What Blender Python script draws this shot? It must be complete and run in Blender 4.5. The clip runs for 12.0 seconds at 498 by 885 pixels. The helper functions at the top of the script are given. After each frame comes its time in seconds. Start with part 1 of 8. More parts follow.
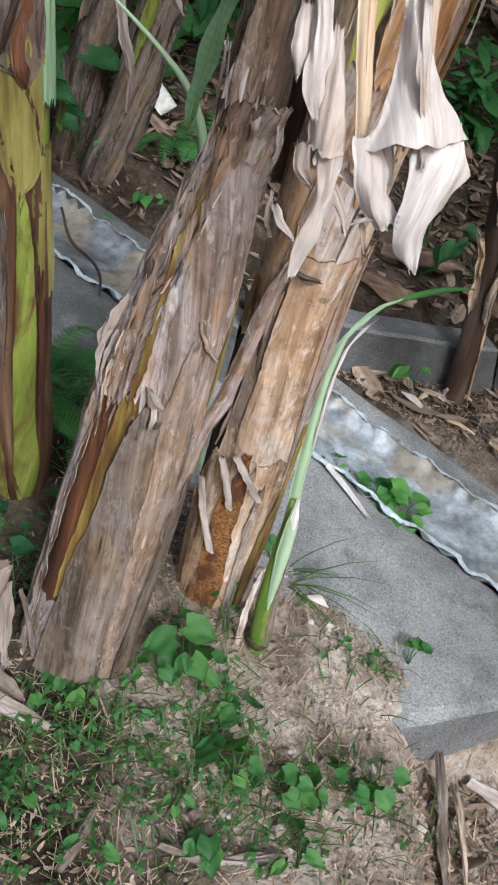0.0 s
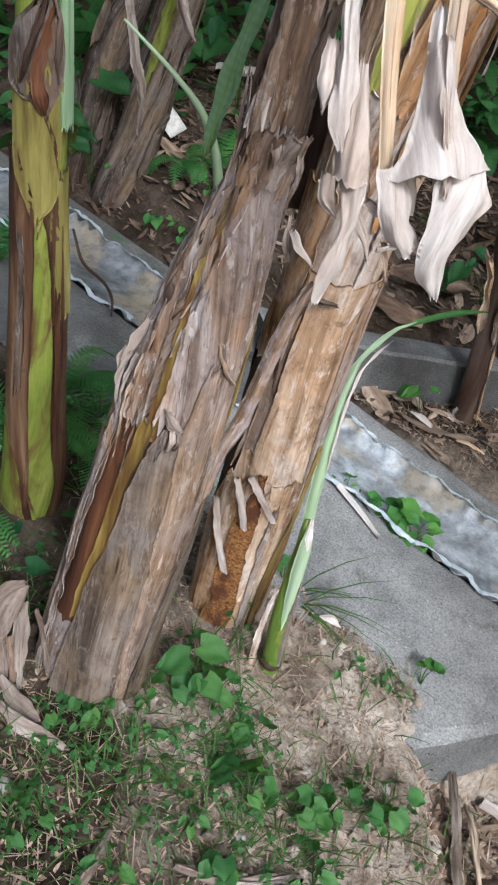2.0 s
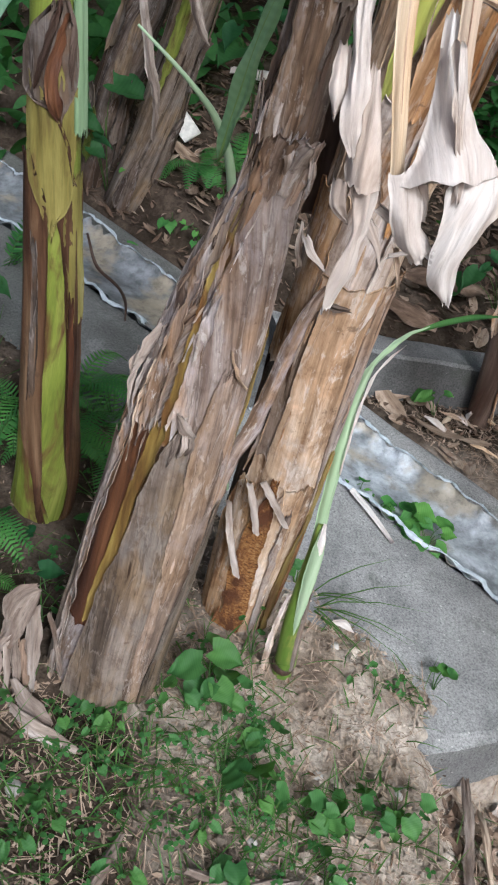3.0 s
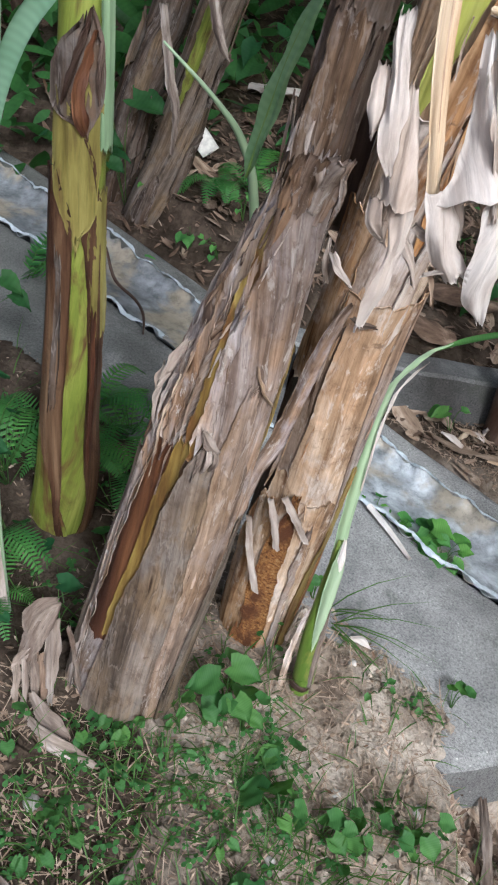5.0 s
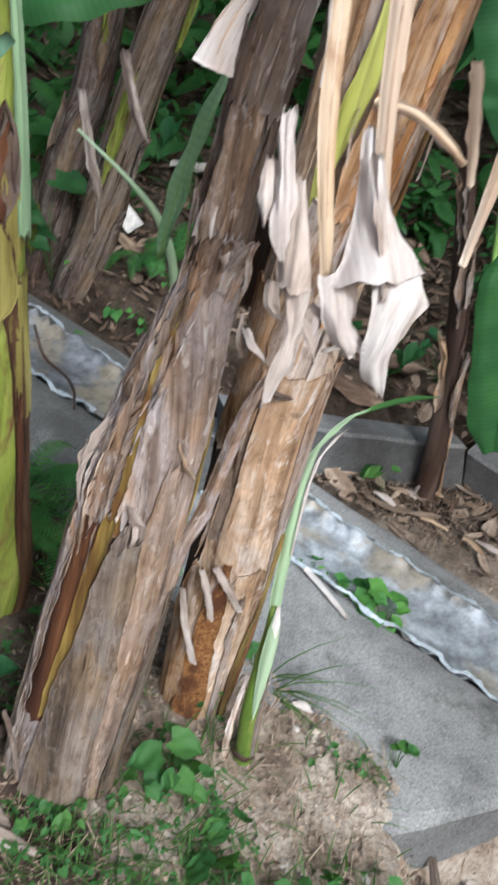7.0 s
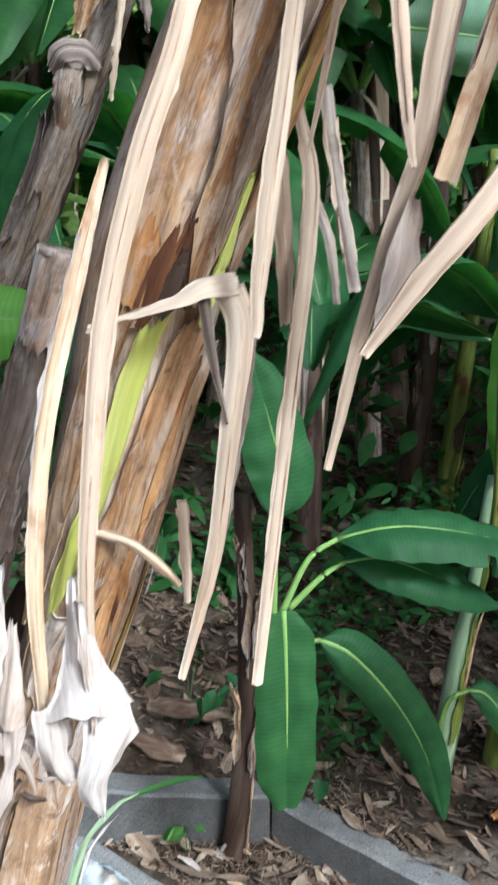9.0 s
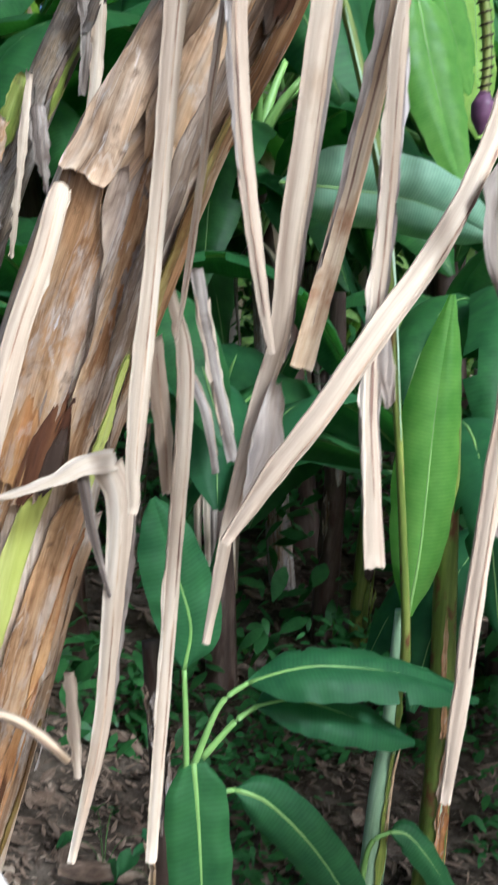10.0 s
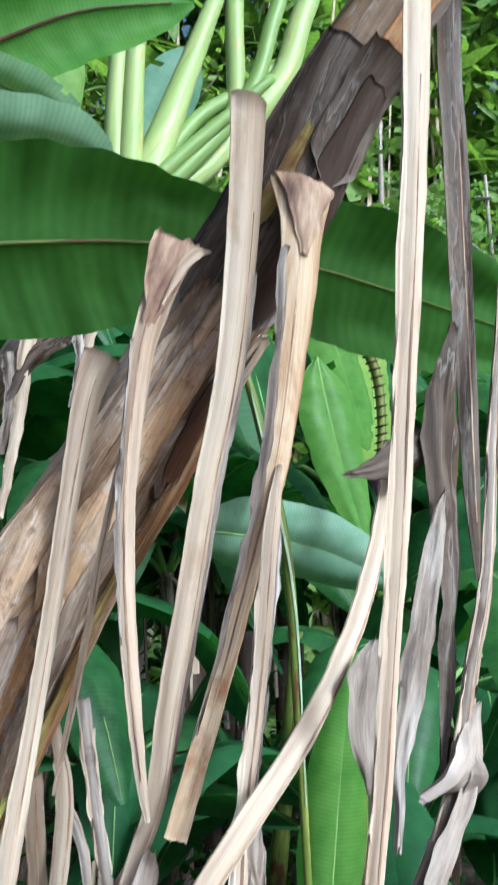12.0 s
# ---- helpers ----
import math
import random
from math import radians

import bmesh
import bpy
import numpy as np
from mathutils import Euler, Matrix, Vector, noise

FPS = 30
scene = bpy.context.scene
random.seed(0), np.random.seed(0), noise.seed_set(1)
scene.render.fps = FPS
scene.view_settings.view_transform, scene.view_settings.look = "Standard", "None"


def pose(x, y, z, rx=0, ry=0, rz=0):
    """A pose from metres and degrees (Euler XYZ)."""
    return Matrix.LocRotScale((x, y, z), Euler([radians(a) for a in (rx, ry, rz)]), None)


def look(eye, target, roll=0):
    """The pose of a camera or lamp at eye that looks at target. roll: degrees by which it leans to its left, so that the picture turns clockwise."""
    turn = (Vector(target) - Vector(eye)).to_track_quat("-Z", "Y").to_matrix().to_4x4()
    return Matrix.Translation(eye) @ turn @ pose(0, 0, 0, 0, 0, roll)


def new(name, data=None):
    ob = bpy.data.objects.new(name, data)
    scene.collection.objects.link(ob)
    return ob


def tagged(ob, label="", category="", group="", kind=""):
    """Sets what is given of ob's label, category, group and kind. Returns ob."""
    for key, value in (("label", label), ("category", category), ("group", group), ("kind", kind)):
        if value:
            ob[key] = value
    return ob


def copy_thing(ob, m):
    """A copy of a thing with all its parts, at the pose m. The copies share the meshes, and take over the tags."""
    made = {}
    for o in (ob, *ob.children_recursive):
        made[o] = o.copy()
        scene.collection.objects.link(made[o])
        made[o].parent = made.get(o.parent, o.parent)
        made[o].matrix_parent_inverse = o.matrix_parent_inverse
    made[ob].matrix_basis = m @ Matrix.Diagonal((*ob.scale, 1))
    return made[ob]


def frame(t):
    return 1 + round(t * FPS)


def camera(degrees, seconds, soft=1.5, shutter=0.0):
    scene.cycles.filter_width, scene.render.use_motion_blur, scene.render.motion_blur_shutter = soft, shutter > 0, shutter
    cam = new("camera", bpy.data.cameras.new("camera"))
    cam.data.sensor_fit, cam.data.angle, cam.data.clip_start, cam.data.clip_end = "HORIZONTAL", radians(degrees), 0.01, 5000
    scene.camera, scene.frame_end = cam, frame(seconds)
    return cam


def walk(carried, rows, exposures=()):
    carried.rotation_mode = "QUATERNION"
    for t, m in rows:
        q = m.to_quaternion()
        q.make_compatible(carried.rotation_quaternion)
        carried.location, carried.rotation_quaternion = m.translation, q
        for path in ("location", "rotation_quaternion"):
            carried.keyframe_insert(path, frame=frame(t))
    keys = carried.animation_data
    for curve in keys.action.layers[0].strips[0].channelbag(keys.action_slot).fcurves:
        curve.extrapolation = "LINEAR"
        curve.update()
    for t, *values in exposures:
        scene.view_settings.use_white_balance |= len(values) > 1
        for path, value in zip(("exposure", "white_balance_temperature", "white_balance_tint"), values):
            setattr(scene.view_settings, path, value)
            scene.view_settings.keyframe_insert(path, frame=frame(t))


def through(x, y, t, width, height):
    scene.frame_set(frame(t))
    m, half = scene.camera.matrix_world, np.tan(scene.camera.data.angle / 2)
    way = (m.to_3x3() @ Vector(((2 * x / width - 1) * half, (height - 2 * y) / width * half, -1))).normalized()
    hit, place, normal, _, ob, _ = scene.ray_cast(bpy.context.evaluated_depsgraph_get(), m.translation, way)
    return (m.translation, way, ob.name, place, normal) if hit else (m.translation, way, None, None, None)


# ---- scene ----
cam = camera(29.0, 12.0, soft=2.1, shutter=0.4)
PATH = [
    (0, (0.0, 0.0, 1.6), (-0.0, 1.577, 0.37), 0.01),
    (0.5, (-0.017, -0.001, 1.603), (-0.011, 1.581, 0.38), 0.10),
    (1, (-0.018, -0.006, 1.607), (-0.016, 1.583, 0.393), 0.01),
    (1.5, (-0.021, -0.009, 1.611), (-0.022, 1.587, 0.405), -0.00),
    (2, (-0.022, -0.008, 1.615), (-0.031, 1.592, 0.414), -0.20),
    (2.5, (-0.019, -0.008, 1.616), (-0.042, 1.594, 0.42), -0.47),
    (3, (-0.019, -0.006, 1.617), (-0.057, 1.597, 0.422), -0.69),
    (5, (-0.044, -0.003, 1.62), (-0.102, 1.616, 0.447), -0.57),
    (5.5, (-0.048, -0.003, 1.624), (-0.101, 1.623, 0.461), -0.48),
    (6, (-0.045, -0.005, 1.624), (-0.105, 1.629, 0.473), -1.05),
    (6.5, (-0.034, -0.011, 1.628), (-0.062, 1.634, 0.492), -1.35),
    (7, (-0.009, -0.022, 1.648), (0.052, 1.671, 0.584), -1.11),
    (7.5, (0.033, -0.047, 1.681), (0.22, 1.724, 0.772), -0.24),
    (7.7, (0.05, -0.041, 1.695), (0.284, 1.764, 0.866), 0.16),
    (9.3, (0.122, -0.095, 1.818), (0.616, 1.803, 1.427), 0.03),
    (9.5, (0.128, -0.099, 1.829), (0.66, 1.798, 1.483), -0.28),
    (10, (0.154, -0.116, 1.853), (0.774, 1.775, 1.66), -0.88),
    (10.5, (0.178, -0.135, 1.897), (0.864, 1.744, 1.893), -0.79),
    (11, (0.193, -0.153, 1.951), (0.907, 1.707, 2.122), -0.79),
    (11.5, (0.187, -0.159, 1.984), (0.928, 1.672, 2.295), -0.62),
    (12, (0.171, -0.179, 2.007), (0.942, 1.612, 2.453), -0.02),
]
walk(cam, [(t, look(eye, target, roll)) for t, eye, target, roll in PATH], exposures=[(0.0, 0.0, 5350, 8), (6.5, 0.0, 5350, 8), (7.5, 0.28, 5350, 5), (9.3, 0.38, 5060, 3), (12.0, 0.35, 4820, 0)])

# ---- light: hazy daylight from the open side, behind the walker ----
SUN_EL, SUN_AZ = radians(37), radians(158)
world = bpy.data.worlds.new("world")
scene.world = world
world.use_nodes = True
wn = world.node_tree
sky = wn.nodes.new("ShaderNodeTexSky")
sky.sky_type, sky.sun_disc = "NISHITA", False
sky.sun_elevation, sky.sun_rotation = SUN_EL, SUN_AZ
sky.air_density, sky.dust_density, sky.ozone_density = 0.6, 9.5, 0.3
bg = wn.nodes["Background"]
bg.inputs["Strength"].default_value = 0.15
wn.links.new(sky.outputs[0], bg.inputs["Color"])
sun_data = bpy.data.lights.new("sun", "SUN")
sun_data.energy, sun_data.angle, sun_data.color = 3.2, radians(10), (1.0, 0.95, 0.87)
sun = new("sun", sun_data)
sun_dir = Vector((math.sin(SUN_AZ) * math.cos(SUN_EL), math.cos(SUN_AZ) * math.cos(SUN_EL), math.sin(SUN_EL)))
sun.matrix_world = look(sun_dir * 30, (0, 0, 0))


# ---- materials ----
def material(name, rough=0.8, spec=0.3):
    m = bpy.data.materials.new(name)
    m.use_nodes = True
    b = m.node_tree.nodes["Principled BSDF"]
    b.inputs["Roughness"].default_value = rough
    b.inputs["Specular IOR Level"].default_value = spec
    return m, m.node_tree, b


def node(nt, kind, **values):
    n = nt.nodes.new(kind)
    for key, value in values.items():
        n.inputs[key.replace("_", " ")].default_value = value
    return n


def ramp(nt, source, stops):
    r = nt.nodes.new("ShaderNodeValToRGB")
    e = r.color_ramp.elements
    while len(e) < len(stops):
        e.new(0.5)
    for k, (p, c) in enumerate(stops):
        e[k].position, e[k].color = p, (*c, 1) if len(c) == 3 else c
    nt.links.new(source, r.inputs[0])
    return r.outputs[0]


def coords(nt, kind, scale=(1, 1, 1), turn=0.0):
    tc = nt.nodes.new("ShaderNodeTexCoord")
    mp = nt.nodes.new("ShaderNodeMapping")
    mp.inputs["Scale"].default_value = scale
    mp.inputs["Rotation"].default_value = (0, 0, turn)
    nt.links.new(tc.outputs[kind], mp.inputs[0])
    return mp.outputs[0]


def shifted(nt, vector):
    """Each object takes its own stretch of the pattern."""
    info = nt.nodes.new("ShaderNodeObjectInfo")
    mul = nt.nodes.new("ShaderNodeVectorMath")
    mul.operation = "MULTIPLY_ADD"
    mul.inputs[1].default_value = (31.0, 17.0, 23.0)
    nt.links.new(info.outputs["Random"], mul.inputs[0])
    nt.links.new(vector, mul.inputs[2])
    return mul.outputs[0]


def noise_of(nt, vector, scale, detail=5, rough=0.6, distortion=0.0):
    n = node(nt, "ShaderNodeTexNoise", Scale=scale, Detail=detail, Roughness=rough, Distortion=distortion)
    nt.links.new(vector, n.inputs["Vector"])
    return n.outputs["Fac"]


def mix(nt, kind, fac, a, b):
    m = nt.nodes.new("ShaderNodeMix")
    m.data_type, m.blend_type = "RGBA", kind
    for sock, v in ((m.inputs[0], fac), (m.inputs[6], a), (m.inputs[7], b)):
        if isinstance(v, (int, float)):
            sock.default_value = v
        elif isinstance(v, tuple):
            sock.default_value = (*v, 1)
        else:
            nt.links.new(v, sock)
    return m.outputs[2]


def bump(nt, b, height, strength, distance):
    n = node(nt, "ShaderNodeBump", Strength=strength, Distance=distance)
    nt.links.new(height, n.inputs["Height"])
    nt.links.new(n.outputs[0], b.inputs["Normal"])


def fibre(name, stops, stain, rough=0.75, across=70, along=3.5, strength=0.9, stain_at=(0.52, 0.66), glow=0.0, hairs=0.85):
    """Dried plant fibre: long streaks down the length, finer hairs, and blotches of rot."""
    m, nt, b = material(name, rough, 0.25)
    wide = shifted(nt, coords(nt, "UV", (across * 0.35, along * 0.7, 1)))
    fine = shifted(nt, coords(nt, "UV", (across * 3.2, along * 2.0, 1)))
    n1 = noise_of(nt, wide, 1.0, 9, 0.66, 0.35)
    n2 = noise_of(nt, fine, 1.0, 6, 0.75, 0.2)
    col = ramp(nt, n1, stops)
    hair = ramp(nt, n2, [(0.34, (0.30, 0.27, 0.25)), (0.45, (0.86, 0.85, 0.84)), (0.55, (1.0, 1.0, 1.0)), (0.66, (1.3, 1.28, 1.26))])
    col = mix(nt, "MULTIPLY", hairs, col, hair)
    blot = noise_of(nt, shifted(nt, coords(nt, "UV", (14, 5, 1))), 1.0, 6, 0.6, 0.6)
    mask = ramp(nt, blot, [(stain_at[0], (0, 0, 0)), (stain_at[1], (1, 1, 1))])
    col = mix(nt, "MIX", mask, col, mix(nt, "MULTIPLY", 0.6, stain, hair))
    nt.links.new(col, b.inputs["Base Color"])
    add = nt.nodes.new("ShaderNodeMath")
    add.operation = "ADD"
    nt.links.new(n1, add.inputs[0])
    soft_n = nt.nodes.new("ShaderNodeMath")
    soft_n.operation = "MULTIPLY"
    soft_n.inputs[1].default_value = hairs
    nt.links.new(n2, soft_n.inputs[0])
    nt.links.new(soft_n.outputs[0], add.inputs[1])
    bump(nt, b, add.outputs[0], strength, 0.006)
    if glow:
        t = node(nt, "ShaderNodeBsdfTranslucent")
        nt.links.new(col, t.inputs["Color"])
        ms = node(nt, "ShaderNodeMixShader", Fac=glow)
        out = nt.nodes["Material Output"]
        nt.links.new(b.outputs[0], ms.inputs[1])
        nt.links.new(t.outputs[0], ms.inputs[2])
        nt.links.new(ms.outputs[0], out.inputs["Surface"])
    return m


def bark(name, tones, patch, flake=0.4, crack=1.0, rough=0.78, strength=0.7, pale=(0.58, 0.53, 0.49), bloom=(0.34, 0.305, 0.30)):
    """Weathered sheath: wandering streaks at three widths, split lines, pale flaking skin and rot specks."""
    m, nt, b = material(name, rough, 0.22)
    uv = shifted(nt, coords(nt, "UV"))
    drift = node(nt, "ShaderNodeTexNoise", Scale=5.0, Detail=3.0)
    nt.links.new(uv, drift.inputs["Vector"])
    bend = nt.nodes.new("ShaderNodeVectorMath")
    bend.operation = "MULTIPLY_ADD"
    bend.inputs[1].default_value = (0.003, 0.03, 0.0)
    nt.links.new(drift.outputs["Color"], bend.inputs[0])
    nt.links.new(uv, bend.inputs[2])

    def streak(across, along, detail, rough_n, distortion=0.0):
        mp = nt.nodes.new("ShaderNodeMapping")
        mp.inputs["Scale"].default_value = (across, along, 1)
        nt.links.new(bend.outputs[0], mp.inputs[0])
        return noise_of(nt, mp.outputs[0], 1.0, detail, rough_n, distortion)

    big, mid, fine = streak(9, 3.2, 5, 0.62, 0.3), streak(32, 1.5, 6, 0.62, 0.12), streak(220, 6.0, 5, 0.72)
    d, c, l = tones
    col = ramp(nt, mid, [(0.36, d), (0.46, c), (0.55, tuple(0.6 * x + 0.4 * y for x, y in zip(c, l))), (0.67, l)])
    over = ramp(nt, mid, [(0.36, tuple(0.45 * x for x in patch)), (0.49, patch), (0.66, tuple(min(0.8, 1.45 * x) for x in patch))])
    col = mix(nt, "MIX", ramp(nt, big, [(0.45, (0, 0, 0)), (0.60, (0.85, 0.85, 0.85))]), col, over)
    film_n = streak(16, 5.0, 6, 0.68, 0.4)
    col = mix(nt, "MIX", ramp(nt, film_n, [(0.53, (0, 0, 0)), (0.62, (0.7, 0.7, 0.7))]), col, bloom)
    hair = ramp(nt, fine, [(0.32, (0.50, 0.46, 0.43)), (0.45, (0.90, 0.89, 0.88)), (0.56, (1.03, 1.03, 1.02)), (0.68, (1.30, 1.28, 1.26))])
    col = mix(nt, "MULTIPLY", 0.75, col, hair)
    mottle = streak(34, 15, 7, 0.70, 0.5)
    col = mix(nt, "MULTIPLY", 0.75, col, ramp(nt, mottle, [(0.36, (0.52, 0.46, 0.41)), (0.46, (0.90, 0.88, 0.86)), (0.56, (1.06, 1.06, 1.06)), (0.66, (1.30, 1.28, 1.27))]))
    skin = streak(52, 14, 7, 0.72, 0.45)
    mask = ramp(nt, skin, [(0.575, (0, 0, 0)), (0.63, (flake, flake, flake))])
    col = mix(nt, "MIX", mask, col, mix(nt, "MULTIPLY", 0.6, pale, hair))
    split = streak(60, 3.6, 3, 0.5, 0.1)
    col = mix(nt, "MULTIPLY", crack, col, ramp(nt, split, [(0.295, (0.16, 0.115, 0.085)), (0.325, (0.74, 0.72, 0.70)), (0.37, (1, 1, 1))]))
    edge_n = streak(17, 1.9, 5, 0.55, 0.1)
    line = ramp(nt, edge_n, [(0.470, (0, 0, 0)), (0.480, (0.42, 0.42, 0.42)), (0.487, (0.1, 0.1, 0.1)), (0.53, (0, 0, 0))])
    col = mix(nt, "MIX", line, col, tuple(0.5 * x for x in d))
    lit = ramp(nt, edge_n, [(0.486, (0, 0, 0)), (0.493, (0.22, 0.22, 0.22)), (0.506, (0, 0, 0))])
    col = mix(nt, "MIX", lit, col, pale)
    rot = streak(42, 30, 5, 0.65, 0.3)
    col = mix(nt, "MIX", ramp(nt, rot, [(0.62, (0, 0, 0)), (0.70, (0.65, 0.65, 0.65))]), col, (0.085, 0.050, 0.030))
    nt.links.new(col, b.inputs["Base Color"])
    total = None
    for src, k in ((mid, 0.35), (fine, 0.25), (mask, 0.35), (split, 0.3), (mottle, 0.3)):
        mul = nt.nodes.new("ShaderNodeMath")
        mul.operation = "MULTIPLY_ADD"
        mul.inputs[1].default_value = k
        nt.links.new(src, mul.inputs[0])
        if total is not None:
            nt.links.new(total, mul.inputs[2])
        total = mul.outputs[0]
    bump(nt, b, total, strength, 0.005)
    return m


SHEATH_GREY = bark("grey_brown_sheath", [(0.075, 0.05, 0.037), (0.23, 0.18, 0.145), (0.46, 0.405, 0.37)], (0.25, 0.15, 0.08), 0.75)
SHEATH_TAN = bark("tan_sheath", [(0.20, 0.095, 0.038), (0.43, 0.275, 0.15), (0.62, 0.49, 0.365)], (0.38, 0.20, 0.085), 0.4, bloom=(0.47, 0.38, 0.31))
SHEATH_SMOOTH = bark("smooth_grey_sheath", [(0.12, 0.088, 0.073), (0.265, 0.218, 0.195), (0.45, 0.405, 0.385)], (0.285, 0.185, 0.115), 0.55, 0.8, strength=0.5, bloom=(0.34, 0.30, 0.305))
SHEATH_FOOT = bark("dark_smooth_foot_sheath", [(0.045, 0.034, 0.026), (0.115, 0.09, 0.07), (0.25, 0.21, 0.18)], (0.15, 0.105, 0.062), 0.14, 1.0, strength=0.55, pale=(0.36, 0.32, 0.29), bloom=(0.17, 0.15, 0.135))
SHEATH_BROWN = bark("smooth_brown_sheath", [(0.075, 0.045, 0.026), (0.19, 0.125, 0.078), (0.36, 0.275, 0.20)], (0.22, 0.165, 0.13), 0.3, 0.9, strength=0.5, bloom=(0.26, 0.21, 0.185))
SHEATH_UMBER = bark("dark_umber_sheath", [(0.025, 0.017, 0.013), (0.07, 0.052, 0.040), (0.19, 0.155, 0.13)], (0.095, 0.06, 0.038), 0.12, 0.9, bloom=(0.125, 0.11, 0.10))
SHEATH_BUFF = bark("smooth_buff_sheath", [(0.20, 0.115, 0.062), (0.43, 0.315, 0.215), (0.64, 0.53, 0.425)], (0.37, 0.235, 0.135), 0.5, 1.0, 0.7, 0.5, (0.66, 0.59, 0.53), (0.49, 0.425, 0.375))
SHEATH_PALE = bark("pale_sheath", [(0.33, 0.25, 0.195), (0.53, 0.455, 0.40), (0.70, 0.655, 0.62)], (0.42, 0.315, 0.24), 0.3, 0.6, strength=0.5, bloom=(0.55, 0.50, 0.49))
SHEATH_ORANGE = bark("orange_rot_sheath", [(0.12, 0.042, 0.015), (0.42, 0.225, 0.085), (0.60, 0.42, 0.24)], (0.30, 0.115, 0.035), 0.25, 1.0, 0.65, bloom=(0.46, 0.30, 0.17))
# Dark dead sheath; also paints shade into gaps and under the lip.
SHEATH_DARK = fibre("dark_sheath_and_shade", [(0.25, (0.022, 0.013, 0.009)), (0.5, (0.055, 0.034, 0.024)), (0.75, (0.14, 0.10, 0.08))], (0.04, 0.018, 0.011), 0.6, 50, 2.4, 0.6, hairs=0.4)
SHEATH_YELLOW = fibre("yellow_sheath", [(0.36, (0.085, 0.045, 0.014)), (0.47, (0.19, 0.125, 0.032)), (0.56, (0.28, 0.205, 0.06)), (0.66, (0.38, 0.31, 0.125))], (0.13, 0.065, 0.022), 0.45, 40, 2.0, 0.2, (0.52, 0.64), hairs=0.45)
SHEATH_LIME = fibre("yellow_green_sheath", [(0.30, (0.30, 0.31, 0.055)), (0.48, (0.44, 0.46, 0.10)), (0.62, (0.55, 0.56, 0.18))], (0.36, 0.27, 0.08), 0.45, 40, 1.6, 0.15, (0.60, 0.72), hairs=0.2)
ROT = fibre("pitted_orange_rot", [(0.36, (0.10, 0.038, 0.014)), (0.46, (0.27, 0.115, 0.035)), (0.55, (0.39, 0.19, 0.06)), (0.66, (0.50, 0.30, 0.13))], (0.13, 0.05, 0.02), 0.9, 420, 170, 1.0, (0.50, 0.60), hairs=0.6)
CAP = fibre("purple_brown_cap", [(0.36, (0.11, 0.06, 0.045)), (0.46, (0.27, 0.165, 0.11)), (0.54, (0.44, 0.31, 0.21)), (0.64, (0.58, 0.475, 0.37))], (0.16, 0.085, 0.06), 0.6, 60, 6, 0.4, hairs=0.3)
BROWN_EDGE = fibre("brown_sheath_margin", [(0.34, (0.028, 0.012, 0.008)), (0.46, (0.075, 0.030, 0.015)), (0.56, (0.13, 0.056, 0.024)), (0.68, (0.22, 0.115, 0.058))], (0.04, 0.016, 0.010), 0.5, 50, 2.0, 0.4, hairs=0.5)
STEM_GREEN = fibre("yellow_green_stem", [(0.30, (0.055, 0.075, 0.014)), (0.5, (0.115, 0.145, 0.025)), (0.66, (0.21, 0.21, 0.05))], (0.10, 0.045, 0.02), 0.4, 40, 1.6, 0.2, (0.56, 0.66), hairs=0.35)
STEM_GREEN = fibre("yellow_green_stem", [(0.30, (0.06, 0.085, 0.015)), (0.5, (0.13, 0.165, 0.028)), (0.66, (0.25, 0.25, 0.06))], (0.11, 0.045, 0.02), 0.4, 40, 1.6, 0.2, (0.56, 0.66), hairs=0.35)
STEM_TAN = fibre("tan_olive_stem", [(0.34, (0.085, 0.055, 0.019)), (0.46, (0.135, 0.10, 0.030)), (0.56, (0.175, 0.145, 0.042)), (0.68, (0.23, 0.20, 0.07))], (0.16, 0.08, 0.032), 0.45, 34, 1.0, 0.12, (0.52, 0.66), hairs=0.25)
STEM_TAN = fibre("tan_olive_stem", [(0.34, (0.085, 0.06, 0.018)), (0.46, (0.16, 0.135, 0.035)), (0.56, (0.235, 0.205, 0.06)), (0.68, (0.33, 0.29, 0.13))], (0.10, 0.055, 0.025), 0.45, 46, 2.0, 0.25, (0.52, 0.66), hairs=0.4)
STEM_BROWN = fibre("dark_brown_stem_margin", [(0.34, (0.022, 0.010, 0.006)), (0.46, (0.055, 0.026, 0.014)), (0.56, (0.098, 0.052, 0.027)), (0.68, (0.18, 0.115, 0.066))], (0.028, 0.012, 0.008), 0.5, 60, 2.4, 0.4, hairs=0.5)
STEM_OLIVE = fibre("olive_green_stem", [(0.32, (0.075, 0.085, 0.015)), (0.5, (0.135, 0.165, 0.026)), (0.66, (0.20, 0.22, 0.045))], (0.10, 0.085, 0.022), 0.4, 34, 0.9, 0.12, (0.58, 0.72), hairs=0.18)
STEM_OLIVE = fibre("olive_green_stem", [(0.32, (0.07, 0.085, 0.014)), (0.5, (0.165, 0.20, 0.032)), (0.66, (0.28, 0.29, 0.07))], (0.095, 0.05, 0.022), 0.4, 46, 2.2, 0.25, (0.50, 0.64), hairs=0.4)
SUCKER = fibre("sucker_green", [(0.3, (0.055, 0.10, 0.015)), (0.5, (0.12, 0.19, 0.03)), (0.7, (0.22, 0.28, 0.07))], (0.20, 0.20, 0.05), 0.4, 30, 1.2, 0.1, (0.62, 0.75), hairs=0.25)
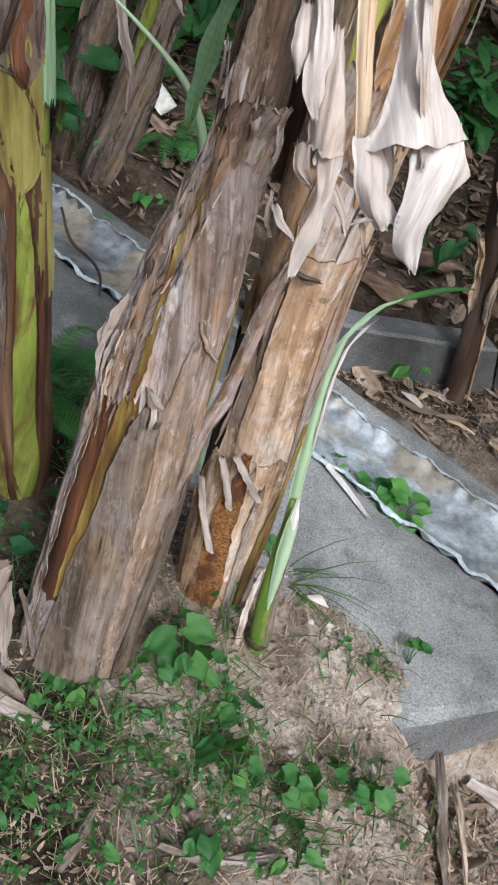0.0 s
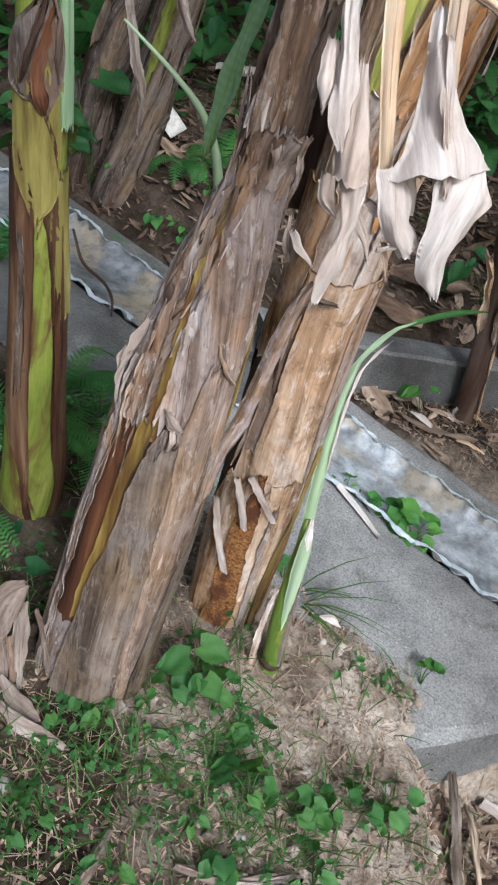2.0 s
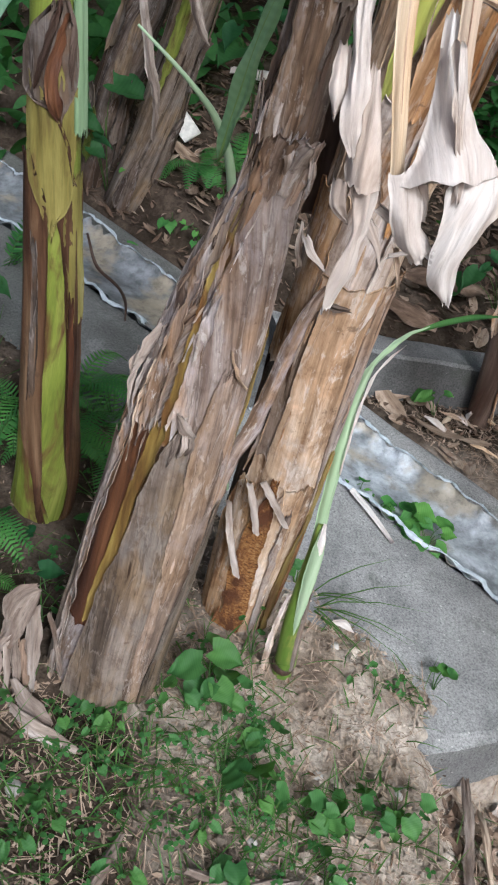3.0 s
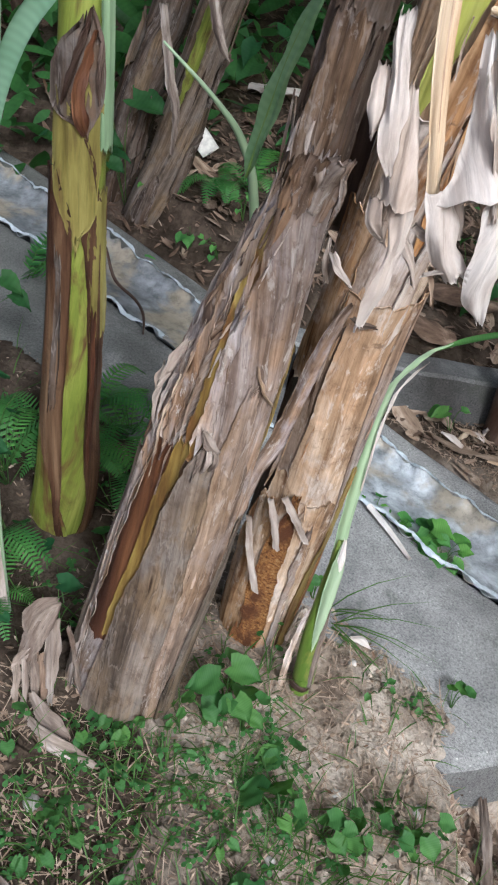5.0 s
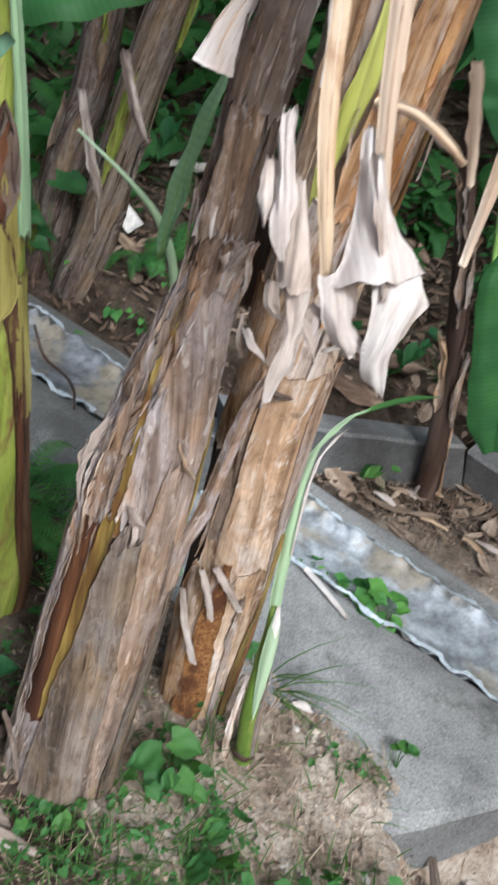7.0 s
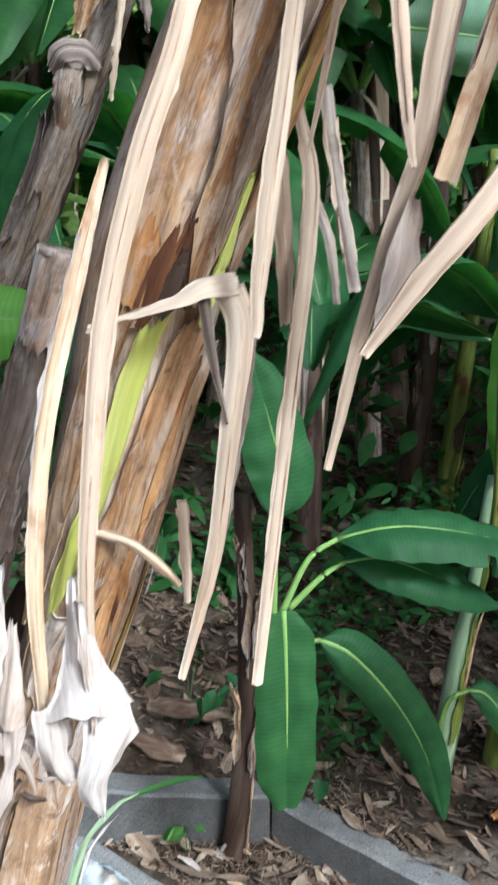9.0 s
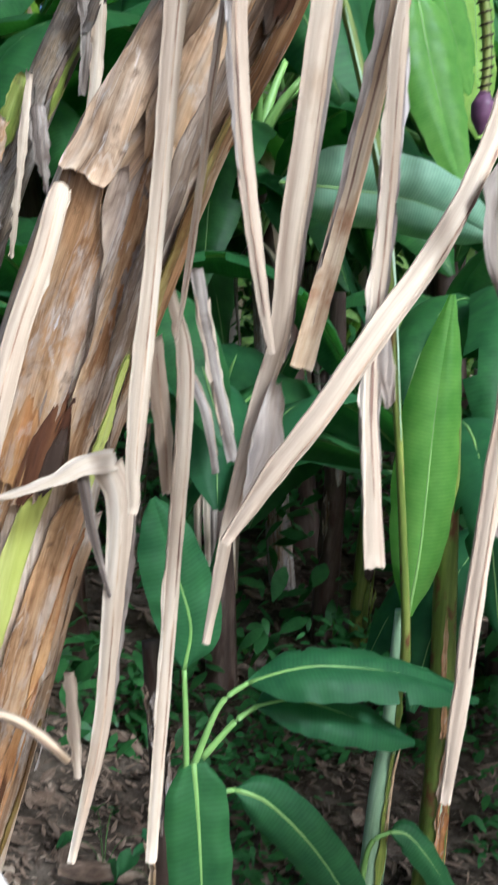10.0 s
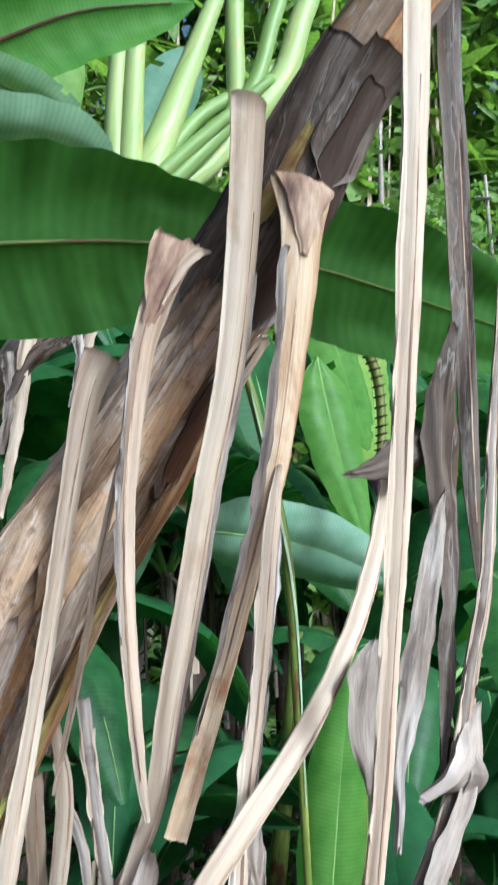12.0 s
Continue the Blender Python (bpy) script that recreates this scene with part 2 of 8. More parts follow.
STALK_GREEN = fibre("smooth_green_stalk", [(0.2, (0.11, 0.18, 0.04)), (0.5, (0.165, 0.25, 0.065)), (0.8, (0.23, 0.32, 0.10))], (0.27, 0.29, 0.08), 0.45, 20, 1.2, 0.08, (0.60, 0.76), hairs=0.2)
STALK_PALE = fibre("pale_yellow_green_stalk", [(0.2, (0.19, 0.27, 0.075)), (0.5, (0.28, 0.36, 0.12)), (0.8, (0.38, 0.44, 0.19))], (0.36, 0.33, 0.11), 0.45, 20, 1.2, 0.08, (0.55, 0.72), hairs=0.2)
STEM_PALE = fibre("pale_green_stem", [(0.3, (0.17, 0.26, 0.13)), (0.5, (0.28, 0.38, 0.23)), (0.7, (0.42, 0.50, 0.37))], (0.34, 0.30, 0.16), 0.42, 30, 1.2, 0.12, (0.66, 0.78), hairs=0.2)
PETIOLE = fibre("dry_petiole", [(0.34, (0.36, 0.26, 0.185)), (0.45, (0.52, 0.41, 0.32)), (0.55, (0.62, 0.515, 0.415)), (0.66, (0.70, 0.615, 0.53))], (0.44, 0.32, 0.22), 0.7, 80, 1.6, 0.2, (0.58, 0.72), hairs=0.3)
PETIOLE = fibre("dry_petiole", [(0.36, (0.28, 0.195, 0.135)), (0.45, (0.395, 0.30, 0.222)), (0.54, (0.48, 0.38, 0.283)), (0.65, (0.55, 0.463, 0.368))], (0.36, 0.25, 0.165), 0.7, 80, 1.6, 0.25, (0.58, 0.72), hairs=0.25)
PETIOLE_BROWN = fibre("brown_petiole", [(0.34, (0.28, 0.15, 0.075)), (0.44, (0.48, 0.32, 0.19)), (0.53, (0.62, 0.47, 0.32)), (0.64, (0.70, 0.58, 0.44))], (0.30, 0.14, 0.06), 0.7, 90, 1.6, 0.25, (0.56, 0.70), hairs=0.35)
PETIOLE_BROWN = fibre("brown_petiole", [(0.34, (0.23, 0.12, 0.06)), (0.44, (0.42, 0.28, 0.16)), (0.53, (0.56, 0.43, 0.29)), (0.64, (0.66, 0.55, 0.42))], (0.26, 0.12, 0.05), 0.7, 90, 2.0, 0.35, (0.56, 0.70), hairs=0.4)
PETIOLE_DARK = fibre("grey_dark_petiole", [(0.34, (0.06, 0.045, 0.035)), (0.45, (0.18, 0.14, 0.115)), (0.54, (0.33, 0.28, 0.24)), (0.64, (0.45, 0.40, 0.37))], (0.10, 0.07, 0.055), 0.7, 90, 2.0, 0.35, hairs=0.5)
DEAD_LEAF = fibre("dead_leaf_sheet", [(0.32, (0.42, 0.345, 0.29)), (0.44, (0.58, 0.515, 0.465)), (0.54, (0.69, 0.64, 0.60)), (0.66, (0.78, 0.75, 0.725))], (0.50, 0.40, 0.32), 0.8, 60, 6.0, 0.5, (0.60, 0.78), 0.25, hairs=0.4)
# Tan leaf sheet; on the bleached leaf it paints the folds in shadow.
DEAD_LEAF_TAN = fibre("tan_and_shaded_leaf_sheet", [(0.32, (0.30, 0.225, 0.175)), (0.44, (0.44, 0.36, 0.30)), (0.54, (0.54, 0.46, 0.40)), (0.66, (0.62, 0.56, 0.51))], (0.34, 0.24, 0.17), 0.8, 60, 6.0, 0.4, (0.58, 0.76), 0.25, hairs=0.35)
HEAP = fibre("weathered_dead_leaf", [(0.34, (0.075, 0.056, 0.043)), (0.44, (0.15, 0.115, 0.092)), (0.54, (0.225, 0.185, 0.155)), (0.66, (0.33, 0.29, 0.26))], (0.095, 0.065, 0.048), 0.85, 60, 6.0, 0.5, (0.52, 0.68), hairs=0.6)
HEAP_PALE = fibre("pale_weathered_dead_leaf", [(0.34, (0.13, 0.10, 0.08)), (0.44, (0.24, 0.195, 0.16)), (0.54, (0.33, 0.28, 0.24)), (0.66, (0.45, 0.40, 0.365))], (0.15, 0.11, 0.085), 0.85, 60, 6.0, 0.5, (0.54, 0.70), hairs=0.6)
DEAD_LEAF_GREY = fibre("grey_dead_leaf_sheet", [(0.34, (0.20, 0.155, 0.125)), (0.44, (0.36, 0.295, 0.25)), (0.53, (0.47, 0.405, 0.36)), (0.64, (0.58, 0.525, 0.485))], (0.24, 0.18, 0.14), 0.8, 60, 6.0, 0.4, (0.58, 0.76), 0.2, hairs=0.3)
# Orange withered leaf with the sun on it put into its colour.
ORANGE_LEAF = fibre("sunlit_dead_leaf", [(0.34, (0.40, 0.12, 0.02)), (0.46, (0.62, 0.24, 0.05)), (0.56, (0.72, 0.36, 0.11)), (0.66, (0.78, 0.48, 0.2))], (0.35, 0.11, 0.03), 0.6, 40, 4, 0.3, (0.58, 0.72), 0.35, hairs=0.3)
LITTER_BROWN = fibre("brown_leaf_litter", [(0.34, (0.045, 0.028, 0.018)), (0.45, (0.115, 0.075, 0.05)), (0.54, (0.20, 0.14, 0.10)), (0.66, (0.33, 0.255, 0.195))], (0.075, 0.045, 0.028), 0.85, 40, 5.0, 0.4, hairs=0.5)
LITTER = fibre("leaf_litter", [(0.3, (0.08, 0.052, 0.034)), (0.44, (0.20, 0.145, 0.10)), (0.56, (0.34, 0.27, 0.205)), (0.7, (0.52, 0.455, 0.385))], (0.12, 0.07, 0.04), 0.85, 40, 5.0, 0.4, hairs=0.5)
LITTER = fibre("leaf_litter", [(0.3, (0.10, 0.065, 0.042)), (0.44, (0.25, 0.18, 0.125)), (0.56, (0.42, 0.335, 0.255)), (0.7, (0.62, 0.545, 0.46))], (0.14, 0.08, 0.045), 0.85, 40, 5.0, 0.4, hairs=0.5)


def leaf_green(name, dark, light, rough=0.55, veins=130.0, through=0.3, spec=0.2):
    """A leaf blade: fine side veins across, mottling, light coming through."""
    m, nt, b = material(name, rough, spec)
    uv = coords(nt, "UV")
    w = node(nt, "ShaderNodeTexWave", Scale=veins / 6.2832, Distortion=0.6, Detail=1.0)
    w.bands_direction = "Y"
    nt.links.new(uv, w.inputs["Vector"])
    big = noise_of(nt, shifted(nt, coords(nt, "UV", (9, 9, 1))), 1.0, 4, 0.6)
    col = ramp(nt, big, [(0.3, dark), (0.7, light)])
    vein = ramp(nt, w.outputs["Fac"], [(0.0, (0.90, 0.91, 0.88)), (1.0, (1.05, 1.05, 1.04))])
    col = mix(nt, "MULTIPLY", 0.8, col, vein)
    info = nt.nodes.new("ShaderNodeObjectInfo")
    hue = ramp(nt, info.outputs["Random"], [(0.0, (0.80, 0.88, 0.9)), (0.5, (1, 1, 1)), (1.0, (1.18, 1.10, 0.85))])
    col = mix(nt, "MULTIPLY", 1.0, col, hue)
    nt.links.new(col, b.inputs["Base Color"])
    bump(nt, b, w.outputs["Fac"], 0.05, 0.002)
    t = node(nt, "ShaderNodeBsdfTranslucent")
    warm = mix(nt, "MULTIPLY", 1.0, col, (1.6, 1.8, 0.55))
    nt.links.new(warm, t.inputs["Color"])
    ms = node(nt, "ShaderNodeMixShader", Fac=through)
    nt.links.new(b.outputs[0], ms.inputs[1])
    nt.links.new(t.outputs[0], ms.inputs[2])
    nt.links.new(ms.outputs[0], nt.nodes["Material Output"].inputs["Surface"])
    return m


LEAF = leaf_green("banana_leaf", (0.023, 0.078, 0.028), (0.041, 0.122, 0.040))
# Darker copy of the leaf green, for leaves standing in shade.
LEAF_SHADED = leaf_green("shaded_banana_leaf", (0.038, 0.105, 0.014), (0.055, 0.142, 0.021), 0.65, 60, 0.3, 0.12)
# Young leaf green; its brightness also stands for sun on other leaves.
LEAF_BRIGHT = leaf_green("young_and_sunlit_banana_leaf", (0.09, 0.22, 0.035), (0.15, 0.30, 0.06), 0.42, 130, 0.45)
# Lighter copy of the leaf green, with the sunlight in its colour.
LEAF_SUNLIT = leaf_green("sunlit_banana_leaf", (0.20, 0.34, 0.08), (0.30, 0.44, 0.14), 0.5, 130, 0.5)
LEAF_PALE = leaf_green("pale_leaf_underside", (0.14, 0.25, 0.16), (0.22, 0.34, 0.24), 0.55, 130, 0.3)
LEAF_FAR = leaf_green("grove_leaf", (0.022, 0.075, 0.022), (0.05, 0.14, 0.04), 0.45, 90, 0.35)
WEED = leaf_green("weed_leaf", (0.034, 0.10, 0.026), (0.085, 0.195, 0.055), 0.55, 400, 0.3)
CREEPER = leaf_green("creeper_leaf", (0.05, 0.16, 0.04), (0.12, 0.28, 0.075), 0.5, 300, 0.35)
FERN = leaf_green("fern_leaf", (0.04, 0.13, 0.032), (0.085, 0.22, 0.055), 0.5, 400, 0.3)
GRASS = leaf_green("grass_blade", (0.035, 0.085, 0.022), (0.08, 0.15, 0.04), 0.5, 10, 0.3)
MIDRIB = fibre("leaf_midrib", [(0.2, (0.13, 0.25, 0.055)), (0.8, (0.25, 0.38, 0.11))], (0.24, 0.30, 0.08), 0.4, 30, 2, 0.1, (0.7, 0.9), hairs=0.15)


def soil_material():
    m, nt, b = material("soil", 0.95, 0.1)
    p = coords(nt, "Object")
    n1 = noise_of(nt, p, 6.0, 8, 0.65)
    n2 = noise_of(nt, p, 60.0, 6, 0.7)
    col = ramp(nt, n1, [(0.34, (0.16, 0.122, 0.092)), (0.46, (0.28, 0.23, 0.18)), (0.60, (0.47, 0.41, 0.345))])
    # bank humus, darkened for grove shade; pale trodden earth by the path
    sep = nt.nodes.new("ShaderNodeSeparateXYZ")
    nt.links.new(p, sep.inputs[0])
    edge = node(nt, "ShaderNodeMapRange")
    edge.inputs["From Min"].default_value, edge.inputs["From Max"].default_value = 2.45, 3.0
    nt.links.new(sep.outputs["Y"], edge.inputs["Value"])
    shaded_humus = ramp(nt, n1, [(0.34, (0.022, 0.016, 0.011)), (0.5, (0.062, 0.046, 0.033)), (0.66, (0.135, 0.105, 0.08))])
    # mask that paints the soil darker on the left, for the shade there
    left_shade = node(nt, "ShaderNodeMapRange")
    left_shade.inputs["From Min"].default_value, left_shade.inputs["From Max"].default_value = 0.80, 0.42
    wander = node(nt, "ShaderNodeMath")
    wander.operation = "MULTIPLY_ADD"
    wander.inputs[1].default_value = 1.6
    nt.links.new(noise_of(nt, p, 1.3, 6, 0.65), wander.inputs[0])
    nt.links.new(sep.outputs["X"], wander.inputs[2])
    nt.links.new(wander.outputs[0], left_shade.inputs["Value"])
    col = mix(nt, "MIX", left_shade.outputs[0], col, shaded_humus)
    col = mix(nt, "MIX", edge.outputs[0], col, shaded_humus)
    speck = ramp(nt, n2, [(0.3, (0.5, 0.46, 0.42)), (0.5, (1, 1, 1)), (0.75, (1.25, 1.22, 1.15))])
    col = mix(nt, "MULTIPLY", 0.9, col, speck)
    nt.links.new(col, b.inputs["Base Color"])
    bump(nt, b, n2, 0.8, 0.02)
    return m


def concrete_material(name, base=0.30):
    m, nt, b = material(name, 0.85, 0.3)
    p = coords(nt, "Object")
    n1 = noise_of(nt, p, 5.0, 8, 0.6)
    n2 = noise_of(nt, p, 150.0, 5, 0.8)
    v = node(nt, "ShaderNodeTexVoronoi", Scale=115.0)
    nt.links.new(p, v.inputs["Vector"])
    k = base
    col = ramp(nt, n1, [(0.3, (k * 0.55, k * 0.55, k * 0.54)), (0.5, (k * 0.92, k * 0.91, k * 0.89)), (0.7, (k * 1.2, k * 1.19, k * 1.16))])
    speck = ramp(nt, n2, [(0.36, (0.42, 0.42, 0.42)), (0.48, (0.95, 0.95, 0.95)), (0.62, (1.42, 1.42, 1.39))])
    grit = ramp(nt, v.outputs["Color"], [(0.06, (0.34, 0.34, 0.33)), (0.10, (0.9, 0.9, 0.89)), (0.86, (1, 1, 1)), (0.90, (1.9, 1.88, 1.82))])
    near = ramp(nt, v.outputs["Distance"], [(0.22, (1, 1, 1)), (0.40, (0, 0, 0))])
    pit = mix(nt, "MIX", near, (1.0, 1.0, 1.0), grit)
    col = mix(nt, "MULTIPLY", 0.9, col, speck)
    col = mix(nt, "MULTIPLY", 0.9, col, pit)
    moss = noise_of(nt, p, 3.2, 6, 0.65)
    mask = ramp(nt, moss, [(0.58, (0, 0, 0)), (0.70, (0.7, 0.7, 0.7))])
    col = mix(nt, "MIX", mask, col, (0.055, 0.06, 0.045))
    sep = nt.nodes.new("ShaderNodeSeparateXYZ")
    nt.links.new(p, sep.inputs[0])
    wander = node(nt, "ShaderNodeMath")
    wander.operation = "MULTIPLY_ADD"
    wander.inputs[1].default_value = 1.2
    nt.links.new(n1, wander.inputs[0])
    nt.links.new(sep.outputs["X"], wander.inputs[2])
    # shade on the left stretch, mixed into the concrete colour by x
    left_shade = node(nt, "ShaderNodeMapRange")
    left_shade.inputs["From Min"].default_value, left_shade.inputs["From Max"].default_value = 0.45, 0.05
    left_shade.inputs["To Max"].default_value = 0.7
    nt.links.new(wander.outputs[0], left_shade.inputs["Value"])
    col = mix(nt, "MIX", left_shade.outputs[0], col, mix(nt, "MULTIPLY", 0.9, (0.075, 0.078, 0.068), speck))
    nt.links.new(col, b.inputs["Base Color"])
    bump(nt, b, n2, 0.5, 0.006)
    return m


SOIL = soil_material()
CONCRETE = concrete_material("weathered_concrete", 0.27)
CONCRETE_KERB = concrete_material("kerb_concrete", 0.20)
CONCRETE_DARK = concrete_material("dark_concrete", 0.13)
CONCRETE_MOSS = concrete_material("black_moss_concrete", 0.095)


def film_material(name, k=1.0):
    m, nt, b = material(name, 0.5, 0.4)
    p = coords(nt, "Object")
    n1 = noise_of(nt, p, 9.0, 7, 0.65, 0.3)
    col = ramp(nt, n1, [(0.34, (0.16 * k, 0.172 * k, 0.18 * k)), (0.48, (0.28 * k, 0.30 * k, 0.315 * k)), (0.64, (0.45 * k, 0.48 * k, 0.51 * k))])
    n2 = noise_of(nt, p, 4.0, 5, 0.6)
    tan = ramp(nt, n2, [(0.49, (0, 0, 0)), (0.58, (0.75, 0.75, 0.75))])
    col = mix(nt, "MIX", tan, col, (0.29, 0.245, 0.175))
    grime = noise_of(nt, p, 26.0, 6, 0.7)
    col = mix(nt, "MULTIPLY", 0.8, col, ramp(nt, grime, [(0.36, (0.55, 0.55, 0.54)), (0.5, (1, 1, 1)), (0.66, (1.2, 1.2, 1.2))]))
    nt.links.new(col, b.inputs["Base Color"])
    bump(nt, b, n1, 0.3, 0.01)
    return m


FILM = film_material("grey_plastic_sheet")
# The same sheet at about half the tone, for its shaded left stretch.
FILM_SHADED = film_material("shaded_plastic_sheet", 0.55)


def plain(name, colour, rough=0.6, bump_scale=40.0):
    m, nt, b = material(name, rough, 0.3)
    n1 = noise_of(nt, coords(nt, "Object"), bump_scale, 5, 0.6)
    lo, hi = tuple(c * 0.75 for c in colour), tuple(min(1, c * 1.2) for c in colour)
    nt.links.new(ramp(nt, n1, [(0.3, lo), (0.7, hi)]), b.inputs["Base Color"])
    bump(nt, b, n1, 0.3, 0.004)
    return m


HEM = plain("pale_plastic_hem", (0.40, 0.45, 0.48), 0.45, 60)
PAPER = plain("weathered_white_board", (0.62, 0.60, 0.55), 0.8)
STONE = plain("pale_stone", (0.34, 0.32, 0.29), 0.9, 25)
BUD = plain("purple_flower_bud", (0.10, 0.04, 0.08), 0.5)
FRUIT = plain("unripe_banana_skin", (0.10, 0.22, 0.04), 0.45)
BARK = plain("far_bark", (0.30, 0.26, 0.22), 0.9, 10)
FAR_GREEN = leaf_green("far_tree_leaf", (0.10, 0.19, 0.05), (0.24, 0.32, 0.10), 0.6, 60, 0.4)


# ---- building blocks ----
def thing(name, label, category, at=(0, 0, 0), group="", kind=""):
    return tagged(pose_at(new(name), at), label, category, group, kind)


def pose_at(ob, at):
    ob.location = at
    return ob


def mesh_part(name, verts, faces, uvs, mat, parent=None, label="", smooth=True):
    """One mesh object; verts in world metres, laid under its parent."""
    me = bpy.data.meshes.new(name)
    off = Vector(parent.matrix_basis.translation) if parent is not None else Vector((0, 0, 0))
    if parent is not None and parent.parent is not None:
        off = off + parent.parent.matrix_basis.translation
    me.from_pydata([tuple(Vector(v) - off) for v in verts], [], faces)
    if uvs is not None:
        layer = me.uv_layers.new(name="UVMap")
        idx = np.empty(len(me.loops), dtype=np.int32)
        me.loops.foreach_get("vertex_index", idx)
        layer.data.foreach_set("uv", np.asarray(uvs, dtype=np.float32)[idx].ravel())
    if smooth:
        me.polygons.foreach_set("use_smooth", [True] * len(me.polygons))
    me.materials.append(mat)
    ob = new(name, me)
    ob.parent = parent
    return tagged(ob, label)


def spline(points, n):
    """n places along a smooth curve through the points."""
    p = [Vector(q) for q in points]
    p = [p[0] * 2 - p[1]] + p + [p[-1] * 2 - p[-2]]
    out = []
    for k in range(n):
        s = k / (n - 1) * (len(p) - 3)
        i = min(int(s), len(p) - 4)
        t = s - i
        a, b, c, d = p[i : i + 4]
        out.append(0.5 * (2 * b + (c - a) * t + (2 * a - 5 * b + 4 * c - d) * t * t + (3 * b - a - 3 * c + d) * t * t * t))
    return out


def values(keys, n):
    """n numbers that glide through the keys, evenly spaced."""
    return np.interp(np.linspace(0, 1, n), np.linspace(0, 1, len(keys)), keys)


def grid_faces(n, m, base=0, wrap=False):
    out = []
    for i in range(n - 1):
        for j in range(m if wrap else m - 1):
            a, b = base + i * m + j, base + i * m + (j + 1) % m
            out.append((a, b, b + m, a + m))
    return out


def ribbon(name, points, widths, mat, parent=None, label="", facing=(0, -1, 0.15), hollow=0.25, thick=0.003, n=26, m=9, crumple=0.0, ragged=0.0, twist=(0, 0), seed=0, wave=0.0, waves=6.0, crease=0.0):
    """A strip with thickness along a curve. hollow: how deep its cross-section bows, against its width;
    crumple, ragged: unevenness in metres of the face and of the edges; wave: ruffled edges."""
    path = spline(points, n)
    ws = values(widths, n)
    tw = values(twist, n)
    f = Vector(facing).normalized()
    top, under, uvs = [], [], []
    length = 0.0
    for i in range(n):
        tan = (path[min(i + 1, n - 1)] - path[max(i - 1, 0)]).normalized()
        if i:
            length += (path[i] - path[i - 1]).length
        side = tan.cross(f)
        side = side.normalized() if side.length > 1e-4 else tan.orthogonal().normalized()
        nor = side.cross(tan).normalized()
        a = radians(tw[i])
        side, nor = side * math.cos(a) + nor * math.sin(a), nor * math.cos(a) - side * math.sin(a)
        for j in range(m):
            s = 2 * j / (m - 1) - 1
            w = ws[i] / 2
            edge = ragged * noise.noise((length * 40 + seed * 7.3, s * 2.0, seed * 3.1)) * abs(s)
            h = hollow * ws[i] * (1 - s * s)
            h += crumple * (noise.noise((s * 2.2 + seed, length * 11, seed * 5.7)) + 0.5 * noise.noise((s * 5 + seed, length * 27, seed)))
            h += crease * (abs(noise.noise((s * 1.6 + length * 9 + seed, length * 5 - s * 1.3, seed * 2.1))) - 0.2)
            h += wave * s * abs(s) * math.sin(length * waves * 6.283 + seed + (1.3 if s > 0 else 0))
            drop = ragged * 2.0 * noise.noise((s * 3.7 + seed, seed * 1.7, 0.3)) if i in (0, n - 1) else 0.0
            q = path[i] + side * (s * w + (edge if s > 0 else -edge)) + nor * h + tan * drop
            taper = thick * (1 - 0.75 * s * s)
            top.append(q + nor * taper * 0.5)
            under.append(q - nor * taper * 0.5)
            uvs.append((s * w + 0.5, length))
    k = n * m
    faces = grid_faces(n, m)
    faces += [tuple(k + v for v in reversed(q)) for q in grid_faces(n, m)]
    for i in range(n - 1):
        faces += [(i * m + m, i * m, k + i * m, k + i * m + m), (i * m + m - 1, i * m + 2 * m - 1, k + i * m + 2 * m - 1, k + i * m + m - 1)]
    for j in range(m - 1):
        faces += [(j, j + 1, k + j + 1, k + j), ((n - 1) * m + j + 1, (n - 1) * m + j, k + (n - 1) * m + j, k + (n - 1) * m + j + 1)]
    return mesh_part(name, top + under, faces, uvs + uvs, mat, parent, label)


def tube_data(points, radii, n=20, m=14, ridges=0.0, seed=0):
    path, rs = spline(points, n), values(radii, n)
    verts, uvs, length = [], [], 0.0
    side = None
    for i in range(n):
        tan = (path[min(i + 1, n - 1)] - path[max(i - 1, 0)]).normalized()
        if i:
            length += (path[i] - path[i - 1]).length
        base = Vector((1, 0, 0)) if abs(tan.x) < 0.8 else Vector((0, 0, 1))
        side = tan.cross(base.cross(tan)).normalized() * -1
        side = (base - tan * base.dot(tan)).normalized()
        up = tan.cross(side)
        for j in range(m):
            a = 2 * math.pi * j / m
            c, s = math.cos(a), math.sin(a)
            r = rs[i]
            if ridges:
                r += ridges * (noise.noise((c * 2.5 + seed, s * 2.5, length * 1.5 + seed)) + 0.4 * noise.noise((c * 6 + seed, s * 6, length * 7)))
            verts.append(path[i] + side * c * r + up * s * r)
            uvs.append((a * rs[i], length))
    faces = grid_faces(n, m, 0, True)
    faces += [tuple(range(m - 1, -1, -1)), tuple(range((n - 1) * m, n * m))]
    return verts, faces, uvs


def tube(name, points, radii, mat, parent=None, label="", **more):
    v, f, u = tube_data(points, radii, **more)
    return mesh_part(name, v, f, u, mat, parent, label)


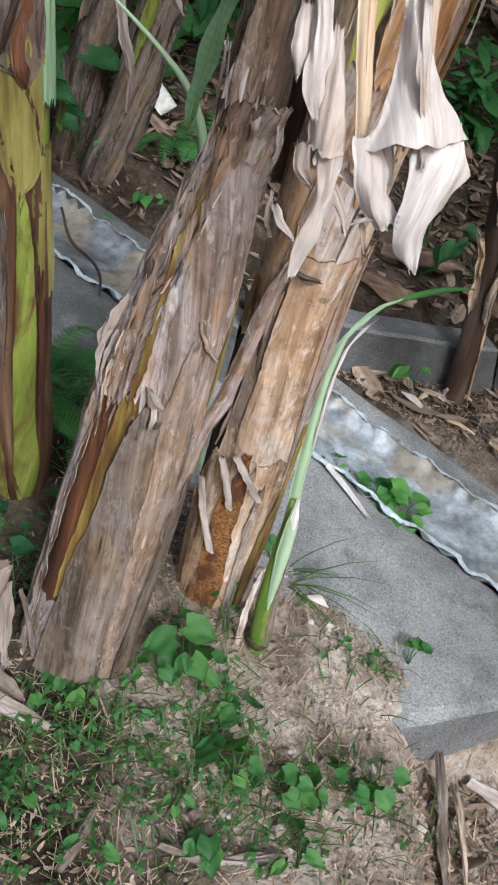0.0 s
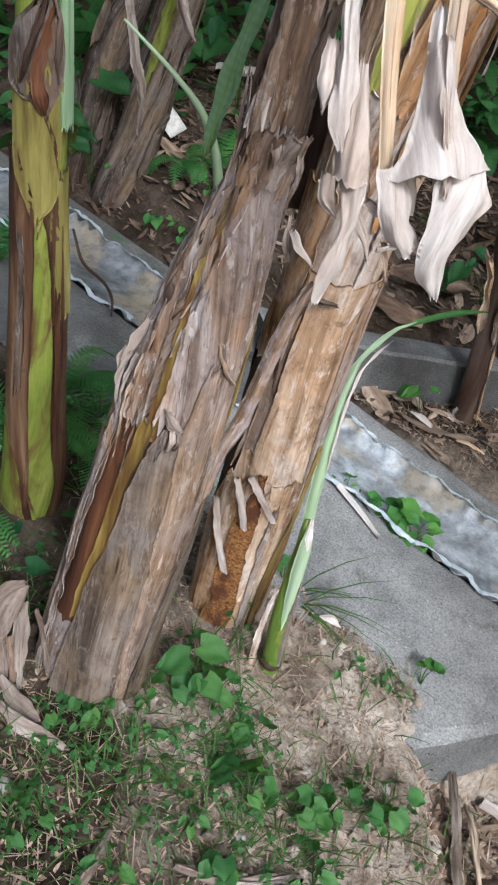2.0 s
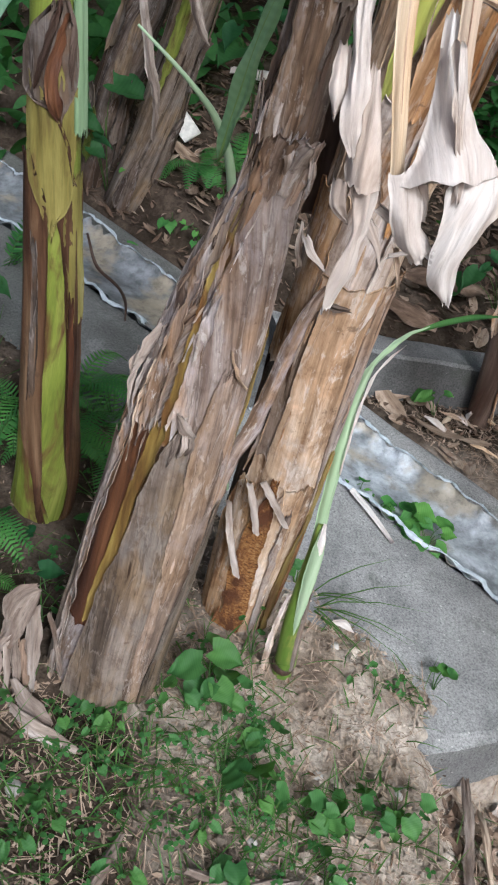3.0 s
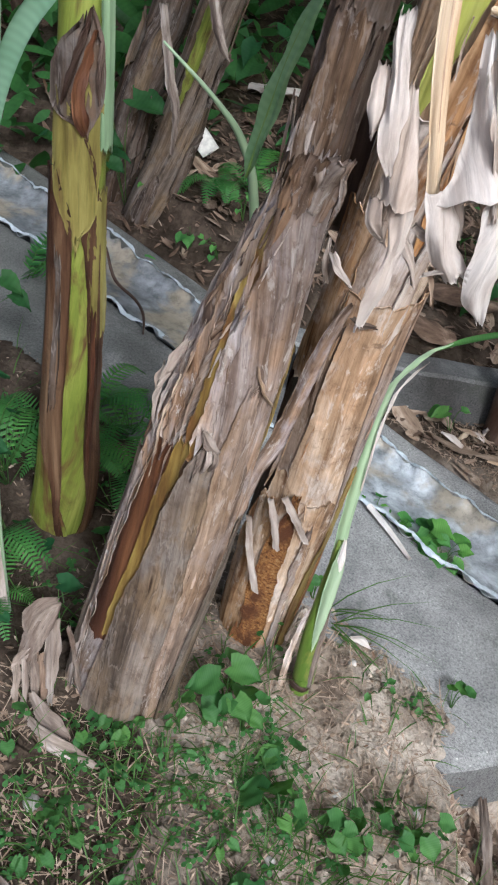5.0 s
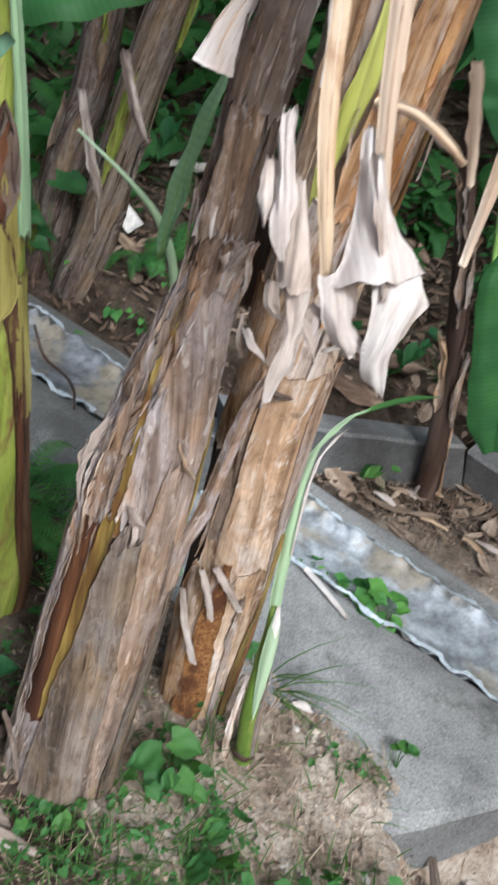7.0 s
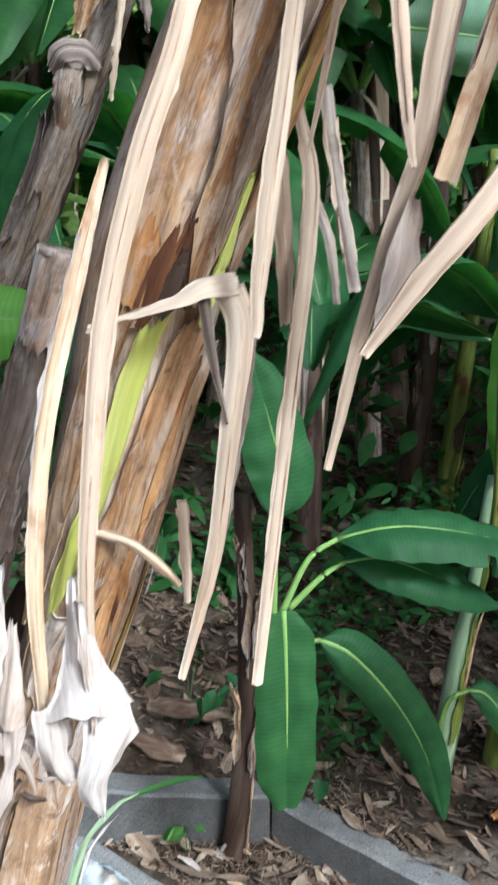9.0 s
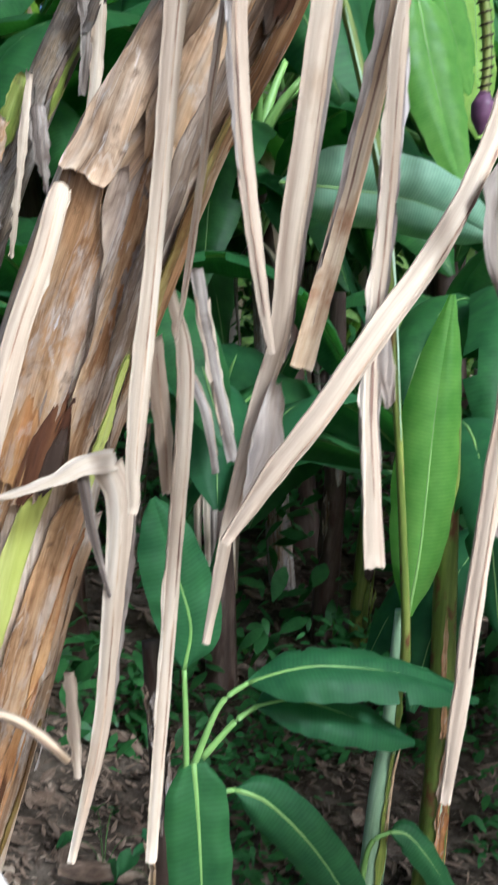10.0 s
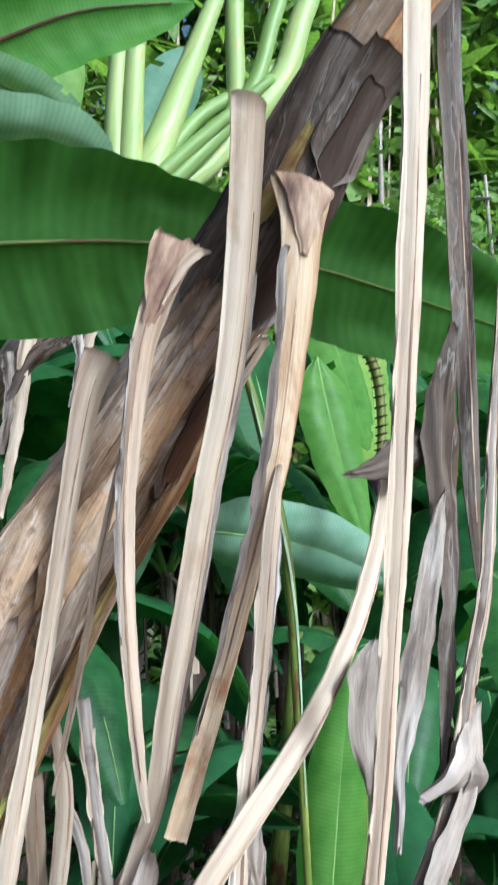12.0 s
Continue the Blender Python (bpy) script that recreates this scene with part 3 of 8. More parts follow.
def sheath(name, path, rs, lengths, v0, v1, angle, arc, lift, mat, parent, label="", seed=0, peel=0.0, n=34, m=12, taper=0.5, ragged=0.02):
    """A leaf sheath wrapped part of the way round a stem: a curved shell with torn edges."""
    total = lengths[-1]
    top, under, uvs = [], [], []
    for i in range(n):
        s = i / (n - 1)
        v = v0 + (v1 - v0) * s
        k = min(max(np.searchsorted(lengths, v) - 1, 0), len(path) - 2)
        t = (v - lengths[k]) / max(1e-6, lengths[k + 1] - lengths[k])
        c = path[k].lerp(path[k + 1], t)
        r = rs[k] + (rs[k + 1] - rs[k]) * t
        tan = (path[min(k + 2, len(path) - 1)] - path[max(k - 1, 0)]).normalized()
        side = (Vector((1, 0, 0)) - tan * tan.x).normalized()
        up = tan.cross(side)
        half = arc / 2 * (1 - taper * s ** 3) * min(1.0, (0.25 if peel >= 0 else 0.85) + s * 5)
        mid = angle[0] + (angle[1] - angle[0]) * s if isinstance(angle, tuple) else angle
        for j in range(m):
            e = 2 * j / (m - 1) - 1
            rag = ragged * (noise.noise((v * 5, e + seed * 9.1, seed)) + 0.55 * noise.noise((v * 17, e, seed * 2.3)) + 0.25 * noise.noise((v * 60, e, seed))) * abs(e) ** 3
            a = mid + e * half + rag / r + 0.06 * noise.noise((v * 3 + seed, 0, seed))
            out = r + lift + 0.004 * noise.noise((a * 4 + seed, v * 5, seed)) + 0.0022 * noise.noise((a * 17 + seed, v * 7, seed))
            out += max(0.0, peel) * ((max(0.0, s - 0.6) / 0.4) ** 2 + 0.35 * abs(e) ** 4) + max(0.0, -peel) * max(0.0, 1 - s / 0.12) ** 2 * (1 - 0.5 * e * e)
            d = side * math.cos(a) + up * math.sin(a)
            slip = ragged * 2.2 * noise.noise((e * 1.7 + seed, seed * 3.3, 1.0)) * (s ** 10 - (1 - s) ** 10)
            q = c + d * out + tan * slip
            top.append(q)
            under.append(q - d * 0.003)
            uvs.append((a * r + 0.5, v))
    k = n * m
    faces = [tuple(reversed(q)) for q in grid_faces(n, m)] + [tuple(k + x for x in q) for q in grid_faces(n, m)]
    for i in range(n - 1):
        faces += [(i * m, i * m + m, k + i * m + m, k + i * m), (i * m + 2 * m - 1, i * m + m - 1, k + i * m + m - 1, k + i * m + 2 * m - 1)]
    for j in range(m - 1):
        faces += [(j + 1, j, k + j, k + j + 1), ((n - 1) * m + j, (n - 1) * m + j + 1, k + (n - 1) * m + j + 1, k + (n - 1) * m + j)]
    return mesh_part(name, top + under, faces, uvs + uvs, mat, parent, label)


class Stem:
    """The line of a stem, to wrap sheaths round."""

    def __init__(self, points, radii, n=40):
        self.path, self.rs = spline(points, n), list(values(radii, n))
        self.lengths = [0.0]
        for a, b in zip(self.path, self.path[1:]):
            self.lengths.append(self.lengths[-1] + (b - a).length)


def on(stem, v, a, lift):
    """A place on a stem: so far along it, at that angle, so far off it."""
    k = min(max(int(np.searchsorted(stem.lengths, v)) - 1, 0), len(stem.path) - 2)
    t = (v - stem.lengths[k]) / max(1e-6, stem.lengths[k + 1] - stem.lengths[k])
    tan = (stem.path[min(k + 2, len(stem.path) - 1)] - stem.path[max(k - 1, 0)]).normalized()
    side = (Vector((1, 0, 0)) - tan * tan.x).normalized()
    r = stem.rs[k] + (stem.rs[k + 1] - stem.rs[k]) * t + lift
    return stem.path[k].lerp(stem.path[k + 1], t) + side * math.cos(a) * r + tan.cross(side) * math.sin(a) * r


def wrap(stem, keys, lift, mat, parent, seed=0.0, ragged=0.006, fray=0.02, lip=0.003, name="sheath"):
    """A torn sheet of sheath on a stem. keys: along the stem, angle of its two edges; fray: how far its ends are torn."""
    v0, v1 = keys[0][0], keys[-1][0]
    n = int(min(90, max(16, (v1 - v0) / 0.011)))
    line = spline([Vector(k) for k in keys], n)
    arc = max(abs(k[2] - k[1]) for k in keys)
    m = int(min(34, max(6, arc * stem.rs[len(stem.rs) // 3] / 0.0055)))
    top, under, uvs = [], [], []
    for i, q in enumerate(line):
        s = i / (n - 1)
        for j in range(m):
            e = 2 * j / (m - 1) - 1
            torn = fray * (noise.noise((e * 3.1 + seed, seed * 2.7, 1.5)) + 0.7 * noise.noise((e * 9.7, seed, 4.5)) + 0.4 * noise.noise((e * 29, seed, 2.5)))
            v = q[0] + torn * (s ** 6 - (1 - s) ** 6)
            k = min(max(int(np.searchsorted(stem.lengths, v)) - 1, 0), len(stem.path) - 2)
            t = (v - stem.lengths[k]) / max(1e-6, stem.lengths[k + 1] - stem.lengths[k])
            c = stem.path[k].lerp(stem.path[k + 1], t)
            r = stem.rs[k] + (stem.rs[k + 1] - stem.rs[k]) * t
            tan = (stem.path[min(k + 2, len(stem.path) - 1)] - stem.path[max(k - 1, 0)]).normalized()
            side = (Vector((1, 0, 0)) - tan * tan.x).normalized()
            up = tan.cross(side)
            rag = ragged * (1.2 * noise.noise((v * 6, e + seed * 9.1, seed)) + 0.8 * noise.noise((v * 21, e, seed * 2.3)) + 0.5 * noise.noise((v * 75, e, seed))) * abs(e) ** 3
            a = (q[1] + q[2]) / 2 + e * (q[2] - q[1]) / 2 + rag / r
            out = r + lift + 0.0035 * noise.noise((a * 4, v * 4, seed)) + 0.0022 * noise.noise((a * 15, v * 2.2, seed)) + 0.0013 * noise.noise((a * 37, v * 3, seed))
            out += lip * (abs(e) ** 6 * (0.4 + noise.noise((v * 9, e, seed + 3))) + 1.5 * s ** 14 * (0.4 + noise.noise((e * 4, seed, 8))))
            d = side * math.cos(a) + up * math.sin(a)
            p = c + d * out
            top.append(p)
            under.append(p - d * 0.0025)
            uvs.append((a * r + 0.5, v))
    k = n * m
    faces = [tuple(reversed(f)) for f in grid_faces(n, m)] + [tuple(k + x for x in f) for f in grid_faces(n, m)]
    for i in range(n - 1):
        faces += [(i * m, i * m + m, k + i * m + m, k + i * m), (i * m + 2 * m - 1, i * m + m - 1, k + i * m + m - 1, k + i * m + 2 * m - 1)]
    for j in range(m - 1):
        faces += [(j + 1, j, k + j, k + j + 1), ((n - 1) * m + j, (n - 1) * m + j + 1, k + (n - 1) * m + j + 1, k + (n - 1) * m + j)]
    return mesh_part(name, top + under, faces, uvs + uvs, mat, parent)


def blade(name, points, widths, mat, parent=None, label="", facing=(0, -0.3, 1), n=30, m=7, droop=0.15, ripple=0.014, tears=0, seed=0, rib=MIDRIB, rib_size=0.010):
    """A banana leaf: two drooping halves with rippled edges and a few tears, and a midrib under it."""
    rng = random.Random(seed * 13 + 5)
    path, ws = spline(points, n), values(widths, n)
    f = Vector(facing).normalized()
    cuts = {(rng.choice((-1, 1)), rng.randrange(4, n - 4)): rng.uniform(0.3, 0.85) for _ in range(tears)}
    verts, uvs, faces, length = [], [], [], 0.0
    lengths, frames = [], []
    for i in range(n):
        tan = (path[min(i + 1, n - 1)] - path[max(i - 1, 0)]).normalized()
        length += (path[i] - path[i - 1]).length if i else 0.0
        side = tan.cross(f)
        side = side.normalized() if side.length > 1e-3 else tan.orthogonal().normalized()
        frames.append((tan, side, side.cross(tan).normalized()))
        lengths.append(length)
    for hand in (-1, 1):
        base = len(verts)
        for i in range(n):
            tan, side, nor = frames[i]
            for j in range(m):
                s = j / (m - 1)
                w = ws[i] / 2 * (1 + 0.05 * noise.noise((lengths[i] * 9, hand, seed)))
                h = -droop * ws[i] * s * s + 0.05 * ws[i] * math.sin(s * 3.1)
                h += ripple * s * (math.sin(lengths[i] * 55 + hand * 2 + seed) * 0.4 + 1.3 * noise.noise((lengths[i] * 6 + seed, hand * s * 2, seed)))
                lead = 0.18 * w * s
                verts.append(path[i] + side * hand * w * s + nor * h + tan * lead)
                uvs.append((hand * w * s, lengths[i] + lead * 0.2))
        for i in range(n - 1):
            cut = cuts.get((hand, i))
            for j in range(m - 1):
                a = base + i * m + j
                if cut is not None and j / (m - 1) > cut:
                    continue
                q = (a, a + 1, a + m + 1, a + m)
                faces.append(q if hand < 0 else q[::-1])
    ob = mesh_part(name, verts, faces, uvs, mat, parent, label)
    rs = [rib_size * max(0.25, 1 - 0.8 * k / 12) for k in range(13)]
    tube("midrib", [path[k] - frames[k][2] * rib_size * 0.3 for k in range(0, n, 3)], rs, rib, ob, n=14, m=6)
    return ob


def bulk(name, stations, items, mat, label, category, parent=None):
    """Very many small blades in one mesh. stations: width along the blade; items: base, heading, normal, length, width, bend."""
    k = len(stations)
    verts, uvs, faces = [], [], []
    for base, d, nor, ln, wd, bend in items:
        side = d.cross(nor)
        side = side.normalized() if side.length > 1e-5 else Vector((1, 0, 0))
        off = len(verts)
        for i, w in enumerate(stations):
            s = i / (k - 1)
            c = base + d * (ln * s) + nor * (bend * ln * s * s)
            verts += [c - side * (wd * w / 2), c + side * (wd * w / 2)]
            uvs += [(-wd * w / 2 + off * 0.013, s * ln), (wd * w / 2 + off * 0.013, s * ln)]
        for i in range(k - 1):
            q = off + 2 * i
            faces.append((q, q + 1, q + 3, q + 2))
    return tagged(mesh_part(name, verts, faces, uvs, mat, parent), label, category, kind="stuff")


# ---- the lie of the land ----
def smooth(a, b, x):
    t = min(1.0, max(0.0, (x - a) / (b - a)))
    return t * t * (3 - 2 * t)


def plane(x, y):
    return -0.30 - 0.38 * 1.9 * math.tanh(x / 1.9)


def kerb_line(x):
    if x < 0.3:
        return (2.66 - 0.628 * max(x, -6)) / 0.778
    return 3.2 + 0.12 * min(x, 0.98) if x < 0.98 else 3.32 - (min(x, 2.4) - 0.98) * 1.1


def across(x, y):
    return 0.628 * x + 0.778 * y


def along(x, y):
    return 0.778 * x - 0.628 * y


def bank(x, y):
    d = y - kerb_line(x)
    return 0.19 * smooth(-0.02, 0.12, d) + 0.2 * min(max(0.0, d - 0.1), 6.0)


def ground_z(x, y):
    a, u = across(x, y), along(x, y)
    z = plane(x, y) + bank(x, y)
    if 1.40 < a < 2.56 and y < 6:
        z -= 0.07 * smooth(1.40, 1.46, a) * (1 - smooth(2.50, 2.56, a))
    # earth banked up on the slab's near edge, and the drop beyond its end
    z += 0.085 * smooth(1.35, 1.46, a) * (1 - smooth(1.54, 1.60 + 0.03 * noise.noise((x * 6, y * 6, 0)), a)) * (1 - smooth(-0.72, -0.58, u))
    drop = y - (1.449 + 0.40 * (x - 0.387))
    z -= 0.18 * smooth(0.37, 0.43, x) * (1 - smooth(-0.02, 0.05, drop)) * (1 - smooth(2.5, 4.0, x))
    z += 0.018 * noise.noise((x * 3.1, y * 3.1, 4.2)) + 0.009 * noise.noise((x * 11, y * 11, 1.2)) + 0.005 * noise.noise((x * 31, y * 31, 2.2))
    return z


def ground():
    near = np.linspace(-1.6, 2.6, 130)
    far = 2.6 + np.geomspace(0.06, 400, 40)
    xs = np.concatenate([-(far[::-1] - 2.6) - 1.6, near, far])
    ny = np.linspace(0.5, 5.0, 130)
    fy = 5.0 + np.geomspace(0.06, 400, 40)
    by = 0.5 - np.geomspace(0.06, 400, 30)
    ys = np.concatenate([by[::-1], ny, fy])
    verts = [(x, y, ground_z(x, y)) for y in ys for x in xs]
    return tagged(mesh_part("ground", verts, grid_faces(len(ys), len(xs)), None, SOIL), "sloping tan earth strewn with dry leaf litter", "ground", kind="structure")


ground()


def spot(a, u):
    """x, y from the distance across and along the drain."""
    return 0.628 * a + 0.778 * u, 0.778 * a - 0.628 * u


def dark_sides(ob, mat=CONCRETE_DARK):
    """Side faces take a second material, darker than the top."""
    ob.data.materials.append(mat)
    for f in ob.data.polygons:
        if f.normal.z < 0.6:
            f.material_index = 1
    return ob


def slab(name, near, a1, u0, u1, lift, deep, mat, label, category, n=60, m=8, rough=0.004, seed=0, kind=""):
    """A cast strip of concrete that follows the slope, with worn arrises."""
    top, low = [], []
    us = np.linspace(u0, u1, n)
    for i, u in enumerate(us):
        a0 = near(u) if callable(near) else near
        ws = np.linspace(a0, a1, m)
        for j, a in enumerate(ws):
            e = 0.012 * noise.noise((u * 9, a0 if j == 0 else a1, seed)) if j in (0, m - 1) else 0
            x, y = spot(a + e, u)
            z = plane(x, y) + lift + rough * noise.noise((x * 8, y * 8, seed)) - (0.008 if j in (0, m - 1) or i in (0, n - 1) else 0)
            top.append((x, y, z))
            low.append((x, y, z - deep))
    k = n * m
    faces = [q[::-1] for q in grid_faces(n, m)]
    for i in range(n - 1):
        faces += [(i * m, i * m + m, k + i * m + m, k + i * m), (i * m + 2 * m - 1, i * m + m - 1, k + i * m + m - 1, k + i * m + 2 * m - 1)]
    for j in range(m - 1):
        faces += [(j + 1, j, k + j, k + j + 1), ((n - 1) * m + j, (n - 1) * m + j + 1, k + (n - 1) * m + j + 1, k + (n - 1) * m + j)]
    return tagged(dark_sides(mesh_part(name, top + low, faces, None, mat, smooth=False)), label, category, kind=kind)


slab("concrete_path", lambda u: min(1.97, 1.37 + max(0.0, u + 0.61) * 2.1), 2.055, -5.2, 3.0, 0.012, 0.16, CONCRETE, "rough grey concrete path beside the drain", "path", n=180, kind="structure")
slab("drain_bed", 2.04, 2.41, -5.2, 3.0, -0.045, 0.08, CONCRETE_DARK, "dark concrete bed of the drain", "drain", seed=3, kind="structure")
slab("drain_kerb", 2.40, 2.53, -5.2, 3.0, 0.006, 0.14, CONCRETE, "narrow grey concrete edge of the drain", "kerb", seed=5, kind="structure")


def film_sheet(u0, u1, a0, a1, seed, mat):
    """A crinkled plastic sheet lying in the drain, its ruffled edges turned up."""
    n, m = int((u1 - u0) / 0.012), 15
    top, low = [], []
    for i in range(n):
        u = u0 + (u1 - u0) * i / (n - 1)
        for j in range(m):
            s = 2 * j / (m - 1) - 1
            a = (a0 + a1) / 2 + s * (a1 - a0) / 2
            ruff = max(0.0, abs(s) - 0.72) / 0.28
            a += ruff * 0.011 * (math.sin(u * 70 + seed + 2.5 * math.sin(u * 13)) + noise.noise((u * 30, s, seed))) + 0.01 * noise.noise((u * 5, s, seed))
            x, y = spot(a, u)
            z = plane(x, y) - 0.03 + 0.055 * abs(s) ** 4 + 0.010 * noise.noise((u * 9, s * 2, seed)) + 0.008 * ruff * (math.sin(u * 64 + 3 * math.sin(u * 11) + s) + 1.5 * noise.noise((u * 24, s, seed + 4)))
            top.append((x, y, z))
            low.append((x, y, z - 0.003))
    k = n * m
    faces = [q[::-1] for q in grid_faces(n, m)] + [tuple(k + v for v in q) for q in grid_faces(n, m)]
    for i in range(n - 1):
        faces += [(i * m, i * m + m, k + i * m + m, k + i * m), (i * m + 2 * m - 1, i * m + m - 1, k + i * m + m - 1, k + i * m + 2 * m - 1)]
    mid = Vector(top[(n // 2) * m + m // 2])
    ob = thing("plastic_sheet", "crinkled grey plastic sheet with ruffled pale edges lining the drain", "plastic sheet", mid)
    mesh_part("sheet", top + low, faces, None, mat, ob)
    for j, wd, part_seed in ((0, 0.015, 2.0), (m - 1, 0.007, 5.0)):
        line = [Vector(top[i * m + j]) + Vector((0, 0, 0.008)) for i in range(0, n, 5)]
        k = len(line)
        ribbon("hem", line, [wd * (0.8 + 0.5 * math.sin(i * 1.9 + part_seed) * math.sin(i * 0.37)) for i in range(k)], HEM, ob, facing=(0, -0.5, 1), hollow=0.25, thick=0.002, n=k * 4, m=5, crumple=0.006, ragged=0.012, seed=part_seed)
    return ob


film_sheet(-1.75, 1.2, 2.045, 2.395, 1.0, FILM)
film_sheet(-4.6, -2.2, 2.05, 2.40, 4.0, FILM_SHADED)


def kerb_wall(points, height, wide, label):
    """A low cast wall along a line, its top following the slope."""
    n = 30
    path = [Vector((x, y, 0)) for x, y in points]
    verts, faces = [], []
    for i in range(n):
        s = i / (n - 1) * (len(path) - 1)
        k = min(int(s), len(path) - 2)
        p = path[k].lerp(path[k + 1], s - k)
        d = (path[k + 1] - path[k]).normalized()
        side = Vector((-d.y, d.x, 0))
        z = plane(p.x, p.y)
        wob = 0.008 * noise.noise((p.x * 7, p.y * 7, 3))
        for off, h in ((0, -0.15), (0.006, height - 0.012 + wob), (0.02, height + wob), (wide - 0.02, height + wob), (wide, height - 0.012), (wide, -0.15)):
            q = p + side * off
            verts.append((q.x, q.y, z + h))
    for i in range(n - 1):
        for j in range(5):
            a = i * 6 + j
            faces.append((a, a + 1, a + 7, a + 6)[::-1])
    faces += [tuple(range(6)), tuple(range((n - 1) * 6, n * 6))[::-1]]
    return tagged(dark_sides(mesh_part("retaining_kerb", verts, faces, None, CONCRETE_KERB, smooth=False), CONCRETE_MOSS), label, "kerb", kind="structure")


kerb_wall([(0.02, 2.98), (0.45, 3.07), (0.98, 3.20)], 0.20, 0.17, "low mossy concrete retaining kerb")
kerb_wall([(0.99, 3.22), (1.5, 2.72), (2.4, 1.75)], 0.17, 0.15, "low mossy concrete retaining kerb")

# ---- the two leaning old stems ----
ONE = Stem([(-0.435, 1.52, -0.30), (-0.378, 1.49, -0.05), (-0.262, 1.445, 0.32), (-0.12, 1.38, 0.78), (-0.013, 1.31, 1.10), (0.055, 1.25, 1.36), (0.115, 1.20, 1.56), (0.16, 1.17, 1.75)], [0.123, 0.120, 0.108, 0.086, 0.040, 0.032, 0.032, 0.028])
TWO = Stem([(-0.126, 1.83, -0.40), (-0.032, 1.71, 0.10), (0.044, 1.57, 0.53), (0.115, 1.46, 0.88), (0.225, 1.29, 1.40), (0.296, 1.19, 1.75), (0.398, 1.07, 2.06), (0.473, 1.03, 2.20), (0.585, 0.95, 2.42), (0.667, 0.86, 2.60), (0.735, 0.78, 2.76), (0.86, 0.66, 2.98)],
           [0.082, 0.090, 0.083, 0.073, 0.085, 0.093, 0.088, 0.077, 0.070, 0.070, 0.056, 0.052])


def old_stem(stem, label, seed, core, wraps, bands, slivers, spread, mats):
    """A stem in its dead sheaths: broad torn wraps, narrower bands round the upper part, and thin slivers hanging off."""
    base = stem.path[1]
    ob = thing("banana_plant", label, "banana plant", (base.x, base.y, ground_z(base.x, base.y)), "old leaning banana plants")
    tube("stem", stem.path[::3] + [stem.path[-1]], stem.rs[::3] + [stem.rs[-1]], core, ob, n=70, m=48, ridges=0.004, seed=seed)
    total = stem.lengths[-1]
    for k, (keys, lift, mat, ragged, fray) in enumerate(wraps):
        wrap(stem, keys, lift, mat, ob, seed=k * 1.7 + seed, ragged=ragged, fray=fray)
    for v0, v1, ang, arc, lift, mat, peel, taper in bands:
        sheath("sheath", stem.path, stem.rs, stem.lengths, v0, min(v1, total * 0.99), ang, arc, lift, mat, ob, seed=v0 * 9 + arc * 3 + lift * 500, peel=peel, taper=taper, ragged=0.006, n=44, m=16)
    rng = random.Random(seed)
    for k in range(slivers):
        v = rng.uniform(*spread[:2])
        i = min(int(np.searchsorted(stem.lengths, v)), len(stem.path) - 2)
        c, r = stem.path[i], stem.rs[i] + 0.014
        tan = (stem.path[i + 1] - stem.path[i]).normalized()
        ang = rng.uniform(*spread[2:])
        side = (Vector((1, 0, 0)) - tan * tan.x).normalized()
        d = side * math.cos(ang) + tan.cross(side) * math.sin(ang)
        q = c + d * r
        ln = rng.uniform(0.04, 0.15) * rng.choice((1, -1, -1))
        off = rng.uniform(0.0, 0.010)
        sl = tan.cross(d) * rng.uniform(-0.012, 0.012)
        wd = rng.uniform(0.003, 0.010)
        ribbon("shred", [q - d * 0.004, q + tan * ln * 0.5 + d * off * 0.2 + sl * 0.3, q + tan * ln + d * off + sl], [wd * 0.5, wd, 0.0015], rng.choice(mats), ob, facing=d, hollow=0.2, thick=0.0014, n=10, m=4, seed=k, crumple=0.003, ragged=0.003, twist=(0, rng.uniform(-50, 50)))
    return ob


G_, T_, P_, O_, D_, Y_ = SHEATH_GREY, SHEATH_TAN, SHEATH_PALE, SHEATH_ORANGE, SHEATH_DARK, SHEATH_YELLOW
S_, B_, W_, U_, L_, E_ = SHEATH_SMOOTH, SHEATH_BUFF, SHEATH_BROWN, SHEATH_UMBER, SHEATH_LIME, BROWN_EDGE
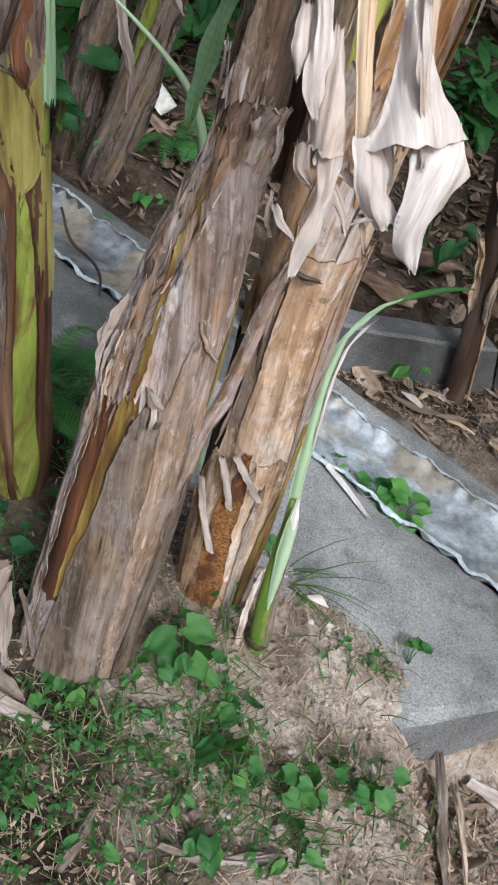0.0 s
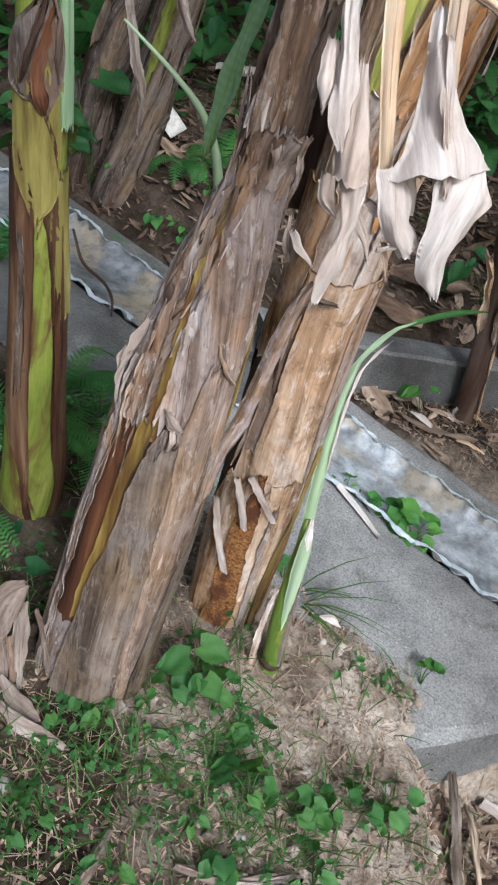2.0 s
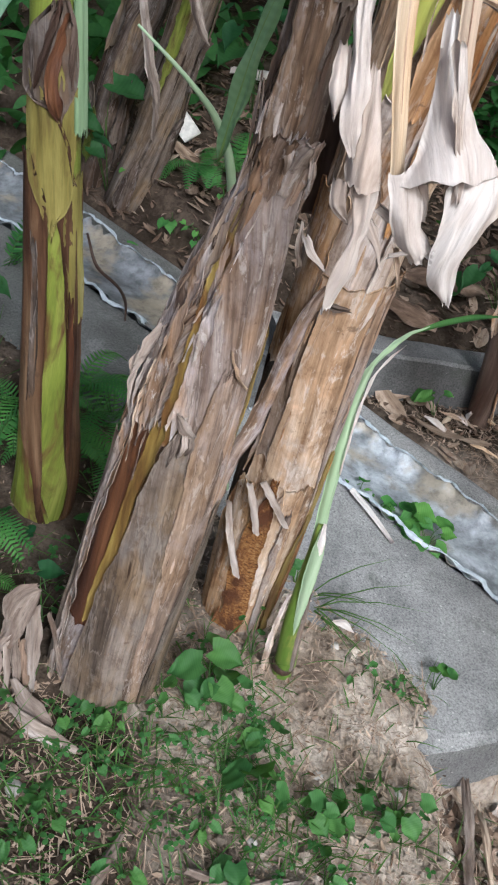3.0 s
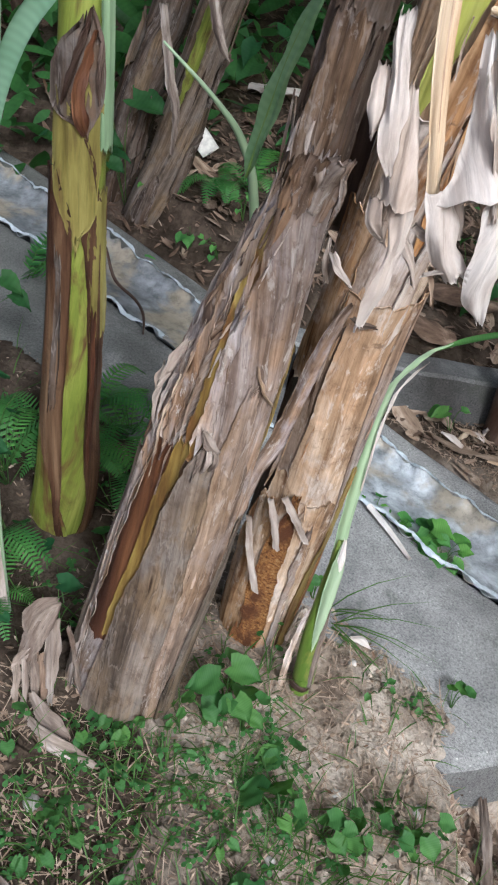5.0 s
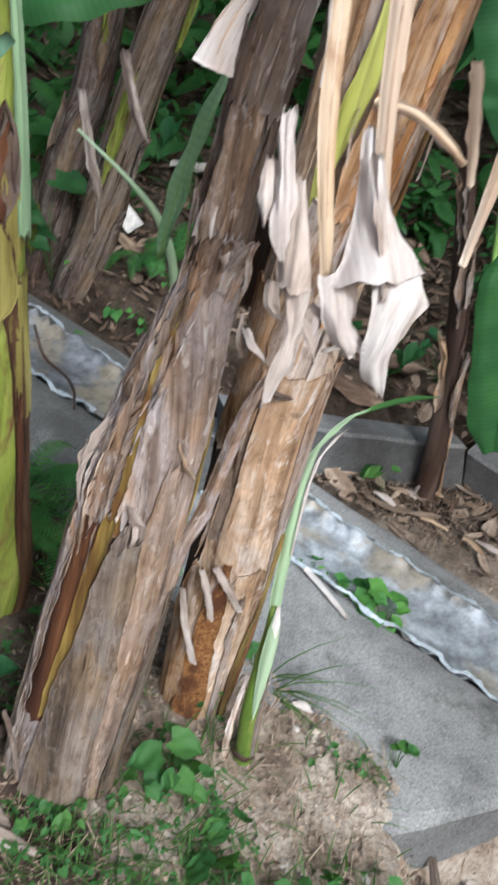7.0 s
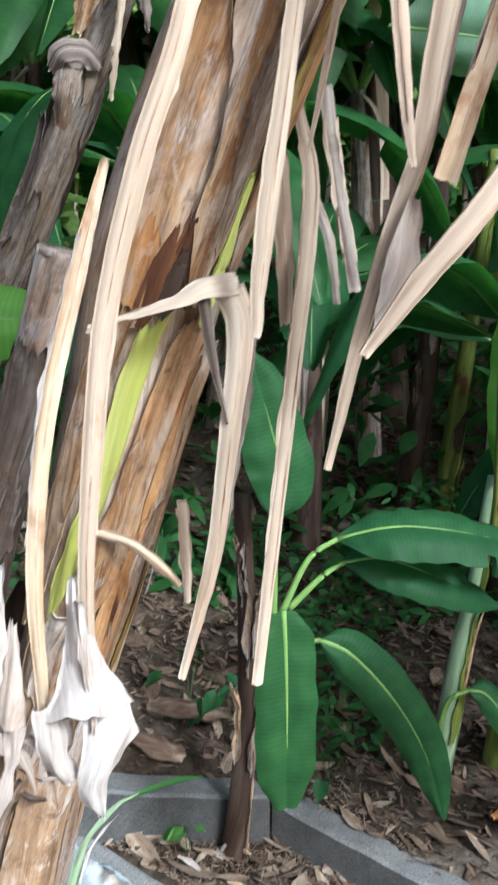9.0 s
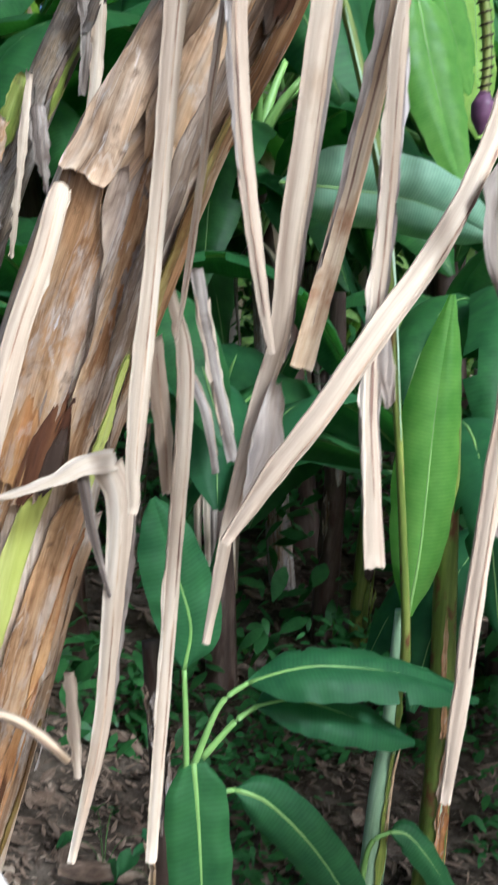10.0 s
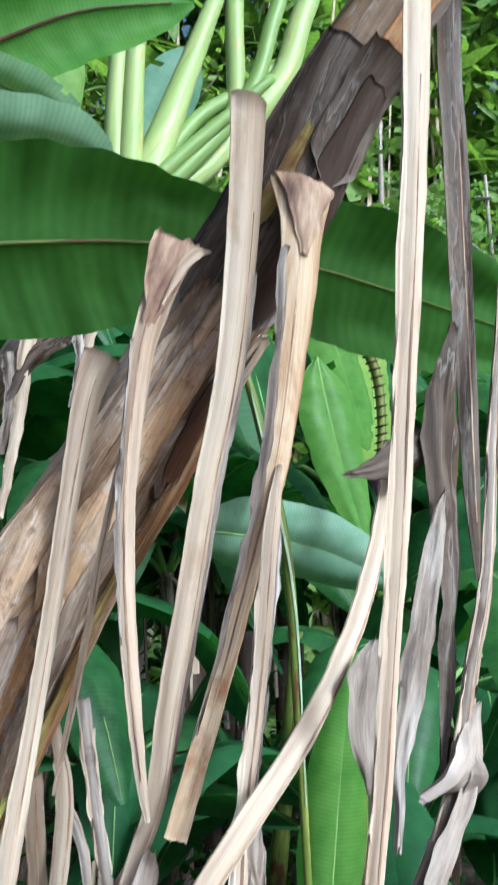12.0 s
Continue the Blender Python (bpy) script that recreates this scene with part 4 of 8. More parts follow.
# each wrap: its edges along the stem, lift, material, how torn its sides and ends are
old_stem(ONE, "thick leaning banana plant wrapped in peeling grey-brown dead sheaths", 3, SHEATH_GREY, [
    ([(0.02, -3.3, -2.5), (0.5, -3.3, -2.66), (0.9, -3.3, -2.62), (1.25, -3.3, -2.5), (1.45, -3.2, -2.5)], 0.007, G_, 0.010, 0.03),
    ([(0.40, -2.80, -2.12), (0.52, -2.78, -2.14), (0.67, -2.75, -2.2), (0.84, -2.70, -2.15), (0.99, -2.6, -2.1)], 0.004, E_, 0.004, 0.02),
    ([(0.43, -2.30, -2.12), (0.66, -2.27, -2.04), (0.85, -2.24, -2.02), (1.02, -2.2, -1.95)], 0.007, Y_, 0.004, 0.02),
    ([(0.98, -2.12, -1.72), (1.1, -2.10, -1.80), (1.22, -2.18, -1.86), (1.33, -2.33, -2.02), (1.46, -2.42, -2.25)], 0.008, Y_, 0.008, 0.02),
    ([(0.45, -1.5, -0.30), (0.84, -1.5, -0.30), (1.04, -1.74, -0.58), (1.22, -1.92, -0.52), (1.37, -2.22, -0.5), (1.50, -2.1, -0.70), (1.58, -1.95, -1.1)], 0.0095, S_, 0.005, 0.02),
    ([(0.02, -1.75, -0.55), (0.42, -1.62, -0.55), (0.74, -1.36, -0.60), (0.91, -1.38, -0.72), (1.06, -1.44, -1.0), (1.17, -1.36, -1.15)], 0.0125, W_, 0.004, 0.03),
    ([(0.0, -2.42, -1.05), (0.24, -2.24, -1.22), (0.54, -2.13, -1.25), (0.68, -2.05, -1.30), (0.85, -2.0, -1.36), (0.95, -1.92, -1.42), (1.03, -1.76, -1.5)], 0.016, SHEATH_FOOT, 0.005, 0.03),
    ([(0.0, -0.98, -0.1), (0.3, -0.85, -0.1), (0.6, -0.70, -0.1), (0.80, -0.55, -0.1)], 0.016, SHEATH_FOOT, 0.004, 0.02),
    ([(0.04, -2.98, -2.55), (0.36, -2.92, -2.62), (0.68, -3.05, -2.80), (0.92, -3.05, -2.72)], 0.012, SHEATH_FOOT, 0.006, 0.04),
    ([(0.10, -2.72, -2.50), (0.40, -2.70, -2.58), (0.74, -2.86, -2.70), (1.04, -2.76, -2.58)], 0.014, G_, 0.006, 0.04),
    # dark strip painted for the shaded gap beside the slim stem
    ([(0.90, -0.62, 0.2), (1.05, -0.60, 0.2), (1.25, -0.55, 0.2), (1.35, -0.5, 0.2)], 0.003, D_, 0.003, 0.01),
    ([(0.96, -0.52, -0.28), (1.06, -0.50, -0.22), (1.14, -0.50, -0.25), (1.23, -0.42, -0.28)], 0.006, Y_, 0.004, 0.02),
    ([(1.04, -3.0, -2.45), (1.18, -2.95, -2.50), (1.32, -2.90, -2.55), (1.48, -2.85, -2.45)], 0.011, G_, 0.010, 0.04),
    ([(1.00, -2.60, -2.22), (1.12, -2.52, -2.22), (1.26, -2.55, -2.36), (1.38, -2.62, -2.5)], 0.014, G_, 0.009, 0.05),
    ([(1.02, -1.95, -1.62), (1.10, -1.92, -1.66), (1.20, -1.98, -1.78), (1.30, -2.1, -1.95)], 0.013, S_, 0.009, 0.05),
    ([(1.28, -2.75, -2.25), (1.38, -2.70, -2.30), (1.52, -2.60, -2.15)], 0.012, W_, 0.008, 0.04),
    ([(1.44, -3.1, -0.3), (1.6, -3.1, -0.4), (1.78, -3.0, -0.5), (1.96, -2.8, -0.7)], 0.006, U_, 0.004, 0.03),
    ([(1.55, -2.6, -1.5), (1.68, -2.5, -1.35), (1.84, -2.4, -1.5)], 0.010, W_, 0.004, 0.05),
    ([(1.76, -2.9, -0.9), (1.88, -2.8, -0.9), (2.06, -2.7, -0.9)], 0.012, U_, 0.008, 0.04),
    # dark patch standing in for the shadowed hollow between the stems
    ([(1.52, -1.25, -0.5), (1.62, -1.2, -0.45), (1.74, -1.15, -0.5)], 0.004, D_, 0.004, 0.02),
    ([(1.60, -2.95, -2.55), (1.72, -2.9, -2.5), (1.86, -2.8, -2.5)], 0.011, U_, 0.006, 0.04),
], [], 46, (0.9, 1.62, -3.0, -1.7), [G_, P_, S_, W_])
old_stem(TWO, "slimmer leaning banana plant with tan and orange dead sheaths", 8, SHEATH_BUFF, [
    # dark wrap that paints the shadowed left side of the stem
    ([(0.60, -3.2, -2.5), (0.85, -3.2, -2.38), (1.18, -3.15, -2.28), (1.32, -3.1, -2.35)], 0.004, D_, 0.004, 0.01),
    ([(0.30, -2.2, -0.3), (0.69, -2.75, -0.3), (0.85, -2.46, -0.3), (1.18, -2.36, -0.3), (1.30, -2.32, -0.3), (1.40, -2.28, -0.25)], 0.010, B_, 0.003, 0.010),
    ([(0.55, -0.75, -0.1), (0.83, -0.85, -0.1), (1.06, -0.98, -0.1), (1.25, -0.98, -0.1), (1.39, -0.92, -0.05)], 0.0118, S_, 0.003, 0.02),
    ([(0.90, -2.46, -2.14), (1.06, -2.40, -2.12), (1.22, -2.36, -2.14), (1.34, -2.3, -2.1)], 0.0115, W_, 0.003, 0.02),
    ([(0.0, -3.15, -2.2), (0.3, -3.15, -2.12), (0.6, -2.95, -2.06), (0.80, -2.62, -2.2)], 0.012, T_, 0.004, 0.03),
    ([(0.0, -1.70, -0.9), (0.33, -1.66, -0.88), (0.6, -1.74, -0.82), (0.82, -1.55, -0.92)], 0.0112, B_, 0.006, 0.02),
    ([(0.0, -2.40, -1.62), (0.31, -2.22, -1.55), (0.59, -2.14, -1.68), (0.72, -2.02, -1.68), (0.85, -1.88, -1.70)], 0.0145, ROT, 0.006, 0.02),
    ([(0.05, -1.36, -1.2), (0.3, -1.34, -1.16), (0.55, -1.40, -1.25), (0.72, -1.35, -1.25)], 0.0155, S_, 0.005, 0.04),
    ([(0.0, -0.80, -0.1), (0.4, -0.80, -0.1), (0.85, -0.6, -0.1)], 0.014, O_, 0.004, 0.02),
    ([(0.08, -0.98, -0.70), (0.33, -1.0, -0.74), (0.51, -0.95, -0.68), (0.70, -0.74, -0.5), (0.92, -0.72, -0.6)], 0.0165, Y_, 0.005, 0.02),
    ([(0.0, -0.62, -0.2), (0.16, -0.74, -0.4), (0.32, -0.66, -0.5)], 0.021, P_, 0.008, 0.03),
    ([(1.14, -3.1, -2.5), (1.26, -3.1, -2.42), (1.41, -3.17, -2.36), (1.56, -3.0, -2.2)], 0.013, T_, 0.006, 0.02),
    ([(2.26, -1.74, -1.36), (2.31, -1.72, -1.48), (2.37, -1.68, -1.60)], 0.0125, E_, 0.006, 0.02),
    ([(2.28, -2.35, -1.74), (2.40, -2.5, -1.70), (2.52, -2.6, -1.80), (2.62, -2.7, -2.15)], 0.0110, T_, 0.004, 0.02),
    ([(2.34, -1.58, -1.15), (2.50, -1.70, -1.25), (2.64, -2.08, -1.45)], 0.012, W_, 0.006, 0.03),
], [
          (1.33, 1.74, (-1.75, -1.75), 1.5, 0.005, P_, 0.004, 0.3), (1.3, 1.58, (-1.25, -1.3), 0.35, 0.009, P_, 0.010, 0.5), (1.15, 1.76, (-2.95, -2.75), 0.40, 0.009, W_, 0.0, 0.5),
          (1.52, 2.0, (-1.95, -1.60), 0.40, 0.009, T_, 0.0, 0.5), (1.52, 2.05, (-1.45, -1.25), 0.42, 0.011, O_, 0.0, 0.6), (1.60, 1.95, (-1.0, -0.95), 0.45, 0.010, B_, 0.003, 0.5), (1.62, 1.88, (-0.98, -0.9), 0.09, 0.014, Y_, 0.0, 0.7), (1.70, 2.26, (-2.36, -1.62), 0.34, 0.006, L_, 0.0, 0.15), (1.68, 2.24, (-2.82, -2.16), 0.46, 0.013, T_, 0.0, 0.1), (1.72, 2.24, (-1.80, -1.15), 0.52, 0.014, T_, 0.003, 0.3),
          (1.85, 2.2, (-1.05, -0.85), 0.5, 0.010, B_, 0.006, 0.4), (1.92, 2.18, (-1.22, -1.0), 0.16, 0.017, O_, 0.006, 0.7), (2.20, 2.66, (-2.22, -2.50), 0.70, 0.006, T_, 0.0, 0.0), (2.26, 2.54, (-1.95, -2.16), 0.36, 0.009, P_, 0.0, 0.7), (2.74, 3.04, (-2.35, -1.95), 0.50, 0.0145, P_, 0.0, 0.4), (2.205, 2.36, (-2.12, -2.1), 0.75, 0.0105, O_, 0.0, 0.9), (2.22, 2.52, (-1.72, -1.92), 0.26, 0.008, W_, 0.0, 0.6), (2.215, 2.38, (-1.86, -1.70), 0.24, 0.0125, E_, 0.0, 0.6), (2.24, 2.33, (-1.66, -1.60), 0.20, 0.0145, D_, 0.0, 0.6),
          # the D_ band at 2.585 paints the shadow under the sheath's lip
          (2.48, 2.64, (-2.15, -2.38), 0.26, 0.009, CAP, 0.0, 0.3), (2.585, 2.635, (-2.38, -2.40), 0.42, 0.009, D_, 0.0, 0.0), (2.62, 3.05, (-2.38, -2.15), 0.66, 0.016, B_, -0.014, 0.3), (2.26, 3.0, (-1.30, -1.66), 0.52, 0.013, T_, 0.0, 0.2), (2.4, 2.95, (-1.25, -1.45), 0.30, 0.016, W_, 0.0, 0.5), (2.20, 2.44, (-1.12, -1.05), 0.19, 0.012, L_, 0.0, 0.8), (2.28, 2.8, (-0.72, -0.80), 0.45, 0.010, T_, 0.0, 0.3), (2.46, 2.76, (-1.0, -1.0), 0.12, 0.018, Y_, 0.0, 0.7),
          (2.66, 3.12, (-1.68, -1.90), 0.80, 0.012, T_, 0.004, 0.3), (2.80, 3.12, (-2.3, -2.2), 0.4, 0.015, W_, 0.006, 0.4), (2.85, 3.04, (-1.20, -1.34), 0.50, 0.015, U_, 0.0, 0.6), (2.87, 3.01, (-1.12, -1.30), 0.30, 0.0175, E_, 0.0, 0.5), (2.7, 3.1, (-0.8, -0.9), 0.5, 0.012, T_, 0.004, 0.4), (3.06, 3.47, (-1.95, -1.90), 2.2, 0.009, U_, 0.0, 0.1), (3.10, 3.44, (-1.3, -1.4), 0.7, 0.014, D_, 0.004, 0.3), (3.2, 3.35, (-2.10, -2.1), 0.30, 0.014, Y_, 0.0, 0.6), (3.30, 3.48, (-1.45, -1.5), 1.0, 0.012, U_, 0.018, 0.1), (3.42, 3.72, (-1.6, -1.6), 1.6, 0.006, W_, 0.004, 0.3), (3.44, 3.7, (-1.5, -1.5), 0.6, 0.010, O_, 0.0, 0.6)], 12, (0.7, 2.0, -2.6, -0.5), [T_, B_, P_, S_])

# a long grey edge of sheath standing off in the gap between the two stems, and the torn head of the main sheath
thick_stem = bpy.data.objects["banana_plant"]
# Added dark strips that fill the gap and paint its deep shade.
ribbon("inner_sheath", [(-0.03, 1.59, 0.48), (0.01, 1.55, 0.66), (0.055, 1.49, 0.84), (0.09, 1.43, 1.0)], [0.04, 0.06, 0.06, 0.03], SHEATH_DARK, thick_stem, facing=(-0.2, -1, 0.2), hollow=-0.1, thick=0.003, n=30, m=9, crumple=0.004)
ribbon("inner_sheath", [(0.100, 1.42, 1.22), (0.088, 1.43, 1.17), (0.081, 1.44, 1.117), (0.070, 1.46, 1.046), (0.054, 1.48, 0.97)], [0.03, 0.056, 0.066, 0.06, 0.04], SHEATH_DARK, thick_stem, facing=(-0.1, -1, 0.2), hollow=-0.2, thick=0.003, n=30, m=9, crumple=0.004)
ribbon("sheath_edge", [(0.074, 1.375, 0.895), (0.055, 1.38, 0.862), (0.018, 1.39, 0.773), (-0.040, 1.40, 0.614), (-0.085, 1.405, 0.528), (-0.138, 1.41, 0.379), (-0.184, 1.41, 0.242), (-0.20, 1.42, 0.15)], [0.008, 0.020, 0.026, 0.030, 0.030, 0.032, 0.030, 0.012], SHEATH_SMOOTH, thick_stem, facing=(-0.5, -1, 0.2), hollow=0.12, thick=0.003, n=60, m=9, crumple=0.003, ragged=0.004, seed=2.2)
for k, (v, a, up, out, wd) in enumerate(((1.555, -1.78, 0.035, 0.020, 0.036), (1.56, -1.42, 0.030, 0.026, 0.030), (1.545, -1.10, 0.045, 0.018, 0.022), (1.55, -2.10, 0.030, 0.014, 0.024))):
    ribbon("torn_head", [on(ONE, v - 0.07, a, 0.010), on(ONE, v - 0.03, a + 0.03, 0.013), on(ONE, v, a + 0.05, 0.013 + out * 0.4), on(ONE, v + up, a + 0.10, 0.013 + out)], [wd * 0.7, wd, wd * 1.1, wd * 0.7], (SHEATH_SMOOTH, SHEATH_GREY)[k % 2], thick_stem, facing=(0.1, -1, 0.4), hollow=0.12, thick=0.002, n=26, m=11, crumple=0.005, ragged=0.008, crease=0.006, seed=k * 1.9)
for k, (v, a, ln, wd) in enumerate(((1.575, -1.62, 0.045, 0.018), (1.56, -1.0, 0.10, 0.010))):
    ribbon("torn_head", [on(ONE, v, a, 0.026), on(ONE, v - ln * 0.4, a + 0.04, 0.032), on(ONE, v - ln, a + 0.10, 0.020)], [wd, wd * 0.8, 0.003], SHEATH_GREY, thick_stem, facing=(0.1, -1, 0.2), hollow=0.1, thick=0.002, n=18, m=7, crumple=0.003, ragged=0.005, seed=k * 2.3 + 7)

# Crown leaves presumed above the view, added to shade the bank.
crown = bpy.data.objects["banana_plant.001"]
for k, (a, ln, up) in enumerate(((0.3, 1.7, 0.8), (2.2, 1.5, 0.7), (-0.5, 1.5, 0.8), (3.0, 1.4, 0.7), (-1.3, 1.2, 0.9))):
    d, p0 = Vector((math.cos(a), math.sin(a), 0)), Vector((0.86, 0.66, 2.95))
    p1 = p0 + d * 0.2 + Vector((0, 0, 0.95))
    tube("leaf_stalk", [p0, p0.lerp(p1, 0.5) + Vector((0, 0, 0.05)), p1], [0.03, 0.024, 0.016], STEM_PALE, crown, n=8, m=8)
    blade("leaf", [p1, p1 + d * ln * 0.4 + Vector((0, 0, 0.35 * up)), p1 + d * ln * 0.75 + Vector((0, 0, 0.3 * up)), p1 + d * ln + Vector((0, 0, -0.05))], [w * 0.5 for w in (0.02, 0.7, 0.95, 1.0, 0.95, 0.75, 0.12)], LEAF, crown, n=18, m=5, seed=k + 60, tears=3)

# ---- upright young stem ----
GREEN = Stem([(-0.66, 2.0, -0.16), (-0.60, 1.985, 0.05), (-0.555, 1.97, 0.30), (-0.51, 1.96, 0.58), (-0.475, 1.95, 0.82), (-0.44, 1.95, 1.06), (-0.41, 1.95, 1.30), (-0.37, 1.95, 1.7)], [0.082, 0.078, 0.068, 0.062, 0.056, 0.052, 0.046, 0.035])


def green_stem():
    ob = thing("young_banana_plant", "upright yellow-green banana stem with brown dried sheath edges", "banana stem", (-0.66, 2.0, -0.1))
    tube("stem", GREEN.path[::3] + [GREEN.path[-1]], GREEN.rs[::3] + [GREEN.rs[-1]], STEM_OLIVE, ob, n=40, m=28, ridges=0.002, seed=2)
    for k, (keys, mat, fray) in enumerate((
            ([(0.0, -3.2, -0.9), (0.10, -3.2, -1.2), (0.22, -3.2, -1.62), (0.40, -3.2, -1.97), (0.56, -3.2, -2.1)], STEM_OLIVE, 0.01),
            ([(0.0, -1.6, -0.1), (0.13, -0.75, -0.1), (0.40, -0.92, -0.1), (0.63, -0.90, -0.1), (0.79, -1.0, -0.1), (0.92, -1.18, -0.1), (1.02, -1.5, -0.1)], STEM_BROWN, 0.01),
            ([(0.70, -0.88, -0.1), (0.82, -0.92, -0.1), (0.94, -1.06, -0.1), (1.06, -0.9, -0.1)], STEM_TAN, 0.02),
            ([(0.34, -0.84, -0.62), (0.55, -0.84, -0.66), (0.78, -0.88, -0.72)], BROWN_EDGE, 0.02),
            ([(0.02, -1.25, -1.0), (0.16, -1.72, -1.5), (0.28, -2.0, -1.64), (0.52, -3.2, -1.68), (0.69, -3.2, -1.62), (0.88, -3.2, -1.58), (1.0, -3.2, -1.62), (1.05, -3.1, -1.95), (1.10, -2.9, -2.3)], STEM_BROWN, 0.015),
            ([(0.50, -2.25, -1.95), (0.72, -2.2, -1.9), (0.92, -2.2, -1.95)], SHEATH_UMBER, 0.05),
            ([(0.94, -1.60, -1.45), (1.0, -1.95, -0.9), (1.08, -2.5, -0.75), (1.16, -2.6, -0.7), (1.26, -2.6, -0.7)], STEM_TAN, 0.03),
            ([(1.04, -0.72, -0.60), (1.12, -1.02, -0.90), (1.18, -1.34, -1.18), (1.22, -1.4, -1.2)], STEM_BROWN, 0.005),
            ([(1.14, -0.75, 0.3), (1.4, -0.8, 0.3), (1.7, -0.8, 0.3)], STEM_PALE, 0.03),
            ([(1.19, -1.42, -1.20), (1.225, -2.5, -0.8), (1.28, -2.7, -0.6), (1.34, -2.3, -0.75), (1.40, -1.5, -1.1)], SHEATH_UMBER, 0.03))):
        wrap(GREEN, keys, 0.004 + 0.0008 * k, mat, ob, seed=k * 2.3, ragged=0.003, fray=fray, lip=0.003)
    for k in range(10):
        a = -3.0 + k * 0.3
        ribbon("rotted_skirt", [on(GREEN, 0.085, a - 0.2, 0.012), on(GREEN, 0.075, a, 0.024), on(GREEN, 0.082, a + 0.25, 0.020)], [0.008, 0.020, 0.006], (LITTER_BROWN, SHEATH_UMBER)[k % 2], ob, facing=(0, -0.6, 1), hollow=0.1, thick=0.002, n=12, m=7, crumple=0.005, ragged=0.006, seed=k * 1.3)
    return ob


green_stem()


# ---- hanging dead petioles ----
def petiole(points, widths, mat, label, facing=(0.1, -1, 0.1), hollow=0.2, seed=0, twist=(0, 0), thick=0.006, ragged=0.002, n=34, wings=True):
    """A dead leaf stalk: a bowed strip, and dried wings along its edges."""
    p0 = points[0]
    ob = thing("dead_petiole", label, "dead petiole", p0, "hanging dead petioles")
    ribbon("stalk", points, widths, mat, ob, facing=facing, hollow=hollow, thick=thick, seed=seed, twist=twist, ragged=ragged * 0.5, n=n, crumple=0.001)
    f = Vector(facing).normalized()
    if len(points) > 3:
        rng = random.Random(seed + 900)
        path, ws = spline(points, 20), values(widths, 20)
        shift = rng.uniform(-0.2, 0.2)
        line = []
        for i in range(2, 18):
            tan = (path[i + 1] - path[i - 1]).normalized()
            line.append(path[i] + tan.cross(f).normalized() * ws[i] * shift + f * (hollow * ws[i] * (1 - 4 * shift * shift) + thick * 0.5 + 0.0002))
        ribbon("groove", line, [0.0008, 0.0024, 0.0014, 0.0026, 0.0008], CAP, ob, facing=f, hollow=0.05, thick=0.0012, n=30, m=4, ragged=0.001, seed=seed)
    if wings:
        path, ws = spline(points, 14), values(widths, 14)
        for hand in (-1, 1):
            rng = random.Random(seed * 2 + hand)
            if rng.random() < 0.4:
                continue
            i0, i1 = rng.randrange(0, 4), rng.randrange(10, 14)
            line = []
            for i in range(i0, i1):
                tan = (path[min(i + 1, 13)] - path[max(i - 1, 0)]).normalized()
                side = tan.cross(f).normalized()
                line.append(path[i] + side * hand * ws[i] * (0.46 + rng.uniform(-0.03, 0.05)) + f * 0.002)
            wd = [max(0.002, ws[i0] * rng.uniform(0.10, 0.30)) for _ in range(4)] + [0.002]
            ribbon("wing", line, wd, PETIOLE_DARK if rng.random() < 0.5 else PETIOLE, ob, facing=f, hollow=0.3, thick=0.0016, seed=seed + hand, ragged=0.005, n=30, m=5, crumple=0.003, twist=(rng.uniform(-30, 30), rng.uniform(-40, 40)))
    return ob


HANG = "dry cream banana leaf stalk hanging down the stem"
petiole([(0.456, 0.945, 2.380), (0.438, 0.94, 2.324), (0.421, 0.935, 2.211), (0.406, 0.935, 2.078), (0.393, 0.945, 1.953), (0.378, 0.955, 1.823), (0.370, 0.965, 1.733), (0.368, 0.97, 1.666)], [0.050, 0.036, 0.026, 0.022, 0.021, 0.025, 0.021, 0.013], PETIOLE, HANG, seed=1, n=44, ragged=0.004)
petiole([(0.516, 0.86, 2.484), (0.486, 0.855, 2.388), (0.474, 0.85, 2.317), (0.466, 0.845, 2.23), (0.462, 0.84, 2.165), (0.464, 0.835, 2.073), (0.471, 0.83, 1.984), (0.482, 0.83, 1.898), (0.491, 0.83, 1.847)], [0.044, 0.033, 0.026, 0.023, 0.022, 0.021, 0.019, 0.014, 0.006], PETIOLE, HANG, seed=2, n=44, ragged=0.003)
ribbon("cap", [(0.483, 0.848, 2.392), (0.492, 0.842, 2.430), (0.503, 0.836, 2.465), (0.512, 0.836, 2.500)], [0.016, 0.034, 0.050, 0.062], CAP, bpy.data.objects["dead_petiole.001"], hollow=0.10, thick=0.002, ragged=0.006, crumple=0.003, crease=0.004, n=26, seed=5)
ribbon("cap_fold", [(0.556, 0.834, 2.492), (0.536, 0.828, 2.482), (0.516, 0.828, 2.458), (0.498, 0.834, 2.415)], [0.004, 0.016, 0.012, 0.003], PETIOLE, bpy.data.objects["dead_petiole.001"], hollow=0.1, thick=0.002, ragged=0.003, n=16, m=6, seed=6)
petiole([(0.588, 0.79, 2.682), (0.582, 0.79, 2.532), (0.575, 0.80, 2.395), (0.563, 0.805, 2.295), (0.545, 0.81, 2.197), (0.529, 0.82, 2.073), (0.513, 0.835, 1.954), (0.505, 0.845, 1.867), (0.484, 0.855, 1.795), (0.456, 0.87, 1.676), (0.427, 0.88, 1.532)], [0.049, 0.043, 0.038, 0.033, 0.031, 0.031, 0.029, 0.024, 0.020, 0.018, 0.010], PETIOLE, HANG, seed=3, n=54, ragged=0.003)
